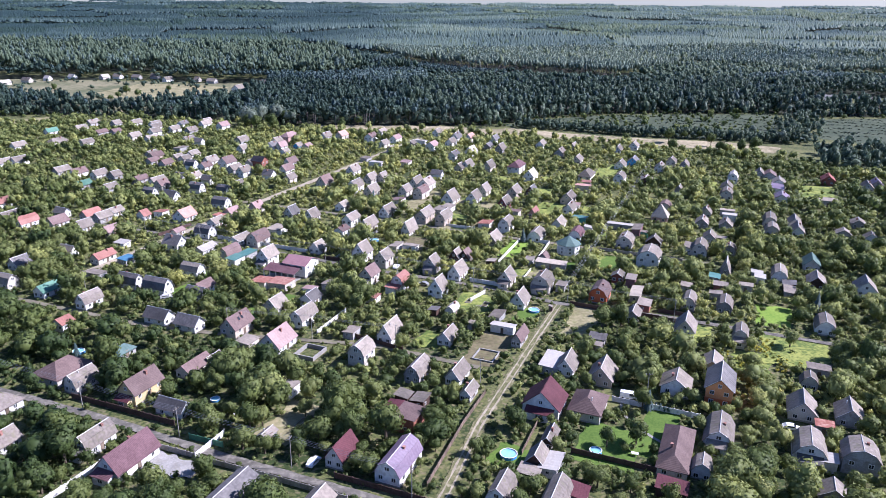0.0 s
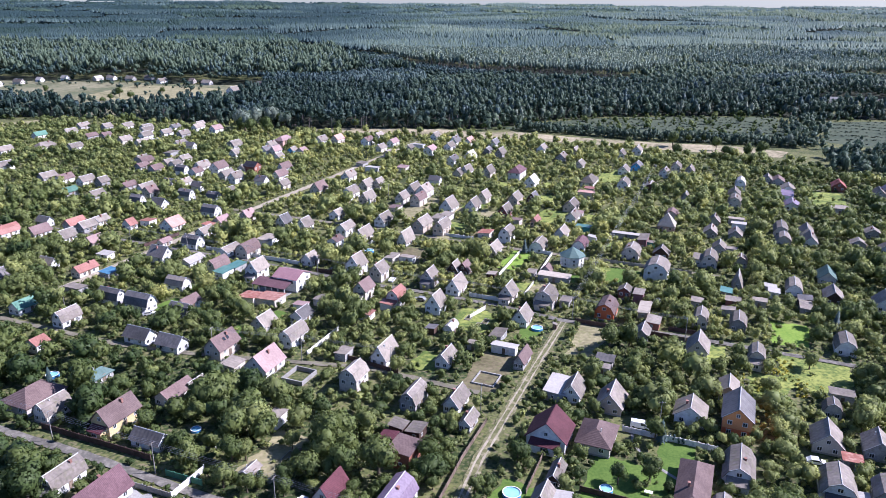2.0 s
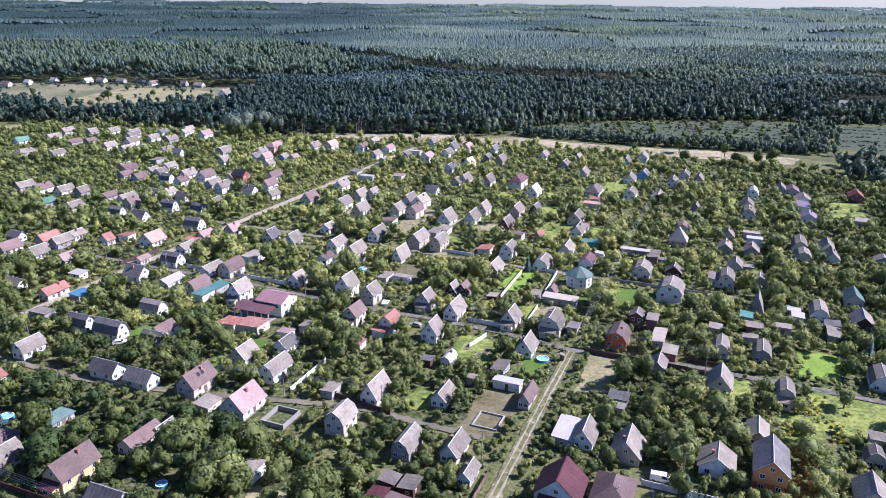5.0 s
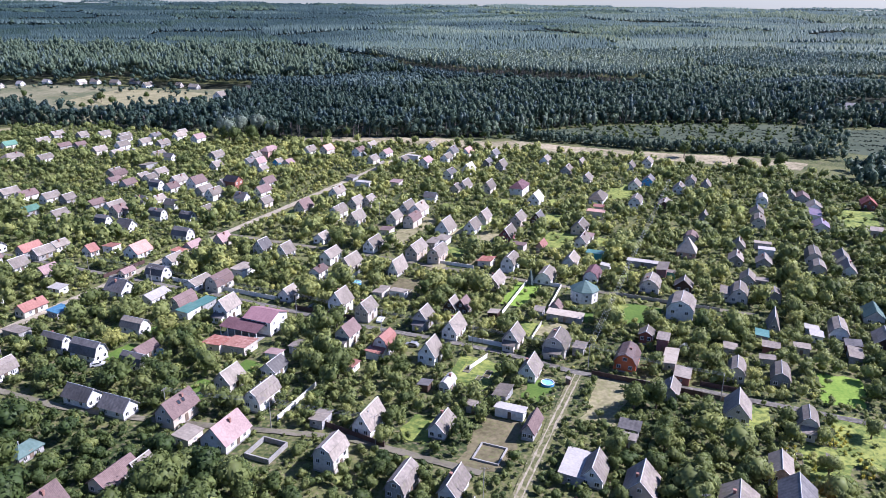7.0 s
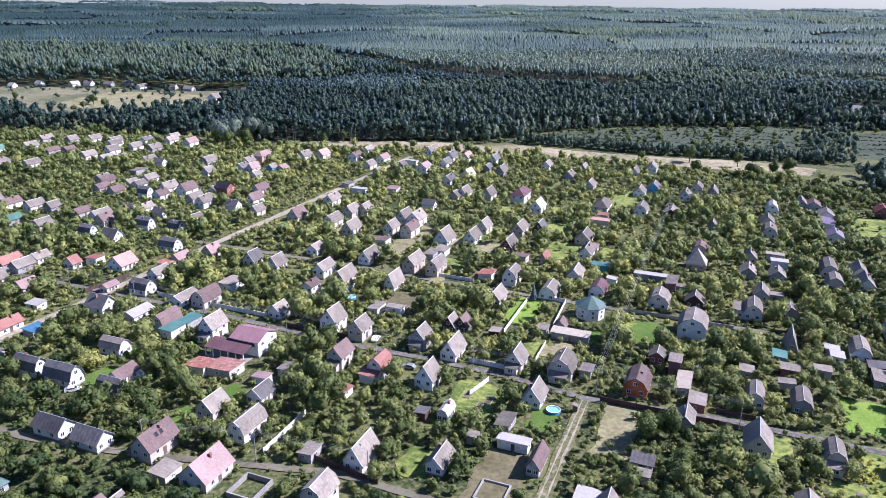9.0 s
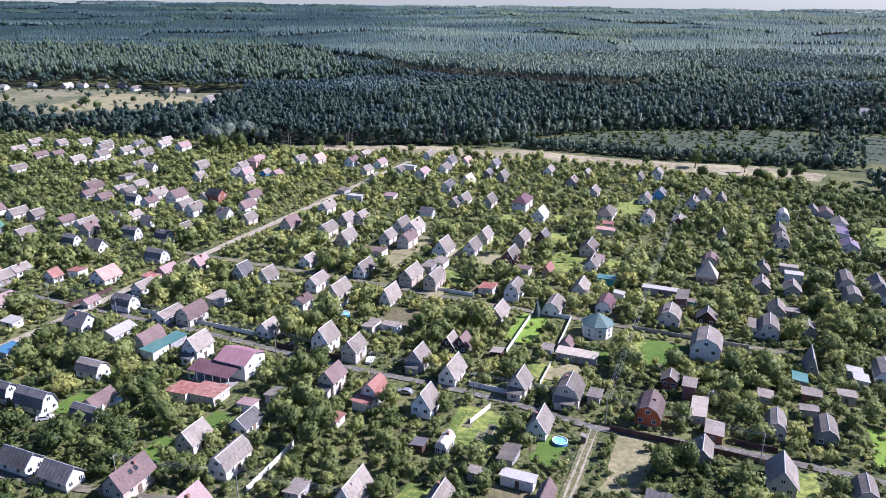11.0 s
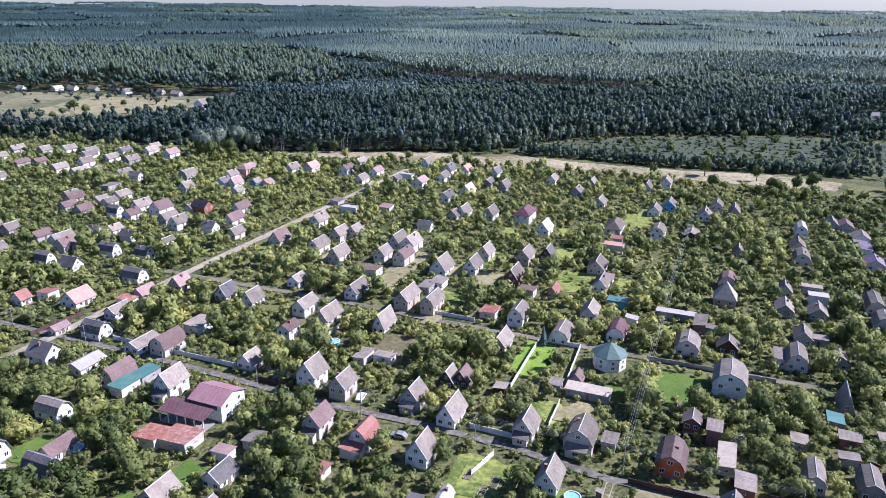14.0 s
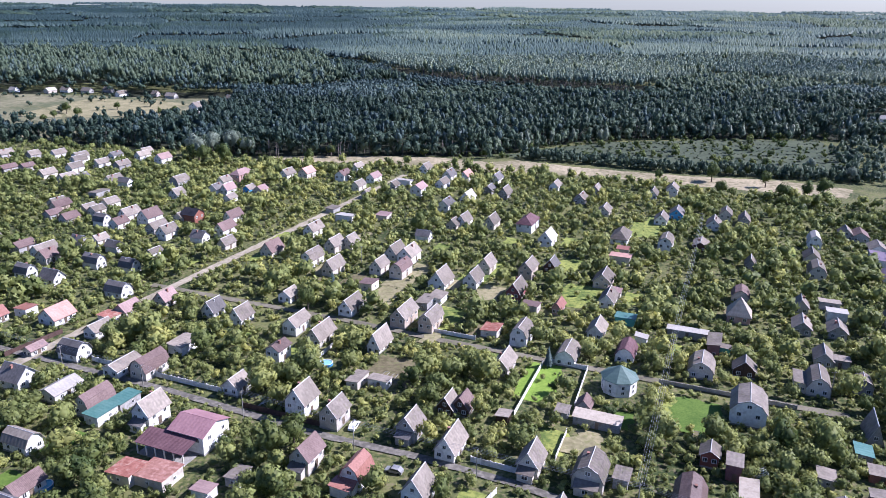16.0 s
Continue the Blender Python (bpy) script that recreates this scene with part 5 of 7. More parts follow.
# ---- trees and shrubs ----
def ico():
    p = (1 + 5 ** 0.5) / 2
    v = np.array([(-1, p, 0), (1, p, 0), (-1, -p, 0), (1, -p, 0), (0, -1, p), (0, 1, p), (0, -1, -p), (0, 1, -p), (p, 0, -1), (p, 0, 1), (-p, 0, -1), (-p, 0, 1)], float)
    v /= np.linalg.norm(v[0])
    f = np.array([(0, 11, 5), (0, 5, 1), (0, 1, 7), (0, 7, 10), (0, 10, 11), (1, 5, 9), (5, 11, 4), (11, 10, 2), (10, 7, 6), (7, 1, 8),
                  (3, 9, 4), (3, 4, 2), (3, 2, 6), (3, 6, 8), (3, 8, 9), (4, 9, 5), (2, 4, 11), (6, 2, 10), (8, 6, 7), (9, 8, 1)])
    return v, f


ICO_V, ICO_F = ico()


OCTA_V = np.array([(1, 0, 0), (0, 1, 0), (-1, 0, 0), (0, -1, 0), (0, 0, 1), (0, 0, -1)], float)
OCTA_F = np.array([(0, 1, 4), (1, 2, 4), (2, 3, 4), (3, 0, 4), (1, 0, 5), (2, 1, 5), (3, 2, 5), (0, 3, 5)])


def unit(a):
    return a / np.linalg.norm(a, axis=1)[:, None]


def crown(seed, lobes, cards, card, flat=0.85, round_core=False):
    """A crown about 1 in radius round (0, 0, 0): full lobes inside, small leaf sprays outside. Gives places, faces and rounded normals."""
    rng = np.random.default_rng(seed)
    cen = unit(rng.normal(size=(lobes, 3)) * (1, 1, 0.8) + (0, 0, 0.15)) * rng.uniform(0.34, 0.64, (lobes, 1)) * (1, 1, flat)
    cen[0] = (0, 0, 0.05)
    rad = rng.uniform(0.32, 0.5, lobes)
    rad[0] = 0.68
    vs, fs, ns, k = [], [], [], 0
    core_v, core_f = (ICO_V, ICO_F) if round_core else (OCTA_V, OCTA_F)
    for c, r in zip(cen, rad):
        jit = rng.uniform(0.8, 1.05, (len(core_v), 1))
        a = rng.uniform(0, 6.28)
        turn = np.array([(np.cos(a), np.sin(a), 0), (-np.sin(a), np.cos(a), 0), (0, 0, 1)])
        rel = (core_v * jit * r * (0.95 if cards < 20 else 0.86 if cards < 500 else 0.76)) @ turn
        vs.append(rel + c)
        ns.append(unit(unit(rel) * 0.75 + (rel + c) * 0.6))
        fs.append(core_f + k)
        k += len(core_v)
    if cards:
        which = rng.integers(0, lobes, cards)
        d = rng.normal(size=(cards, 3))
        d[:, 2] = d[:, 2] * 0.9 + 0.25
        d = unit(d)
        pos = cen[which] + d * rad[which][:, None] * rng.uniform(0.82, 1.1, (cards, 1))
        nrm = unit(d + rng.normal(size=(cards, 3)) * 0.28)
        u = unit(np.cross(nrm, rng.normal(size=(cards, 3))))
        w = np.cross(nrm, u)
        size = card * rng.uniform(0.6, 1.35, (cards, 1))
        q = np.stack([pos - u * size, pos + u * size * 0.8 - w * size * 0.5, pos + w * size + nrm * size * 0.2], 1)
        vs.append(q.reshape(-1, 3))
        ns.append(np.repeat(unit(d * 0.7 + pos * 0.55 + nrm * 0.35), 3, axis=0))
        fs.append(k + np.arange(cards)[:, None] * 3 + np.array([0, 1, 2]))
    return np.concatenate(vs), np.concatenate(fs), np.concatenate(ns)


def conifer(seed, tiers=5, sides=7, wide=0.3):
    """A conifer 1 high: ragged tiers of drooping boughs."""
    rng = np.random.default_rng(seed)
    vs, fs, k = [], [], 0
    for i in range(tiers):
        z0 = 0.12 + 0.8 * i / tiers
        r = wide * (1 - 0.85 * i / tiers)
        top = min(z0 + 1.7 / tiers * 0.9, 1.0)
        a = np.arange(sides * 2) / (sides * 2) * 2 * np.pi + rng.uniform(0, 1)
        rr = r * np.where(np.arange(sides * 2) % 2, 0.55, 1.0) * rng.uniform(0.8, 1.15, sides * 2)
        ring = np.stack([rr * np.cos(a), rr * np.sin(a), z0 - 0.03 * np.where(np.arange(sides * 2) % 2, -1, 1) + rng.uniform(-0.015, 0.015, sides * 2)], 1)
        vs.append(np.concatenate([ring, [(0, 0, top)]]))
        n = sides * 2
        fs.append(np.array([(k + j, k + (j + 1) % n, k + n) for j in range(n)]))
        k += n + 1
    v = np.concatenate(vs)
    return v, np.concatenate(fs), unit(v * (1, 1, 0) / wide + (0, 0, 0.45))


def trunk_shape(seed, limbs=3):
    """A tapered trunk with limbs, for a tree whose crown is 1 in radius and centred 1 above its foot."""
    s = Shape()
    rng = random.Random(seed)
    s.column(0, 0, -0.25, 0.55, 0.085, 0.055, 7)
    for i in range(limbs):
        a = 2 * math.pi * (i + rng.random() * 0.5) / limbs
        k = len(s.v)
        x1, y1, z1 = 0.5 * math.cos(a), 0.5 * math.sin(a), rng.uniform(0.9, 1.3)
        for (x, y, z, r) in ((0, 0, 0.5, 0.05), (x1, y1, z1, 0.015)):
            s.v += [(x + r, y, z), (x - r * 0.5, y + r * 0.87, z), (x - r * 0.5, y - r * 0.87, z)]
        s.f += [(k + j, k + (j + 1) % 3, k + 3 + (j + 1) % 3, k + 3 + j) for j in range(3)]
    return s


def foliage_mesh(name, v, f, nv, material, tint=0.3):
    """A mesh of triangles whose normals follow the crown as a whole."""
    me = bpy.data.meshes.new(name)
    me.vertices.add(len(v)), me.loops.add(len(f) * 3), me.polygons.add(len(f))
    me.vertices.foreach_set("co", v.astype(np.float32).ravel())
    me.loops.foreach_set("vertex_index", f.astype(np.int32).ravel())
    me.polygons.foreach_set("loop_start", np.arange(len(f), dtype=np.int32) * 3)
    me.polygons.foreach_set("loop_total", np.full(len(f), 3, dtype=np.int32))
    me.update(calc_edges=True)
    me.attributes.new("custom_normal", "FLOAT_VECTOR", "POINT").data.foreach_set("vector", nv.astype(np.float32).ravel())
    me.attributes.new("tint", "FLOAT", "POINT").data.foreach_set("value", np.full(len(v), tint, dtype=np.float32) if np.isscalar(tint) else tint.astype(np.float32))
    me.materials.append(material)
    return me


def scatter(name, parts, material, label, category):
    """Many plants as one object. parts: (template verts, faces, normals, places N x 3, sizes N x 3, turns N, tints N)."""
    vs, fs, ns, ts, k = [], [], [], [], 0
    for tv, tf, tn, at, size, turn, tint in parts:
        if not len(at):
            continue
        c, s = np.cos(turn)[:, None], np.sin(turn)[:, None]
        x, y, z = tv[:, 0][None], tv[:, 1][None], tv[:, 2][None]
        px = (x * c - y * s) * size[:, :1] + at[:, :1]
        py = (x * s + y * c) * size[:, 1:2] + at[:, 1:2]
        pz = z * size[:, 2:3] + at[:, 2:3]
        vs.append(np.stack([px, py, pz], 2).reshape(-1, 3))
        x, y, z = tn[:, 0][None], tn[:, 1][None], tn[:, 2][None]
        ns.append(unit(np.stack([(x * c - y * s) / size[:, :1], (x * s + y * c) / size[:, 1:2], z / size[:, 2:3]], 2).reshape(-1, 3)))
        n, m = len(at), len(tv)
        fs.append((tf[None] + (k + np.arange(n) * m)[:, None, None]).reshape(-1, 3))
        ts.append(np.repeat(tint, m))
        k += n * m
    me = foliage_mesh(name, np.concatenate(vs), np.concatenate(fs), np.concatenate(ns), material, np.concatenate(ts))
    return tagged(new(name, me), label, category, kind="stuff")


rng = np.random.default_rng(5)
FULL = [crown(k, 8, 1000, 0.086, 0.85 + 0.1 * (k % 3), True) for k in range(6)]
MID = [crown(20 + k, 6, 150, 0.17) for k in range(6)]
FINE = [crown(30 + k, 7, 250, 0.118, 0.95) for k in range(6)]
FINER = [crown(50 + k, 8, 420, 0.105, 0.9, True) for k in range(6)]
LOW = [crown(40 + k, 4, 46, 0.25) for k in range(6)]
BUSH = [crown(60 + k, 2, 26, 0.26, 0.75) for k in range(5)]
BUSH_FAR = [crown(70 + k, 1, 14, 0.36, 0.8) for k in range(5)]

# where garden plants may stand
VILLAGE = [(-303.3, 175), (-221.7, 140), (-116.7, 116.7), (128.3, 110.8), (210, 151.7), (350, 350), (385, 460.8), (288.2, 459.7), (247.3, 486.5), (229.8, 507.5), (179.7, 525), (108.5, 553), (37.3, 582.2), (-31.5, 597.3), (-110.8, 599.7), (-175, 612.5), (-303.3, 653.3), (-339.5, 635.8), (-402.5, 595), (-466.7, 560)]


def free_of(px, py, margin):
    ok = np.ones(px.shape, bool)
    for hx, hy, ha, hb in PLOTS:
        dx, dy = px - hx, py - hy
        a, b = np.abs(dx * AX + dy * AY) - ha, np.abs(dx * AY - dy * AX) - hb
        ok &= np.maximum(a, b) > margin
    for pts, width in LANES:
        for (x0, y0), (x1, y1) in zip(pts, pts[1:]):
            ex, ey = x1 - x0, y1 - y0
            t = np.clip(((px - x0) * ex + (py - y0) * ey) / (ex * ex + ey * ey), 0, 1)
            ok &= np.hypot(px - x0 - t * ex, py - y0 - t * ey) > width / 2 + margin * 0.45
    return ok


def room(px, py):
    """Distance to the nearest building."""
    far = np.full(px.shape, 99.0)
    for hx, hy, ha, hb in PLOTS:
        dx, dy = px - hx, py - hy
        far = np.minimum(far, np.maximum(np.abs(dx * AX + dy * AY) - ha, np.abs(dx * AY - dy * AX) - hb))
    return far


def lane_room(px, py):
    """Distance to the edge of the nearest lane."""
    far = np.full(px.shape, 99.0)
    for pts, width in LANES:
        for (x0, y0), (x1, y1) in zip(pts, pts[1:]):
            ex, ey = x1 - x0, y1 - y0
            t = np.clip(((px - x0) * ex + (py - y0) * ey) / (ex * ex + ey * ey), 0, 1)
            far = np.minimum(far, np.hypot(px - x0 - t * ex, py - y0 - t * ey) - width / 2)
    return far


def jitter_grid(x0, x1, y0, y1, step, amount=0.48):
    a, b = np.meshgrid(np.arange(x0, x1, step), np.arange(y0, y1, step))
    a, b = a.ravel() + rng.uniform(-amount, amount, a.size) * step, b.ravel() + rng.uniform(-amount, amount, b.size) * step
    return a, b


px, py = jitter_grid(-390, 350, 114, 655, 4.3)
swell = 1 + 0.22 * np.sin(px * 0.11 + 1.3 * np.sin(py * 0.07)) + 0.22 * np.sin(py * 0.13 + px * 0.05)
size = (rng.gamma(4.5, 0.60, px.size) * swell).clip(1.3, 5.2)
wide = np.abs(px) < 0.58 * py + 30
ok = inside(px, py, VILLAGE) & wide & free_of(px, py, 0.8) & (rng.random(px.size) < np.where(py < 330, 0.92, 0.76))
big = free_of(px, py, 2.0)
size = np.where(big, size, np.minimum(size, 2.4)) * np.where(py < 330, 1.0, np.where(py < 420, 0.92, 0.8))
size = np.minimum(size, np.maximum(room(px, py) + 0.9, 1.0))
# low growth in the gardens south of each house, so that the house fronts stand free
reach = np.hypot(px, py - 40)
drop = 105 / np.maximum(reach, 90)
for d in (2.5, 5.0, 7.5, 10.5, 14.0):
    behind = ~free_of(px + px / reach * d, py + (py - 40) / reach * d, 0.0)
    size = np.where(behind, np.minimum(size, np.maximum((d * drop + 1.0) / 2.2, 0.9)), size)
size = np.minimum(size, np.maximum(lane_room(px, py) * 0.75, 1.0))
size = np.where(lane_room(px, py + 4) > 2.4, size, np.minimum(size, 1.5))
for poly in PATCHES:
    size = np.where(inside(px, py + 4.5, poly) | inside(px, py + 2.5, poly), np.minimum(size, 1.5), size)
    ok &= ~(inside(px, py, poly) & (rng.random(px.size) < 0.96))
px, py, size = px[ok], py[ok], size[ok]
near_rank = np.argsort(np.hypot(px, py))
chosen = near_rank[(np.abs(px[near_rank]) < 90)][:290]
single = np.zeros(px.size, bool)
single[chosen] = True

def shaded_leaf_tone(x, y):
    """Cloud shade put into the leaf tone: darker in the south and west of the village, paler in its middle and east."""
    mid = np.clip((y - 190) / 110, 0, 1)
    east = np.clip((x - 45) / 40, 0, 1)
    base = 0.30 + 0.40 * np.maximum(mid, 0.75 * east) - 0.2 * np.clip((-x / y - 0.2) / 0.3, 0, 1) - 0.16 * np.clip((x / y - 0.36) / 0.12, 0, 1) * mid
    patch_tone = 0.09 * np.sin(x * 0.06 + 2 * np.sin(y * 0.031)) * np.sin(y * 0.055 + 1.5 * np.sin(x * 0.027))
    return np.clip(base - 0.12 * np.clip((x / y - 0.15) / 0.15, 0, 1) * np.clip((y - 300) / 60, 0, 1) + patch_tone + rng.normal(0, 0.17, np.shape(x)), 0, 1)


CROWNS = [foliage_mesh("crown", *FULL[k % 6], LEAF, t) for t in (0.1, 0.22, 0.34, 0.46, 0.58, 0.7, 0.84) for k in range(6)]
TRUNKS = [plain_mesh("trunk", trunk_shape(k), BARK) for k in range(3)]


def tree(x, y, r, tall, k, label="leafy green fruit tree in a garden", crowns=None, category="tree", tone=0.15):
    e = new("tree")
    e.location, e.rotation_euler = (x, y, 0), (0, 0, (x * 7.3 + y * 3.1) % 6.28)
    tagged(e, label, category, "garden trees")
    share("trunk", TRUNKS[k % 3], e, 0, 0, 0.24 * r * tall, 0, r, r, r * tall)
    share("crown", crowns[k % 6] if crowns else CROWNS[min(6, int(tone * 7)) * 6 + k % 6], e, 0, 0, r * tall * 1.15, 0, r, r, r * tall)
    return e


tones = shaded_leaf_tone(px, py)
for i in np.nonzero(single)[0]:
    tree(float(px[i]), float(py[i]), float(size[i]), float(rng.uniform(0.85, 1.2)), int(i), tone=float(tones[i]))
rest = ~single
groups = []
for k in range(6):
    for lib, sel in ((FINER, py < 205), (FINE, (py >= 205) & (py < 312)), (MID, (py >= 312) & (py < 345)), (LOW, py >= 345)):
        m = rest & sel & (np.arange(px.size) % 6 == k)
        s = size[m]
        tall = s * rng.uniform(0.85, 1.2, s.size)
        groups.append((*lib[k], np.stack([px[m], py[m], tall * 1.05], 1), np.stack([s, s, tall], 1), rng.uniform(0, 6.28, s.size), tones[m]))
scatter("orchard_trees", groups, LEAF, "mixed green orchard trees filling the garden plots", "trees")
# shrubs and garden rows between them
bx, by = jitter_grid(-390, 350, 114, 630, 2.75)
ok = inside(bx, by, VILLAGE) & (np.abs(bx) < 0.58 * by + 30) & free_of(bx, by, 0.55) & (rng.random(bx.size) < np.where(by < 330, 0.95, 0.55))
for poly in PATCHES:
    ok &= ~(inside(bx, by, poly) & (rng.random(bx.size) < 0.88))
bx, by = bx[ok], by[ok]
bs = np.minimum(rng.gamma(5, 0.25, bx.size).clip(0.4, 2.4), np.minimum(room(bx, by), lane_room(bx, by) * 0.7) + 0.4)
groups = []
for k in range(10):
    m = (np.arange(bx.size) % 5 == k % 5) & ((by < 330) == (k < 5))
    lib = BUSH[k] if k < 5 else BUSH_FAR[k - 5]
    groups.append((*lib, np.stack([bx[m], by[m], bs[m] * 0.55], 1), np.stack([bs[m], bs[m], bs[m] * 0.95], 1), rng.uniform(0, 6.28, m.sum()), np.clip(shaded_leaf_tone(bx[m], by[m]) + 0.08, 0, 1)))
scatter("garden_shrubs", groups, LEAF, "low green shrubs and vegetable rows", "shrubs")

# ---- forest ----
EDGE_X = np.array([-1050, -454, -334, -182, -113, 40, 84, 136, 314, 342, 491, 1050], float)
EDGE_Y = np.array([671, 654, 670, 640, 618, 636, 680, 707, 723, 700, 714, 700], float)


def wood_mask(x, y):
    return (y > np.interp(x, EDGE_X, EDGE_Y)) & ~inside(x, y, CLEARING) & ~inside(x, y, EAST) & (np.abs(x) < 0.6 * y + 50) & ~FAR_VILLAGE(x, y)


def FAR_VILLAGE(x, y):
    """Open ground round the far houses and before them."""
    hit = (x > 372) & (x < 500) & (y > 735) & (y < 845)
    for hx, hy, ha, hb in PLOTS:
        if hy > 800 and hx < 0:
            hit |= (np.abs(x - hx) < 11) & (y < hy + 9) & (y > hy - 55)
    return hit


FOREST_LEAF = [crown(80 + k, 4, 36, 0.26, 1.0) for k in range(4)]
FOREST_BLOB = [crown(90 + k, 2, 14, 0.3, 1.0) for k in range(4)]
PINES = [crown(110 + k, 2, 40, 0.25, 1.1, True) for k in range(3)]
PINES_FAR = [crown(120 + k, 1, 12, 0.36, 1.2) for k in range(2)]


WEST_STAND = [(-760, 985), (-430, 975), (-160, 940), (-120, 1000), (-190, 1280), (-900, 1330)]
YOUNG = [(-72, 1141), (40, 1036), (125, 1001), (217, 960), (217, 905), (125, 940), (40, 970), (-72, 1075)]
TALL = [(-72, 1141), (40, 1036), (125, 1001), (217, 960), (330, 1100), (300, 1600), (-200, 1600)]


def stand(x, y):
    """Forest stands: blocks about 260 by 190 m, each with its own height and kind. Gives the height factor and whether it is pine."""
    u, w = x * 0.94 + y * 0.34 + 40 * np.sin(y * 0.011), y * 0.94 - x * 0.34 + 40 * np.sin(x * 0.009)
    cell = np.floor(u / 260) * 37.0 + np.floor(w / 190) * 91.0
    a = np.modf(np.abs(np.sin(cell) * 4375.85))[0]
    b = np.modf(np.abs(np.sin(cell * 1.7 + 2.0) * 9173.3))[0]
    tall = inside(x, y, TALL)
    edge = y - np.interp(x, EDGE_X, EDGE_Y)
    factor = np.where(tall, 1.3, np.where(edge < 230, 0.86, np.where(y > 1400, 0.45 + 0.95 * a, 0.62 + 0.75 * a)))
    factor = np.where((edge < 230) & (x < -110), 0.8, factor)
    factor = np.where(inside(x, y, WEST_STAND), 1.4, factor)
    factor = np.where(inside(x, y, YOUNG), 0.62, factor)
    # tone holds cloud shade in the west and haze in the east, with streaks
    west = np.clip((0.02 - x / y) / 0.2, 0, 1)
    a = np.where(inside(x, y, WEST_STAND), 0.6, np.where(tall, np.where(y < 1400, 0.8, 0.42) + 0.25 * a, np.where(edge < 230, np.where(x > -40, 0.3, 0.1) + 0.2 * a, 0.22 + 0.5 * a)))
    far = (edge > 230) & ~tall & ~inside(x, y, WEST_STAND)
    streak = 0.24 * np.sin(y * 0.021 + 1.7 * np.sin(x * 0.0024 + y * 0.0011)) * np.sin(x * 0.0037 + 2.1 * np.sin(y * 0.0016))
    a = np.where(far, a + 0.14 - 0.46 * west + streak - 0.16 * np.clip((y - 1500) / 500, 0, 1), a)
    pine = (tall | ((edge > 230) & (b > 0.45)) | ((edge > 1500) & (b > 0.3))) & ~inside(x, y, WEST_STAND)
    return factor, pine, a


def forest_band(y0, y1, step, leaf_lib, pine_lib, r, h, name):
    x, y = jitter_grid(-0.62 * y1 - 40, 0.62 * y1 + 40, y0, y1, step)
    m = wood_mask(x, y)
    x, y = x[m], y[m]
    factor, pine, tone = stand(x, y)
    pine = pine ^ (rng.random(x.size) < 0.1)
    tint = np.clip(tone + rng.normal(0, 0.06, x.size), 0, 1)
    g1, g2 = [], []
    for k, lib in enumerate(leaf_lib):
        s = (np.arange(x.size) % len(leaf_lib) == k) & ~pine
        rr = r * rng.uniform(0.65, 1.35, s.sum())
        hh = h * factor[s] * rng.uniform(*((0.62, 1.2) if y0 < 1400 else (0.86, 1.1)), s.sum()) * (1 + 0.16 * np.sin(x[s] * 0.09 + 2 * np.sin(y[s] * 0.05)))
        g1.append((*lib, np.stack([x[s], y[s], rise(x[s], y[s]) + hh * 0.70], 1), np.stack([rr, rr, hh * (0.31 if y0 < 1400 else 0.2)], 1), rng.uniform(0, 6.28, s.sum()), tint[s]))
    for k, lib in enumerate(pine_lib):
        s = (np.arange(x.size) % len(pine_lib) == k) & pine
        hh = h * 1.1 * factor[s] * rng.uniform(0.88, 1.1, s.sum())
        rr = r * (0.8 if y0 < 1400 else 0.86) * rng.uniform(0.8, 1.2, s.sum())
        g2.append((*lib, np.stack([x[s], y[s], rise(x[s], y[s]) + hh * 0.68], 1), np.stack([rr, rr, hh * (0.26 if y0 < 1400 else 0.2)], 1), rng.uniform(0, 6.28, s.sum()), tint[s]))
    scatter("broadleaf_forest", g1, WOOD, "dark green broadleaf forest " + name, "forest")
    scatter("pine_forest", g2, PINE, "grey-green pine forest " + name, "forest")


forest_band(612, 880, 5.6, FOREST_LEAF, PINES, 3.9, 20, "behind the village")
forest_band(880, 1400, 6.4, FOREST_BLOB, PINES_FAR, 4.6, 20, "beyond the clearing")


def tuft(seed, sides=6):
    """The top of a far tree: a ragged dome."""
    rng = np.random.default_rng(seed)
    a = np.arange(sides) * 2 * np.pi / sides + rng.uniform(0, 1)
    ring = np.stack([np.cos(a), np.sin(a), np.full(sides, -0.7)], 1) * rng.uniform(0.8, 1.15, (sides, 1))
    v = np.concatenate([ring, [(0, 0, 1)]])
    f = np.array([(k, (k + 1) % sides, sides) for k in range(sides)])
    return v, f, unit(v * (1, 1, 0) + (0, 0, 0.55))


TUFTS = [tuft(k) for k in range(3)]
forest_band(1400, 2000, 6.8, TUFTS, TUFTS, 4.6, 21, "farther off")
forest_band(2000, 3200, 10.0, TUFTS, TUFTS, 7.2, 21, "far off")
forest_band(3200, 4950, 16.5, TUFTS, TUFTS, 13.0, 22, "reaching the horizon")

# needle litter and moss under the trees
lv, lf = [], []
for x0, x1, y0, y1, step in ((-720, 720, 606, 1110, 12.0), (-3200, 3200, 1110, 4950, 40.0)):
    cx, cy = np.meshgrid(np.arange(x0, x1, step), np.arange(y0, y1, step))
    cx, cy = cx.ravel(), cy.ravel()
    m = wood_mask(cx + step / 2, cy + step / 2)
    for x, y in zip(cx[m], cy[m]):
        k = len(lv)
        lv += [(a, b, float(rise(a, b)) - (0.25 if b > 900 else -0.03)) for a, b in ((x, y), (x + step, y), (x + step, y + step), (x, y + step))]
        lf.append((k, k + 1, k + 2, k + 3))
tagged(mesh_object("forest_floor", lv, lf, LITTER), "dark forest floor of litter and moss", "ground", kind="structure")

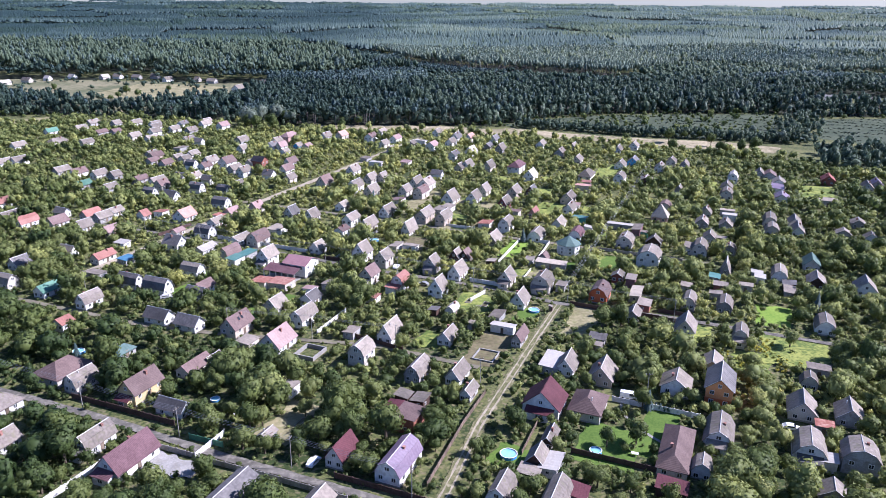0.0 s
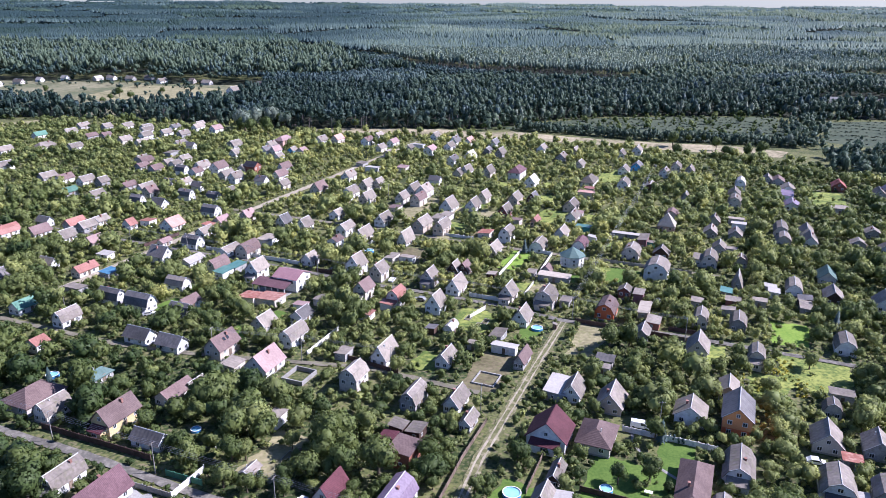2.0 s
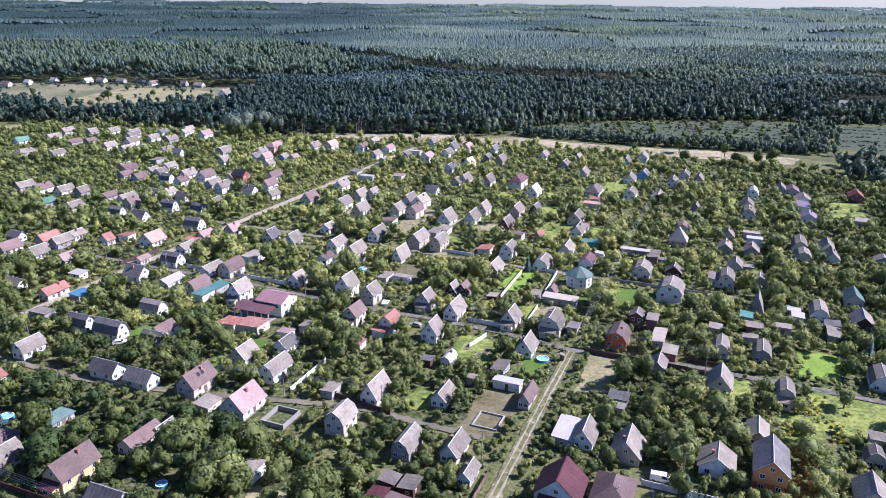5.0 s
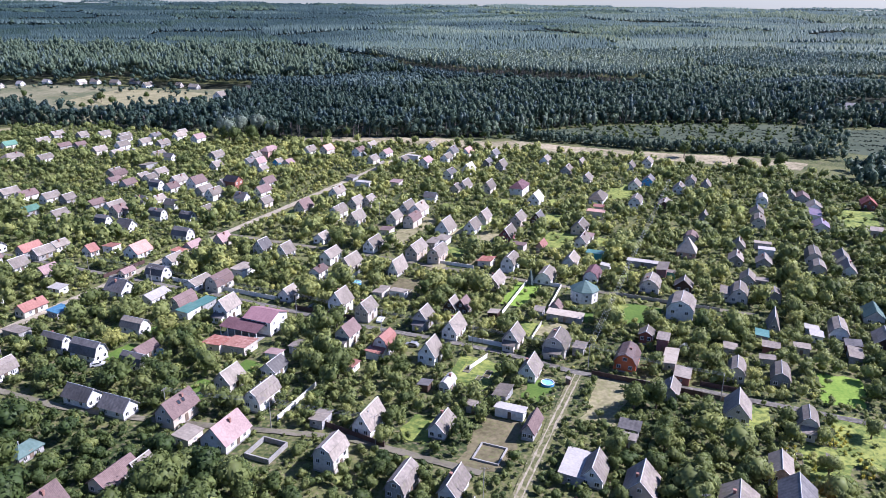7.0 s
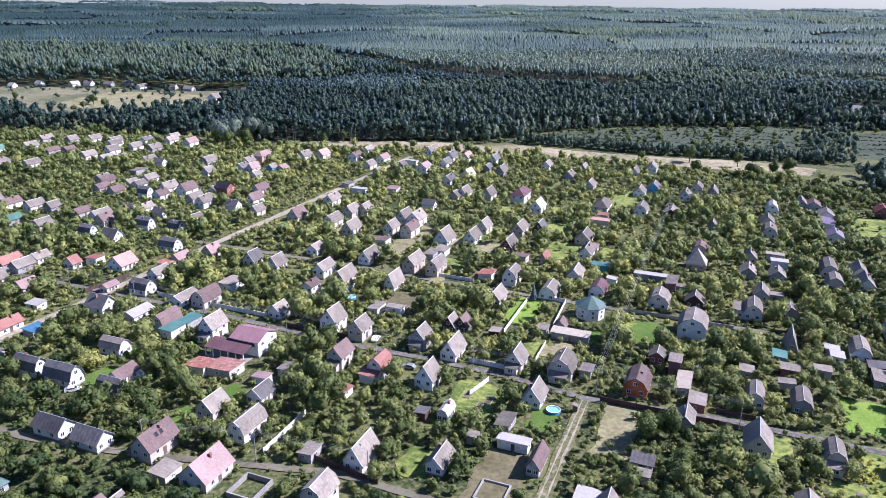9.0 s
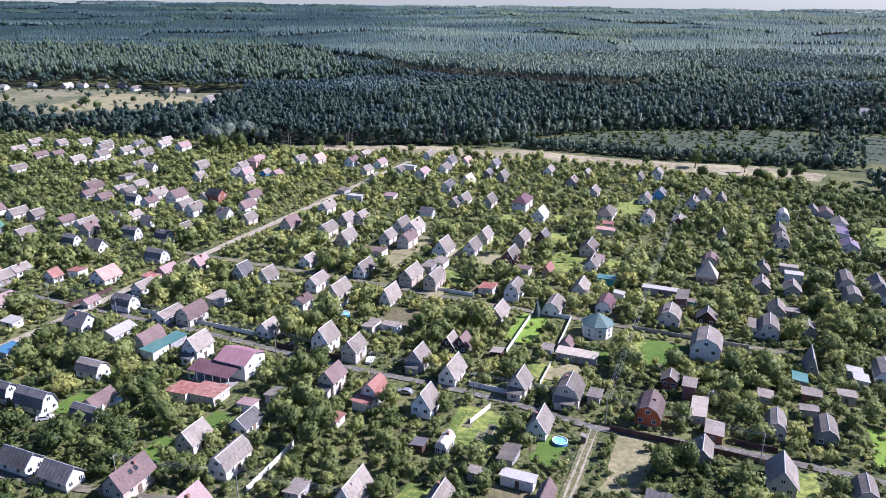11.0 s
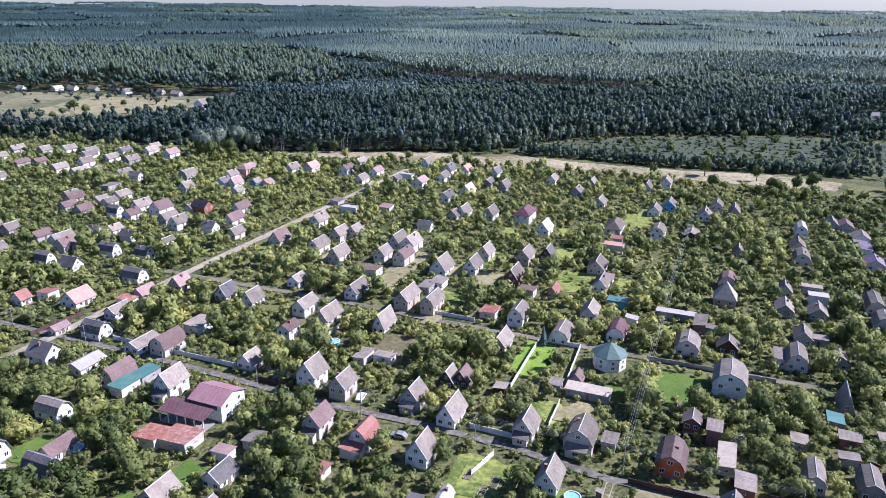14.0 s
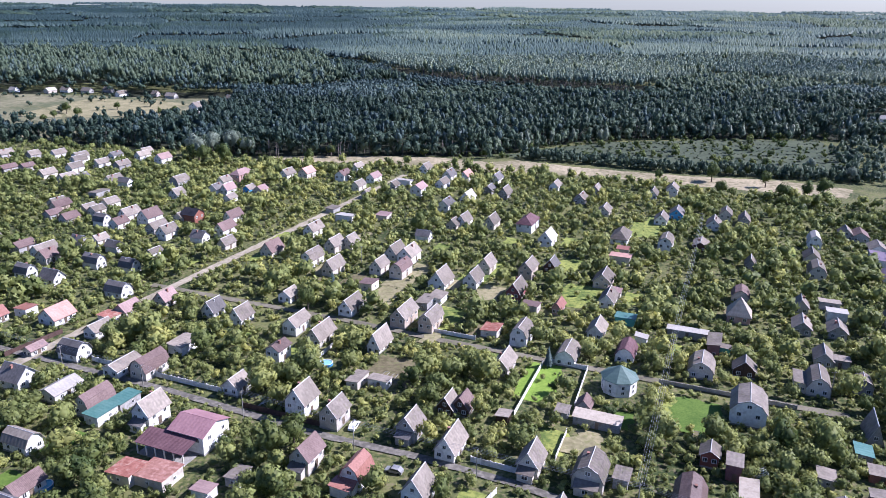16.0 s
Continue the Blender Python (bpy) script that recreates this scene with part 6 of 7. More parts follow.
# pale and dark trunks along the forest edge and the front of the tall stand
ex = rng.uniform(-430, 480, 300)
ey = np.interp(ex, EDGE_X, EDGE_Y) + rng.uniform(0, 14, ex.size)
qx = np.concatenate([ex, rng.uniform(-72, 217, 260)])
qy = np.concatenate([ey, np.interp(qx[300:], [-72, 40, 125, 217], [1141, 1036, 1001, 960]) + rng.uniform(0, 10, 260)])
keep = ~inside(qx, qy, EAST)
qx, qy = qx[keep], qy[keep]
post_v = np.array([(0.5 * math.cos(a), 0.5 * math.sin(a), z) for z in (0, 1) for a in (0, 2.09, 4.19)])
post_f = np.array([(0, 1, 4), (0, 4, 3), (1, 2, 5), (1, 5, 4), (2, 0, 3), (2, 3, 5)])
ph = np.where(qy > 840, 19.0, 10.0) * rng.uniform(0.8, 1.15, qx.size)
PALE = surface("pale_bark", (0.09, 0.075, 0.07), (0.22, 0.195, 0.18), 1.5, 0.9, 0.2, 0.2)
scatter("forest_trunks", [(post_v, post_f, unit(post_v * (1, 1, 0)), np.stack([qx, qy, 0 * qx], 1), np.stack([0 * qx + 0.36, 0 * qx + 0.36, ph], 1), 0 * qx, rng.random(qx.size))], PALE, "pale bare trunks along the forest edge", "tree trunks")

# full-crowned trees along the forest edge, leafy down to the ground
fx, fy = jitter_grid(-560, 560, 600, 760, 6.0)
off = fy - np.interp(fx, EDGE_X, EDGE_Y)
keep = (off > -12) & (off < 12) & ~inside(fx, fy, EAST) & ~inside(fx, fy, STUBBLE) & ~inside(fx, fy, CLEARING) & (rng.random(fx.size) < np.where(off < -4, 0.35, 0.9))
fx, fy, off = fx[keep], fy[keep], off[keep]
fr = rng.uniform(2.6, 5.4, fx.size) * np.where(off < -4, 0.7, 1.0)
fh = fr * rng.uniform(1.1, 1.75, fx.size)
scatter("edge_trees", [(*FOREST_LEAF[k], np.stack([fx[k::4], fy[k::4], fh[k::4] * 0.92], 1), np.stack([fr[k::4], fr[k::4], fh[k::4]], 1), rng.uniform(0, 6.28, fx[k::4].size), rng.uniform(0.15, 0.7, fx[k::4].size)) for k in range(4)],
        WOOD, "full round-crowned trees along the forest edge", "trees")

# ---- trees that stand out ----
rng2 = np.random.default_rng(9)
for k, (tx, ty, tr, tl) in enumerate([(-30.3, 240.3, 4.6, 1.15), (51.3, 224, 4.0, 1.1), (-35, 270.7, 4.3, 1.1), (52.5, 173.8, 3.0, 1.2), (-10.5, 445.7, 5.0, 1.1), (-46.7, 355.8, 3.6, 1.4)]):
    tree(tx, ty, tr, tl, k, "tall dense green tree above the roofs", tone=0.3)
for k, (tx, ty, tr, tone) in enumerate([(46.9, 157.2, 3.3, 0.18), (39.4, 156.1, 2.4, 0.12), (58.0, 226.1, 3.6, 0.30), (-35.7, 250.0, 4.0, 0.20), (-59.9, 159.8, 3.2, 0.50), (-49.8, 152.9, 3.0, 0.45), (-37.3, 168.0, 2.4, 0.60), (-98.6, 157.9, 3.0, 0.40), (-14.3, 206.4, 2.6, 0.72), (1.7, 178.6, 2.3, 0.80), (54.4, 205.5, 3.0, 0.66), (-20.9, 145.3, 2.4, 0.55), (90.2, 196.5, 2.8, 0.60), (106.0, 177.7, 2.6, 0.35), (30.7, 178.7, 2.6, 0.40), (-53.6, 192.5, 2.8, 0.20), (-81.5, 190.6, 2.2, 0.25), (6.7, 152.0, 2.2, 0.30), (108.7, 212.2, 2.8, 0.62)]):
    tree(tx, ty, tr, 1.15, k, "rounded leafy garden tree beside the houses", tone=tone)
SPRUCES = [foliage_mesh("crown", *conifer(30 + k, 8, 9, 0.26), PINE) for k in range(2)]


def spruce(x, y, high, k):
    e = new("spruce")
    e.location = (x, y, 0)
    tagged(e, "dark blue-green spruce standing in a garden", "conifer", "garden conifers")
    Shape().column(0, 0, 0, high * 0.3, 0.14, 0.1).done("trunk", BARK, e)
    share("crown", SPRUCES[k % 2], e, 0, 0, 0, 40 * k, high, high, high)


for k, (tx, ty, th) in enumerate([(-109.7, 193.7, 8), (128.3, 236.8, 9), (33.2, 315, 7), (-39.7, 368.7, 10), (53.7, 172.7, 7)]):
    spruce(tx, ty, th, k)


def copse(name, poly, step, r, h, label):
    x, y = jitter_grid(min(p[0] for p in poly), max(p[0] for p in poly), min(p[1] for p in poly), max(p[1] for p in poly), step)
    m = inside(x, y, poly)
    x, y = x[m], y[m]
    g = []
    for k, lib in enumerate(FOREST_LEAF):
        s = np.arange(x.size) % 4 == k
        rr, hh = r * rng2.uniform(0.6, 1.35, s.sum()), h * rng2.uniform(0.45, 1.25, s.sum())
        g.append((*lib, np.stack([x[s], y[s], hh * 0.5], 1), np.stack([rr, rr, hh * 0.52], 1), rng2.uniform(0, 6.28, s.sum()), rng2.uniform(0.25, 0.65, s.sum())))
    scatter(name, g, WOOD, label, "trees")


copse("copse", [(243, 474), (322, 457), (384, 552), (316, 536), (298, 556), (264, 525)], 6.6, 4.2, 11, "dark green copse beside the meadow")
copse("copse", [(259, 573), (271, 546), (326, 642), (343, 724), (293, 671)], 7.0, 3.4, 8, "green copse at the edge of the marsh")
HEDGE = [(56, 633.5), (56, 623), (95.7, 607.8), (150.5, 584.5), (213.5, 570.5), (262.5, 558.8), (266, 570.5), (214.7, 581), (151.7, 596.2), (98, 618.3)]
copse("hedgerow", HEDGE, 2.9, 2.8, 8.0, "dense dark green hedgerow along the field")
for k, (tx, ty, tr) in enumerate([(167, 561, 5), (196, 578, 3), (195, 548, 4), (192, 517, 4.5), (208, 523, 4), (218, 525, 5), (202, 501, 3.5), (159, 523, 4), (134, 560, 3), (184, 578, 3), (79, 560, 3), (-145, 597, 6), (-158, 596, 5.5), (-168, 604, 5), (-140, 625, 5), (-78, 623, 4), (-89, 600, 4), (30, 625, 3)]):
    tree(tx, ty, tr, 1.25, k, "dark green tree at the edge of the field")
# goldenrod flowering over the meadow plot
GOLD = leaf_material("goldenrod_flowers", [(0.16, 0.20, 0.04), (0.38, 0.36, 0.05), (0.52, 0.44, 0.05)], 0.4)
qx, qy = jitter_grid(85.5, 108.1, 196.1, 217.3, 1.5)
m = (np.sin(qx * 0.45 + 1.2 * np.sin(qy * 0.4)) + rng2.uniform(-0.8, 0.8, qx.size) > 0.35) & free_of(qx, qy, 0.6)
qx, qy = qx[m], qy[m]
qs = rng2.uniform(0.35, 0.95, qx.size)
scatter("goldenrod", [(*BUSH_FAR[k], np.stack([qx[k::5], qy[k::5], qs[k::5] * 0.6], 1), np.stack([qs[k::5], qs[k::5], qs[k::5] * 0.8], 1), rng2.uniform(0, 6.28, qx[k::5].size), rng2.random(qx[k::5].size)) for k in range(5)],
        GOLD, "yellow flowering goldenrod clumps on a meadow plot", "flowers")
# low bushes in the marsh and along the forest edge
mx, my = jitter_grid(-490, 490, 560, 750, 8.0)
edge = np.interp(mx, EDGE_X, EDGE_Y)
m = ((inside(mx, my, BOG) & (rng2.random(mx.size) < 0.75)) | ((my > edge - 16) & (my < edge + 4) & ~inside(mx, my, EAST) & ~inside(mx, my, STUBBLE) & (rng2.random(mx.size) < 0.8)))
mx, my = mx[m], my[m]
ms = rng2.gamma(3, 0.6, mx.size).clip(0.7, 4.5)
scatter("edge_bushes", [(*LOW[k], np.stack([mx[k::6], my[k::6], ms[k::6] * 0.7], 1), np.stack([ms[k::6]] * 3, 1), rng2.uniform(0, 6.28, mx[k::6].size), rng2.uniform(0.05, 0.45, mx[k::6].size)) for k in range(6)],
        LEAF, "pale green bushes along the forest edge and marsh", "shrubs")

# tussock strips across the marsh, and growth round the clearing
qx, qy = jitter_grid(30, 530, 545, 730, 3.2)
m = (inside(qx, qy, BOG) | inside(qx, qy, EAST)) & (np.sin(qx * 0.10 + qy * 0.33 + 2 * np.sin(qx * 0.05)) + rng2.uniform(-1, 1, qx.size) > 0.55)
qx, qy = qx[m], qy[m]
qs = rng2.uniform(0.5, 1.5, qx.size)
scatter("marsh_tussocks", [(*BUSH_FAR[k], np.stack([qx[k::5], qy[k::5], qs[k::5] * 0.2], 1), np.stack([qs[k::5] * 1.5, qs[k::5] * 1.2, qs[k::5] * 0.6], 1), rng2.uniform(0, 6.28, qx[k::5].size), rng2.random(qx[k::5].size)) for k in range(5)],
        SEDGE, "grey-green sedge tussocks in the marsh", "tussocks")
sheet("bare_plot", [(-382, 915), (-312, 910), (-262, 882), (-282, 804), (-337, 782), (-397, 795)], 0.09, DRY, "tan ripe plot in the clearing", "field")
v, f = ribbon([(-470, 838), (-400, 850), (-352, 800), (-330, 760), (-318, 700)], 4.0, 0.13, 0.4, 4)
tagged(mesh_object("clearing_track", v, f, TRACK), "worn grass track across the clearing", "road", kind="structure")
for k, (tx, ty) in enumerate([(-349, 758), (-347, 773), (-442, 827), (-331, 783), (-265, 805), (-318, 837), (-251, 806), (-353, 807)]):
    tree(tx, ty, 3.0 + 0.5 * (k % 4), 1.2, k, "dark green tree standing alone in the clearing")
cx, cy = jitter_grid(-560, -200, 735, 1000, 9.0)
m = (FAR_VILLAGE(cx, cy) & (rng2.random(cx.size) < 0.6)) | (inside(cx, cy, CLEARING) & (rng2.random(cx.size) < 0.16) & (np.sin(cx * 0.05) * np.sin(cy * 0.07) > 0.1))
m &= (room(cx, cy + 5) > 3.0) & (room(cx, cy + 14) > 3.0)
cx, cy = cx[m], cy[m]
cs = rng2.gamma(3, 0.85, cx.size).clip(0.8, 5)
scatter("clearing_bushes", [(*LOW[k], np.stack([cx[k::6], cy[k::6], cs[k::6] * 0.8], 1), np.stack([cs[k::6]] * 3, 1), rng2.uniform(0, 6.28, cx[k::6].size), rng2.uniform(0.1, 0.5, cx[k::6].size)) for k in range(6)],
        WOOD, "dark green bushes round the far houses and clearing", "shrubs")
# pale willows and birches before the dark wood
PALE_LEAF = leaf_material("silvery_willow_leaves", [(0.20, 0.24, 0.18), (0.27, 0.31, 0.235)], 0.3)
PALE_CROWNS = [foliage_mesh("crown", *FULL[k], PALE_LEAF, 0.2 * k) for k in range(6)]
for k, (tx, ty, tr, tl) in enumerate([(-165.5, 607.9, 5, 1.3), (-160.4, 622.3, 4.5, 1.4), (-147.9, 630.3, 5, 1.2), (-136.2, 623.7, 4, 1.3), (-174.8, 623.8, 4, 1.3), (22.4, 698.1, 3, 2.2), (36.0, 705.1, 2.6, 2.4), (84.6, 684.7, 2.6, 2.2), (89.3, 690.8, 2.4, 2.4), (122.6, 687.2, 2.4, 2.2), (127.0, 687.4, 2.6, 2), (56.3, 691.5, 2.4, 2), (254.0, 563.1, 3, 1.6), (242.7, 592.0, 3, 1.4)]):
    tree(tx, ty, tr * (1.4 if tx < -100 else 1.15), tl, k, "silvery pale-leaved tree before the dark wood", PALE_CROWNS)

# slim pale birches along the front of the dark wood
bx, by = jitter_grid(-70, 330, 640, 735, 7.0)
off = by - np.interp(bx, EDGE_X, EDGE_Y)
m = (off > -7) & (off < 9) & ~inside(bx, by, STUBBLE) & ~inside(bx, by, EAST) & (rng2.random(bx.size) < 0.5)
bx, by = bx[m], by[m]
bh = rng2.uniform(4.0, 8.0, bx.size)
scatter("birch_edge", [(*FOREST_LEAF[k], np.stack([bx[k::4], by[k::4], bh[k::4] * 1.05], 1), np.stack([bh[k::4] * 0.42, bh[k::4] * 0.42, bh[k::4]], 1), rng2.uniform(0, 6.28, bx[k::4].size), rng2.random(bx[k::4].size)) for k in range(4)],
        PALE_LEAF, "slim pale green birches before the dark wood", "trees")


# ---- fences ----
def fence(points, high, material, label, panel=2.5, post=0.09):
    e = new("fence")
    e.location = (points[0][0], points[0][1], 0)
    tagged(e, label, "fence")
    ox, oy = points[0]
    ps = Shape().box(0.02, panel - 0.02, -0.04, 0.04, 0.05, high - 0.05).box(0, panel, -0.06, 0.06, high - 0.12, high)
    pm = plain_mesh("panel", ps, material)
    qm = plain_mesh("post", Shape().box(-post, post, -post, post, 0, high + 0.15).box(-post * 1.2, post * 1.2, -post * 1.2, post * 1.2, high + 0.15, high + 0.2), material)
    for (x0, y0), (x1, y1) in zip(points, points[1:]):
        d = math.hypot(x1 - x0, y1 - y0)
        n, a = max(1, round(d / panel)), math.atan2(y1 - y0, x1 - x0)
        for i in range(n + 1):
            u = d * i / n
            lx, ly = x0 - ox + u * math.cos(a), y0 - oy + u * math.sin(a)
            share("post", qm, e, lx, ly, 0, math.degrees(a))
            if i < n:
                share("panel", pm, e, lx, ly, 0, math.degrees(a), d / n / panel)


for course, high, material, label in FENCES:
    fence(course, high, material, label)


# ---- power poles and wires ----
def utility_pole(x, y, high=8.5, turn=0):
    e = new("utility_pole")
    e.location, e.rotation_euler = (x, y, 0), (0, 0, radians(turn))
    tagged(e, "slim grey concrete utility pole beside a lane", "utility pole", "utility poles")
    Shape().column(0, 0, 0, high, 0.13, 0.08).done("pole", CONCRETE, e)
    Shape().box(-0.9, 0.9, -0.05, 0.05, high - 0.5, high - 0.4).done("crossarm", TIMBER, e, "dark crossarm")
    for u in (-0.8, -0.3, 0.3, 0.8):
        Shape().column(u, 0, high - 0.4, high - 0.2, 0.05, 0.04).done("insulator", FRAME, e, "white insulator")


def wires(points, high=8.3, offsets=(-0.8, -0.3, 0.3, 0.8), r=0.02):
    e = new("power_line")
    e.location = (points[0][0], points[0][1], 0)
    tagged(e, "thin sagging overhead power line wires between poles", "power line")
    for o in offsets:
        s = Shape()
        for (x0, y0), (x1, y1) in zip(points, points[1:]):
            d = math.hypot(x1 - x0, y1 - y0)
            nx, ny = (y1 - y0) / d * o, -(x1 - x0) / d * o
            n = 8
            for i in range(n + 1):
                u = i / n
                z = high - 4 * 0.55 * u * (1 - u)
                cx, cy = x0 + (x1 - x0) * u + nx - points[0][0], y0 + (y1 - y0) * u + ny - points[0][1]
                k = len(s.v)
                s.v += [(cx + ny / abs(o) * 0 + nx / abs(o) * r, cy + ny / abs(o) * r, z), (cx, cy, z + r), (cx - nx / abs(o) * r, cy - ny / abs(o) * r, z), (cx, cy, z - r)]
                if k:
                    s.f += [(k - 4 + j, k - 4 + (j + 1) % 4, k + (j + 1) % 4, k + j) for j in range(4)]
        s.done("wire", WIRE, e)


street_a = [(-127.8, 182.6), (-97.1, 170), (-67, 157.7), (-36.4, 145.8), (-7.6, 134.6)]
street_b = [(-140, 320.8), (-110.5, 308.6), (-82.2, 297), (-51, 284), (-20.4, 270.4), (9.2, 258.9), (43.2, 246.8), (77, 230.4)]
line_n = [(43.2, 246.8), (57.2, 282.3), (71.2, 317.9), (85.2, 353.5), (99.2, 388.5), (113.2, 424.1), (127.2, 459.7)]
street_c = [(-135.2, 252.1), (-72.3, 218.8), (-43.9, 214.2), (-16.4, 207)]
for path, turn in ((street_a, 68), (street_b, 68), (line_n, -22), (street_c[1:], 68)):
    for qx, qy in path:
        if path is line_n and (qx, qy) == street_b[6]:
            continue
        utility_pole(qx, qy, 8.5, turn)
    wires(path)
utility_pole(-135.2, 252.1), utility_pole(-32.7, 402.5), utility_pole(110.4, 298.3), utility_pole(9.3, 186.7), utility_pole(54.8, 178.5)


# ---- pools, cars, foundations ----
def pool(x, y, r, high=0.8, label="round blue above-ground garden pool"):
    e = new("pool")
    e.location = (x, y, 0)
    tagged(e, label, "pool")
    n, s = 28, Shape()
    for z, q in ((0, r), (high, r), (high, r - 0.12), (0.1, r - 0.12)):
        s.v += [(q * math.cos(2 * math.pi * i / n), q * math.sin(2 * math.pi * i / n), z) for i in range(n)]
    s.f += [(k * n + i, k * n + (i + 1) % n, (k + 1) * n + (i + 1) % n, (k + 1) * n + i) for k in range(3) for i in range(n)]
    s.done("liner", POOL, e)
    Shape().column(0, 0, high - 0.25, high - 0.14, r - 0.13, r - 0.13, n).done("water", WATER, e, "clear pale blue water")
    rim = Shape()
    rim.v += [(q * math.cos(2 * math.pi * i / n), q * math.sin(2 * math.pi * i / n), z) for q, z in ((r + 0.05, high), (r + 0.05, high + 0.06), (r - 0.15, high + 0.06), (r - 0.15, high)) for i in range(n)]
    rim.f += [(k * n + i, k * n + (i + 1) % n, ((k + 1) % 4) * n + (i + 1) % n, ((k + 1) % 4) * n + i) for k in range(4) for i in range(n)]
    rim.done("rim", FRAME, e, "white pool rim")


pool(14.9, 151.7, 2.1), pool(30.1, 238.2, 1.9), pool(-88.2, 254.6, 1.9), pool(-113.8, 202.3, 1.8), pool(-63.4, 175.5, 1.3, 0.6), pool(-34, 314.8, 2.0), pool(36.2, 153.4, 1.5, 0.9)


def car(x, y, turn, long=4.4, high=1.5, paint=None, label="white parked car beside a house", van=False):
    e = new("van" if van else "car")
    e.location, e.rotation_euler = (x, y, 0), (0, 0, radians(turn))
    tagged(e, label, "van" if van else "car")
    h, w = long / 2, 0.86
    if van:
        side = [(-h, 0.35), (h, 0.35), (h, 0.95), (h - 0.75, 1.15), (h - 1.35, high), (-h + 0.1, high), (-h, 1.2)]
        win = [(h - 0.85, 1.12), (h - 1.4, high - 0.12), (h - 2.3, high - 0.12), (h - 2.3, 1.12)]
    else:
        side = [(-h, 0.3), (h, 0.3), (h, 0.72), (h - 1.05, 0.92), (h - 1.7, high), (-h + 0.9, high), (-h + 0.25, 0.98), (-h, 0.9)]
        win = [(h - 1.2, 0.94), (h - 1.75, high - 0.1), (-h + 1.0, high - 0.1), (-h + 0.5, 0.98)]
    Shape().prism(side, -w, w).done("body", paint or PAINT_WHITE, e)
    win = win if sum(win[i][0] * win[(i + 1) % 4][1] - win[(i + 1) % 4][0] * win[i][1] for i in range(4)) > 0 else win[::-1]
    Shape().prism(win, -w - 0.01, w + 0.01).done("side_window", glass, e, "dark side windows")
    a, b = (h - 0.78, 1.16), (h - 1.33, high - 0.06)
    if not van:
        a, b = (h - 1.08, 0.95), (h - 1.66, high - 0.05)
    s = Shape()
    slab(s, (b[0] + 0.02, b[1]), (a[0] + 0.02, a[1]), -w + 0.12, w - 0.12, 0.02)
    s.done("windscreen", glass, e, "dark windscreen")
    for qx in (-h + 0.8, h - 0.8):
        for qy in (-w + 0.08, w - 0.08):
            k = Shape()
            n = 12
            k.v += [(qx + 0.32 * math.cos(2 * math.pi * i / n), qy + d, 0.32 + 0.32 * math.sin(2 * math.pi * i / n)) for d in (-0.1, 0.1) for i in range(n)]
            k.f += [tuple(range(n)), tuple(range(2 * n - 1, n - 1, -1))] + [((i + 1) % n, i, n + i, n + (i + 1) % n) for i in range(n)]
            k.done("wheel", TYRE, e)


car(50.2, 179.6, -18, 4.9, 2.0, label="white van parked beside a fence", van=True)
car(-21.5, 280.5, 75, 4.3, 1.45)
car(-9.9, 261.8, 160, 4.3, 1.5, paint=surface("grey_car_paint", (0.2, 0.2, 0.22), (0.3, 0.3, 0.28), 2, 0.3, 0.5, 0.02), label="grey car on the village street")
car(-102.9, 246.2, 20, 4.2, 1.45)
car(-31.5, 147.5, 68, 4.2, 1.45)
car(88.7, 165.1, -15, 4.3, 1.45)


def foundation(x, y, L, W, high, material, label):
    e = new("foundation")
    e.location, e.rotation_euler = (x, y, 0), (0, 0, radians(-22))
    tagged(e, label, "foundation")
    a, b, t = W / 2, L / 2, 0.35
    for box in ((-a, a, -b, -b + t), (-a, a, b - t, b), (-a, -a + t, -b + t, b - t), (a - t, a, -b + t, b - t)):
        Shape().box(*box, 0, high).done("wall", material, e)


foundation(11.7, 203.7, 7.5, 6.8, 0.5, CONCRETE, "low pale concrete foundation on bare ground")
foundation(-42.6, 203.6, 8, 7, 1.3, CONCRETE, "unfinished roofless grey block walls")


def octagon_house(x, y):
    e = new("house")
    e.location, e.rotation_euler = (x, y, 0), (0, 0, radians(-22))
    tagged(e, "white octagonal house with teal pyramid roof", "house", "village houses")
    r, hw, hr = 5.0, 4.6, 7.8
    Shape().column(0, 0, 0, hw, r, r, 8).done("wall", WALL["white"], e)
    s = Shape()
    q = r + 0.5
    s.v += [(q * math.cos(math.pi * i / 4), q * math.sin(math.pi * i / 4), hw - 0.15) for i in range(8)] + [(0, 0, hr)]
    s.v += [(q * math.cos(math.pi * i / 4), q * math.sin(math.pi * i / 4), hw - 0.3) for i in range(8)]
    s.f += [(i, (i + 1) % 8, 8) for i in range(8)] + [(9 + i, 9 + (i + 1) % 8, (i + 1) % 8, i) for i in range(8)] + [tuple(range(16, 8, -1))]
    s.done("roof", ROOF["greyteal"], e)
    for i in range(8):
        a = math.pi * (i + 0.5) / 4
        d = r * math.cos(math.pi / 8) + 0.02
        for z in (1.3, 2.9):
            window(e, d * math.cos(a), d * math.sin(a), z, math.degrees(a) + 90, 0.9, 0.9)


octagon_house(51.6, 301.9)


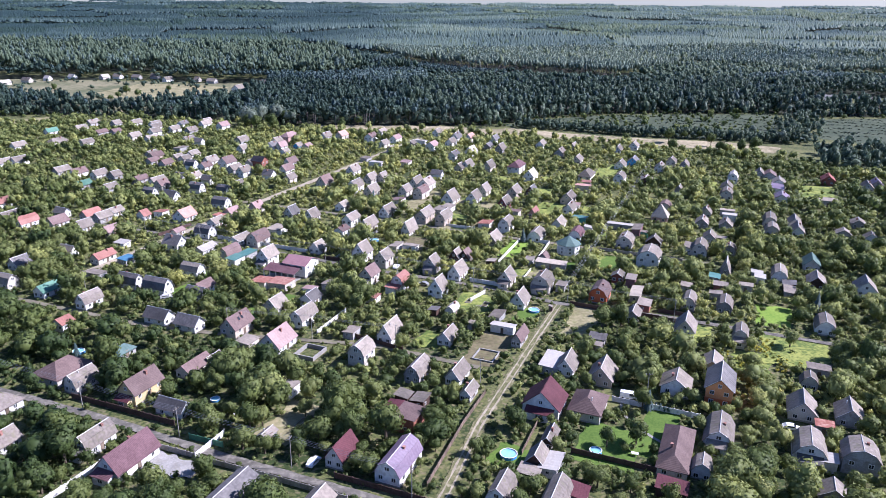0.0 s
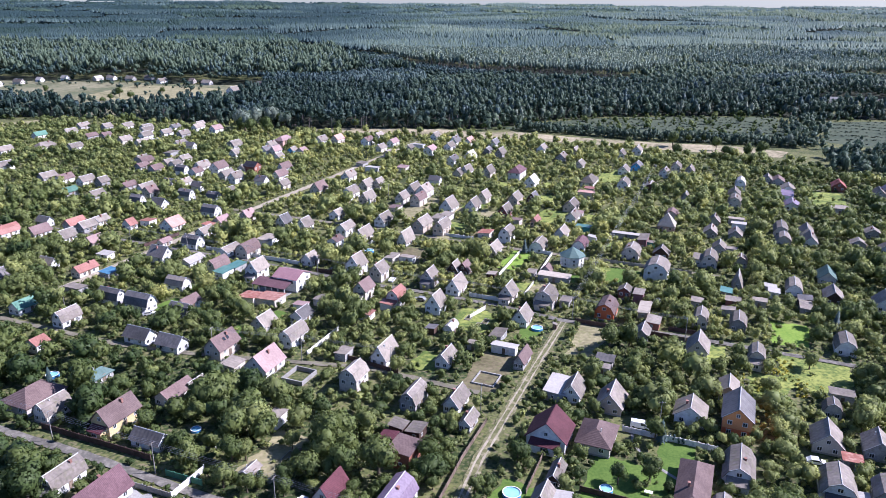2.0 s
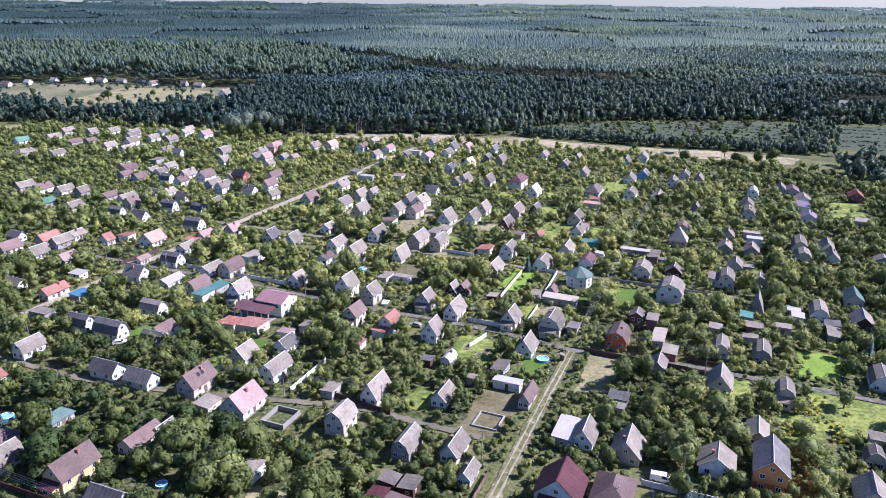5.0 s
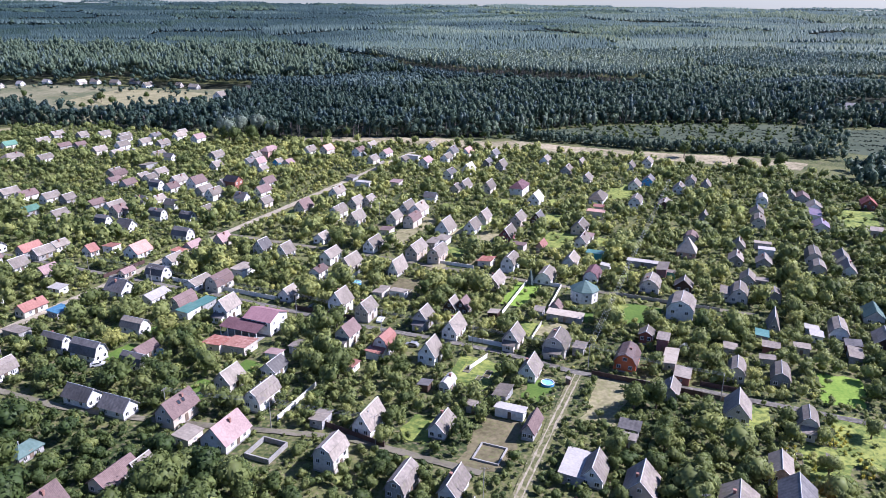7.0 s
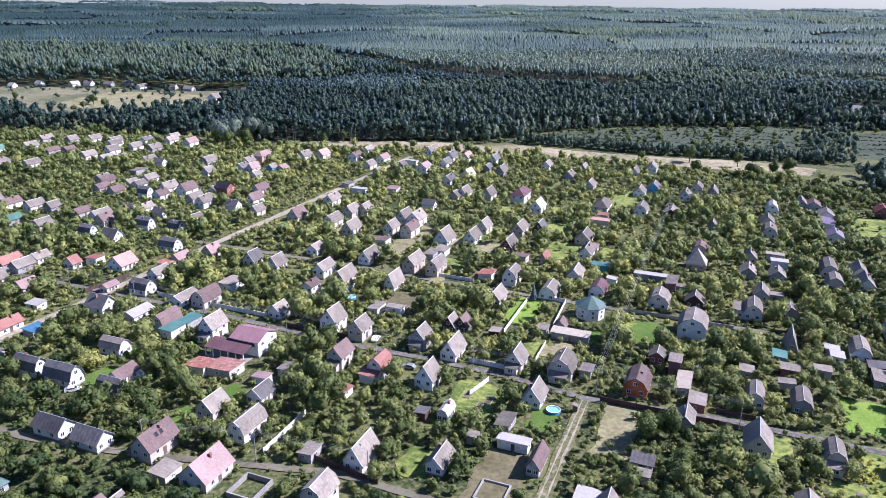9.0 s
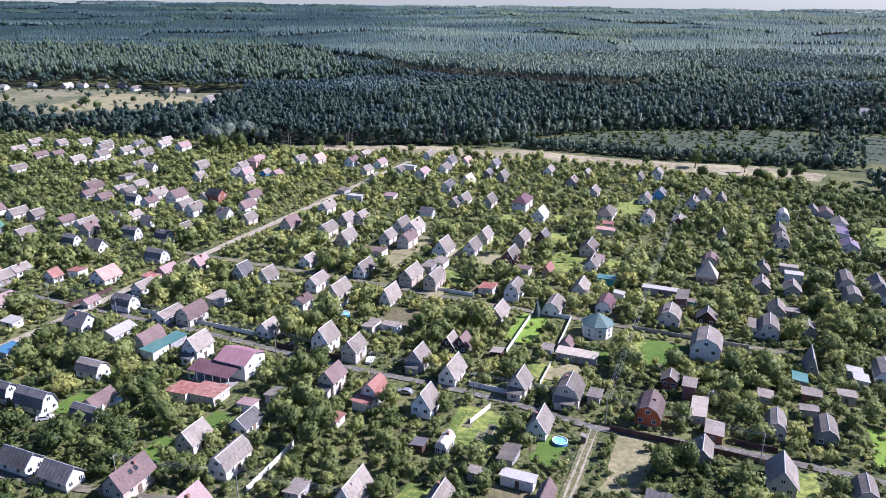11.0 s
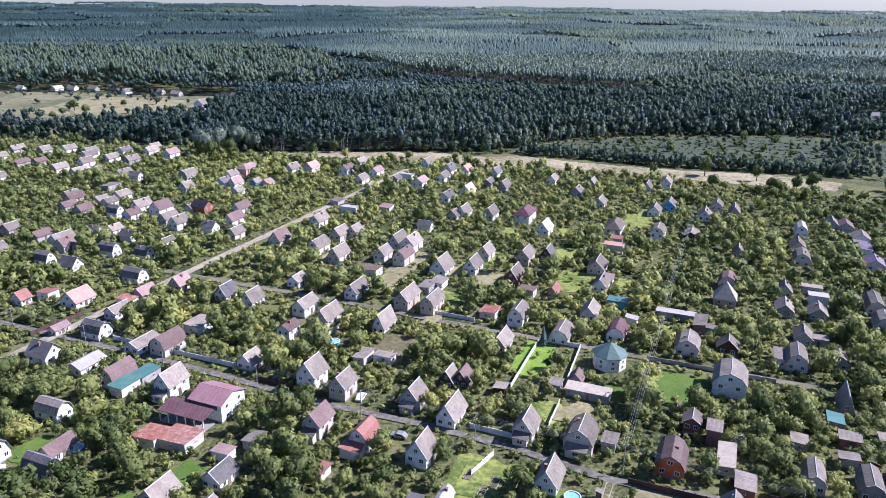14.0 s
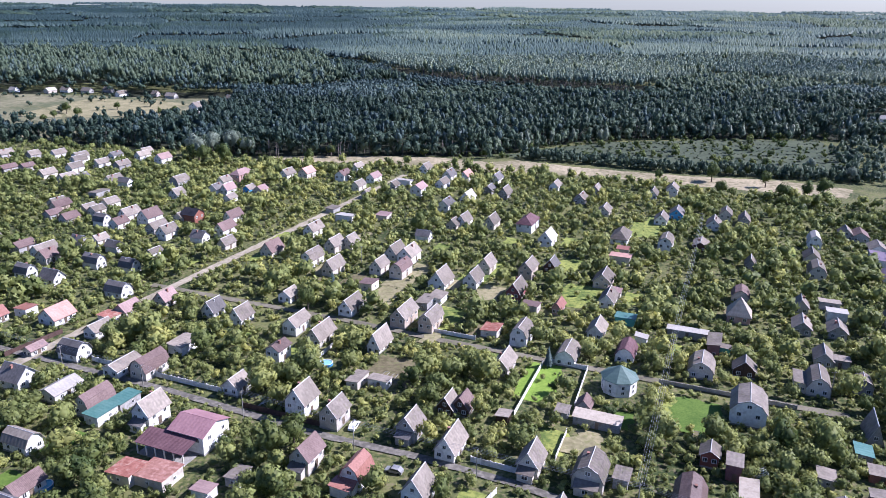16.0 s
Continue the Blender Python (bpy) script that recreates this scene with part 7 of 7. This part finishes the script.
def terrace(x, y, L, W, hi, lo, roof, label, posts=6):
    e = new("terrace")
    e.location, e.rotation_euler = (x, y, 0), (0, 0, radians(-22))
    tagged(e, label, "terrace")
    s = Shape()
    n = len(s.v)
    a, b = L / 2, W / 2
    s.v += [(-a, -b, lo), (a, -b, lo), (a, b, hi), (-a, b, hi), (-a, -b, lo - 0.12), (a, -b, lo - 0.12), (a, b, hi - 0.12), (-a, b, hi - 0.12)]
    s.f += [(0, 1, 2, 3), (7, 6, 5, 4), (0, 4, 5, 1), (1, 5, 6, 2), (2, 6, 7, 3), (3, 7, 4, 0)]
    s.done("roof", ROOF[roof], e)
    for i in range(posts):
        u = -a + 0.3 + i * (L - 0.6) / (posts - 1)
        Shape().box(u - 0.12, u + 0.12, -b + 0.3, -b + 0.54, 0, lo - 0.05).done("column", LIME, e, "pale column")
    Shape().box(-a + 0.2, a - 0.2, -b + 0.2, b, 0, 0.15).done("deck", CONCRETE, e, "grey deck")


terrace(-65.2, 267.8, 14.5, 5.6, 4.6, 3.4, "plum", "plum-roofed terrace on pale columns")
terrace(-65.0, 276.2, 2.4, 9.5, 4.0, 3.8, "plum", "narrow plum-roofed side walk along a white house", 2)


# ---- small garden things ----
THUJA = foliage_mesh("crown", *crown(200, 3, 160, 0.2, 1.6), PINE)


def thuja(x, y, high):
    e = new("thuja")
    e.location = (x, y, 0)
    tagged(e, "small dark green columnar thuja along a fence", "shrub", "thuja row")
    Shape().column(0, 0, 0, 0.4, 0.06, 0.05).done("trunk", BARK, e)
    share("crown", THUJA, e, 0, 0, high * 0.5, 50 * x, 0.55, 0.55, high * 0.5)


for k in range(8):
    thuja(52.3 + 0.95 * k, 177.0 - 0.75 * k + 0.15 * (k % 2), 1.9 + 0.25 * (k % 3))


def outhouse(x, y, turn=-22):
    e = new("outhouse")
    e.location, e.rotation_euler = (x, y, 0), (0, 0, radians(turn))
    tagged(e, "small dark timber outhouse with a sloping roof", "outhouse", "outhouses")
    Shape().prism([(-0.6, 0), (0.6, 0), (0.6, 2.0), (-0.6, 2.3)], -0.6, 0.6).done("wall", WALL["dark"], e)
    s = Shape()
    slab(s, (-0.8, 2.35), (0.8, 1.95), -0.8, 0.8, 0.06)
    s.done("roof", ROOF["grey"], e)
    share("door", DOOR_MESH, e, 0, -0.62, 0.05, 0, 0.8, 1, 0.92)


outhouse(92.7, 201.8), outhouse(92.0, 199.2), outhouse(-5.4, 160.5), outhouse(36, 238.5), outhouse(-46, 300)


def greenhouse(x, y, L, W, turn=-22):
    e = new("greenhouse")
    e.location, e.rotation_euler = (x, y, 0), (0, 0, radians(turn))
    tagged(e, "white-framed arched film greenhouse in a garden", "greenhouse", "greenhouses")
    n, r = 9, W / 2
    for i in range(n):
        s = Shape()
        yy = -L / 2 + L * i / (n - 1)
        pts = [(r * math.cos(math.pi * a / 10), r * 1.05 * math.sin(math.pi * a / 10)) for a in range(11)]
        for p, q in zip(pts, pts[1:]):
            d = Vector((q[0] - p[0], q[1] - p[1])).normalized()
            nx, nz = d.y * 0.05, -d.x * 0.05
            s.prism([(p[0] + nx, p[1] + nz), (q[0] + nx, q[1] + nz), (q[0] - nx, q[1] - nz), (p[0] - nx, p[1] - nz)], yy - 0.04, yy + 0.04)
        s.done("hoop", FRAME, e)
    s = Shape()
    for a in (2, 5, 8):
        cx, cz = r * math.cos(math.pi * a / 10), r * 1.05 * math.sin(math.pi * a / 10)
        s.box(cx - 0.04, cx + 0.04, -L / 2, L / 2, cz - 0.04, cz + 0.04)
    s.done("rail", FRAME, e, "white lengthwise rails")


greenhouse(-55.8, 170.6, 6.5, 3.2), greenhouse(-46, 292, 6, 3), greenhouse(76.5, 262, 5.5, 3)


def garden_bed(x, y, L, W, turn=-22):
    e = new("garden_bed")
    e.location, e.rotation_euler = (x, y, 0), (0, 0, radians(turn))
    tagged(e, "raised vegetable bed with a pale board frame", "garden bed", "garden beds")
    a, b = W / 2, L / 2
    for bx in ((-a, a, -b, -b + 0.08), (-a, a, b - 0.08, b), (-a, -a + 0.08, -b + 0.08, b - 0.08), (a - 0.08, a, -b + 0.08, b - 0.08)):
        Shape().box(*bx, 0, 0.35).done("board", CONCRETE, e)
    Shape().box(-a + 0.08, a - 0.08, -b + 0.08, b - 0.08, 0, 0.26).done("soil", SOIL, e, "dark crumbly soil")


for bx_, by_, bl, bw in ((13.2, 243.6, 4.5, 2.0), (7.5, 246.5, 4, 2), (10.3, 240.5, 4, 1.6), (84.5, 204, 5, 1.4), (86.5, 203, 5, 1.4), (-38, 165, 4, 1.3), (-16, 308, 5, 1.5), (-13.5, 306.5, 5, 1.5), (66, 278, 5, 1.4), (68, 277.2, 5, 1.4)):
    garden_bed(bx_, by_, bl, bw)


def log_pile(x, y, turn):
    e = new("log_pile")
    e.location, e.rotation_euler = (x, y, 0), (0, 0, radians(turn))
    tagged(e, "stack of orange-brown sawn logs in a yard", "log pile")
    k = 0
    for row in range(4):
        for i in range(7 - row):
            s = Shape()
            n, r = 8, 0.2
            cx, cz = (i - (6 - row) / 2) * 0.4, 0.2 + row * 0.35
            s.v += [(cx + r * math.cos(2 * math.pi * j / n), d, cz + r * math.sin(2 * math.pi * j / n)) for d in (-1.2, 1.2) for j in range(n)]
            s.f += [tuple(range(n)), tuple(range(2 * n - 1, n - 1, -1))] + [((j + 1) % n, j, n + j, n + (j + 1) % n) for j in range(n)]
            s.done("log", LOGS, e)


LOGS = surface("sawn_logs", (0.26, 0.15, 0.07), (0.42, 0.26, 0.13), 4, 0.85, 0.5, 0.3, 0, 0.2)
log_pile(-99.5, 148.2, 20)


def bench_table(x, y, turn, material, label):
    e = new("garden_table")
    e.location, e.rotation_euler = (x, y, 0), (0, 0, radians(turn))
    tagged(e, label, "table")
    Shape().box(-0.9, 0.9, -0.5, 0.5, 0.7, 0.76).done("tabletop", material, e)
    for u in (-0.75, 0.75):
        for w in (-0.38, 0.38):
            Shape().box(u - 0.04, u + 0.04, w - 0.04, w + 0.04, 0, 0.7).done("leg", TIMBER, e)


bench_table(74.2, 198.2, 10, FRAME, "white garden table beside a brick house"), bench_table(71.2, 196.6, -15, FRAME, "white garden table beside a brick house")
bench_table(45.5, 152.6, -22, FRAME, "white bench table at the edge of a lawn"), bench_table(-35, 167, 5, TIMBER, "weathered garden table in a worn plot")


def barrel(x, y, r, high, material, label):
    e = new("water_barrel")
    e.location = (x, y, 0)
    tagged(e, label, "barrel")
    s = Shape()
    s.column(0, 0, 0, high * 0.5, r * 0.92, r, 14).column(0, 0, high * 0.5, high, r, r * 0.92, 14)
    s.done("barrel", material, e)
    Shape().column(0, 0, high, high + 0.05, r * 0.95, r * 0.95, 14).done("lid", CAP, e)


barrel(-7.2, 158.4, 0.9, 1.8, ROOF["teal"], "teal plastic water tank behind a house")
for bx_, by_ in ((-33.5, 168.5), (-31.8, 169.2), (27, 199.5), (65, 236)):
    barrel(bx_, by_, 0.32, 0.9, ROOF["black"], "small black water barrel in a garden")
# stone path across the lawn
pv, pf = ribbon([(47.5, 177.0), (46.8, 171.5), (49.0, 164.5), (55.5, 155.5)], 0.8, 0.5, 0.06, 3)
tagged(mesh_object("garden_path", [(a, b, 0.09) for a, b, c in pv], pf, CONCRETE), "pale paved garden path across a lawn", "path", kind="structure")
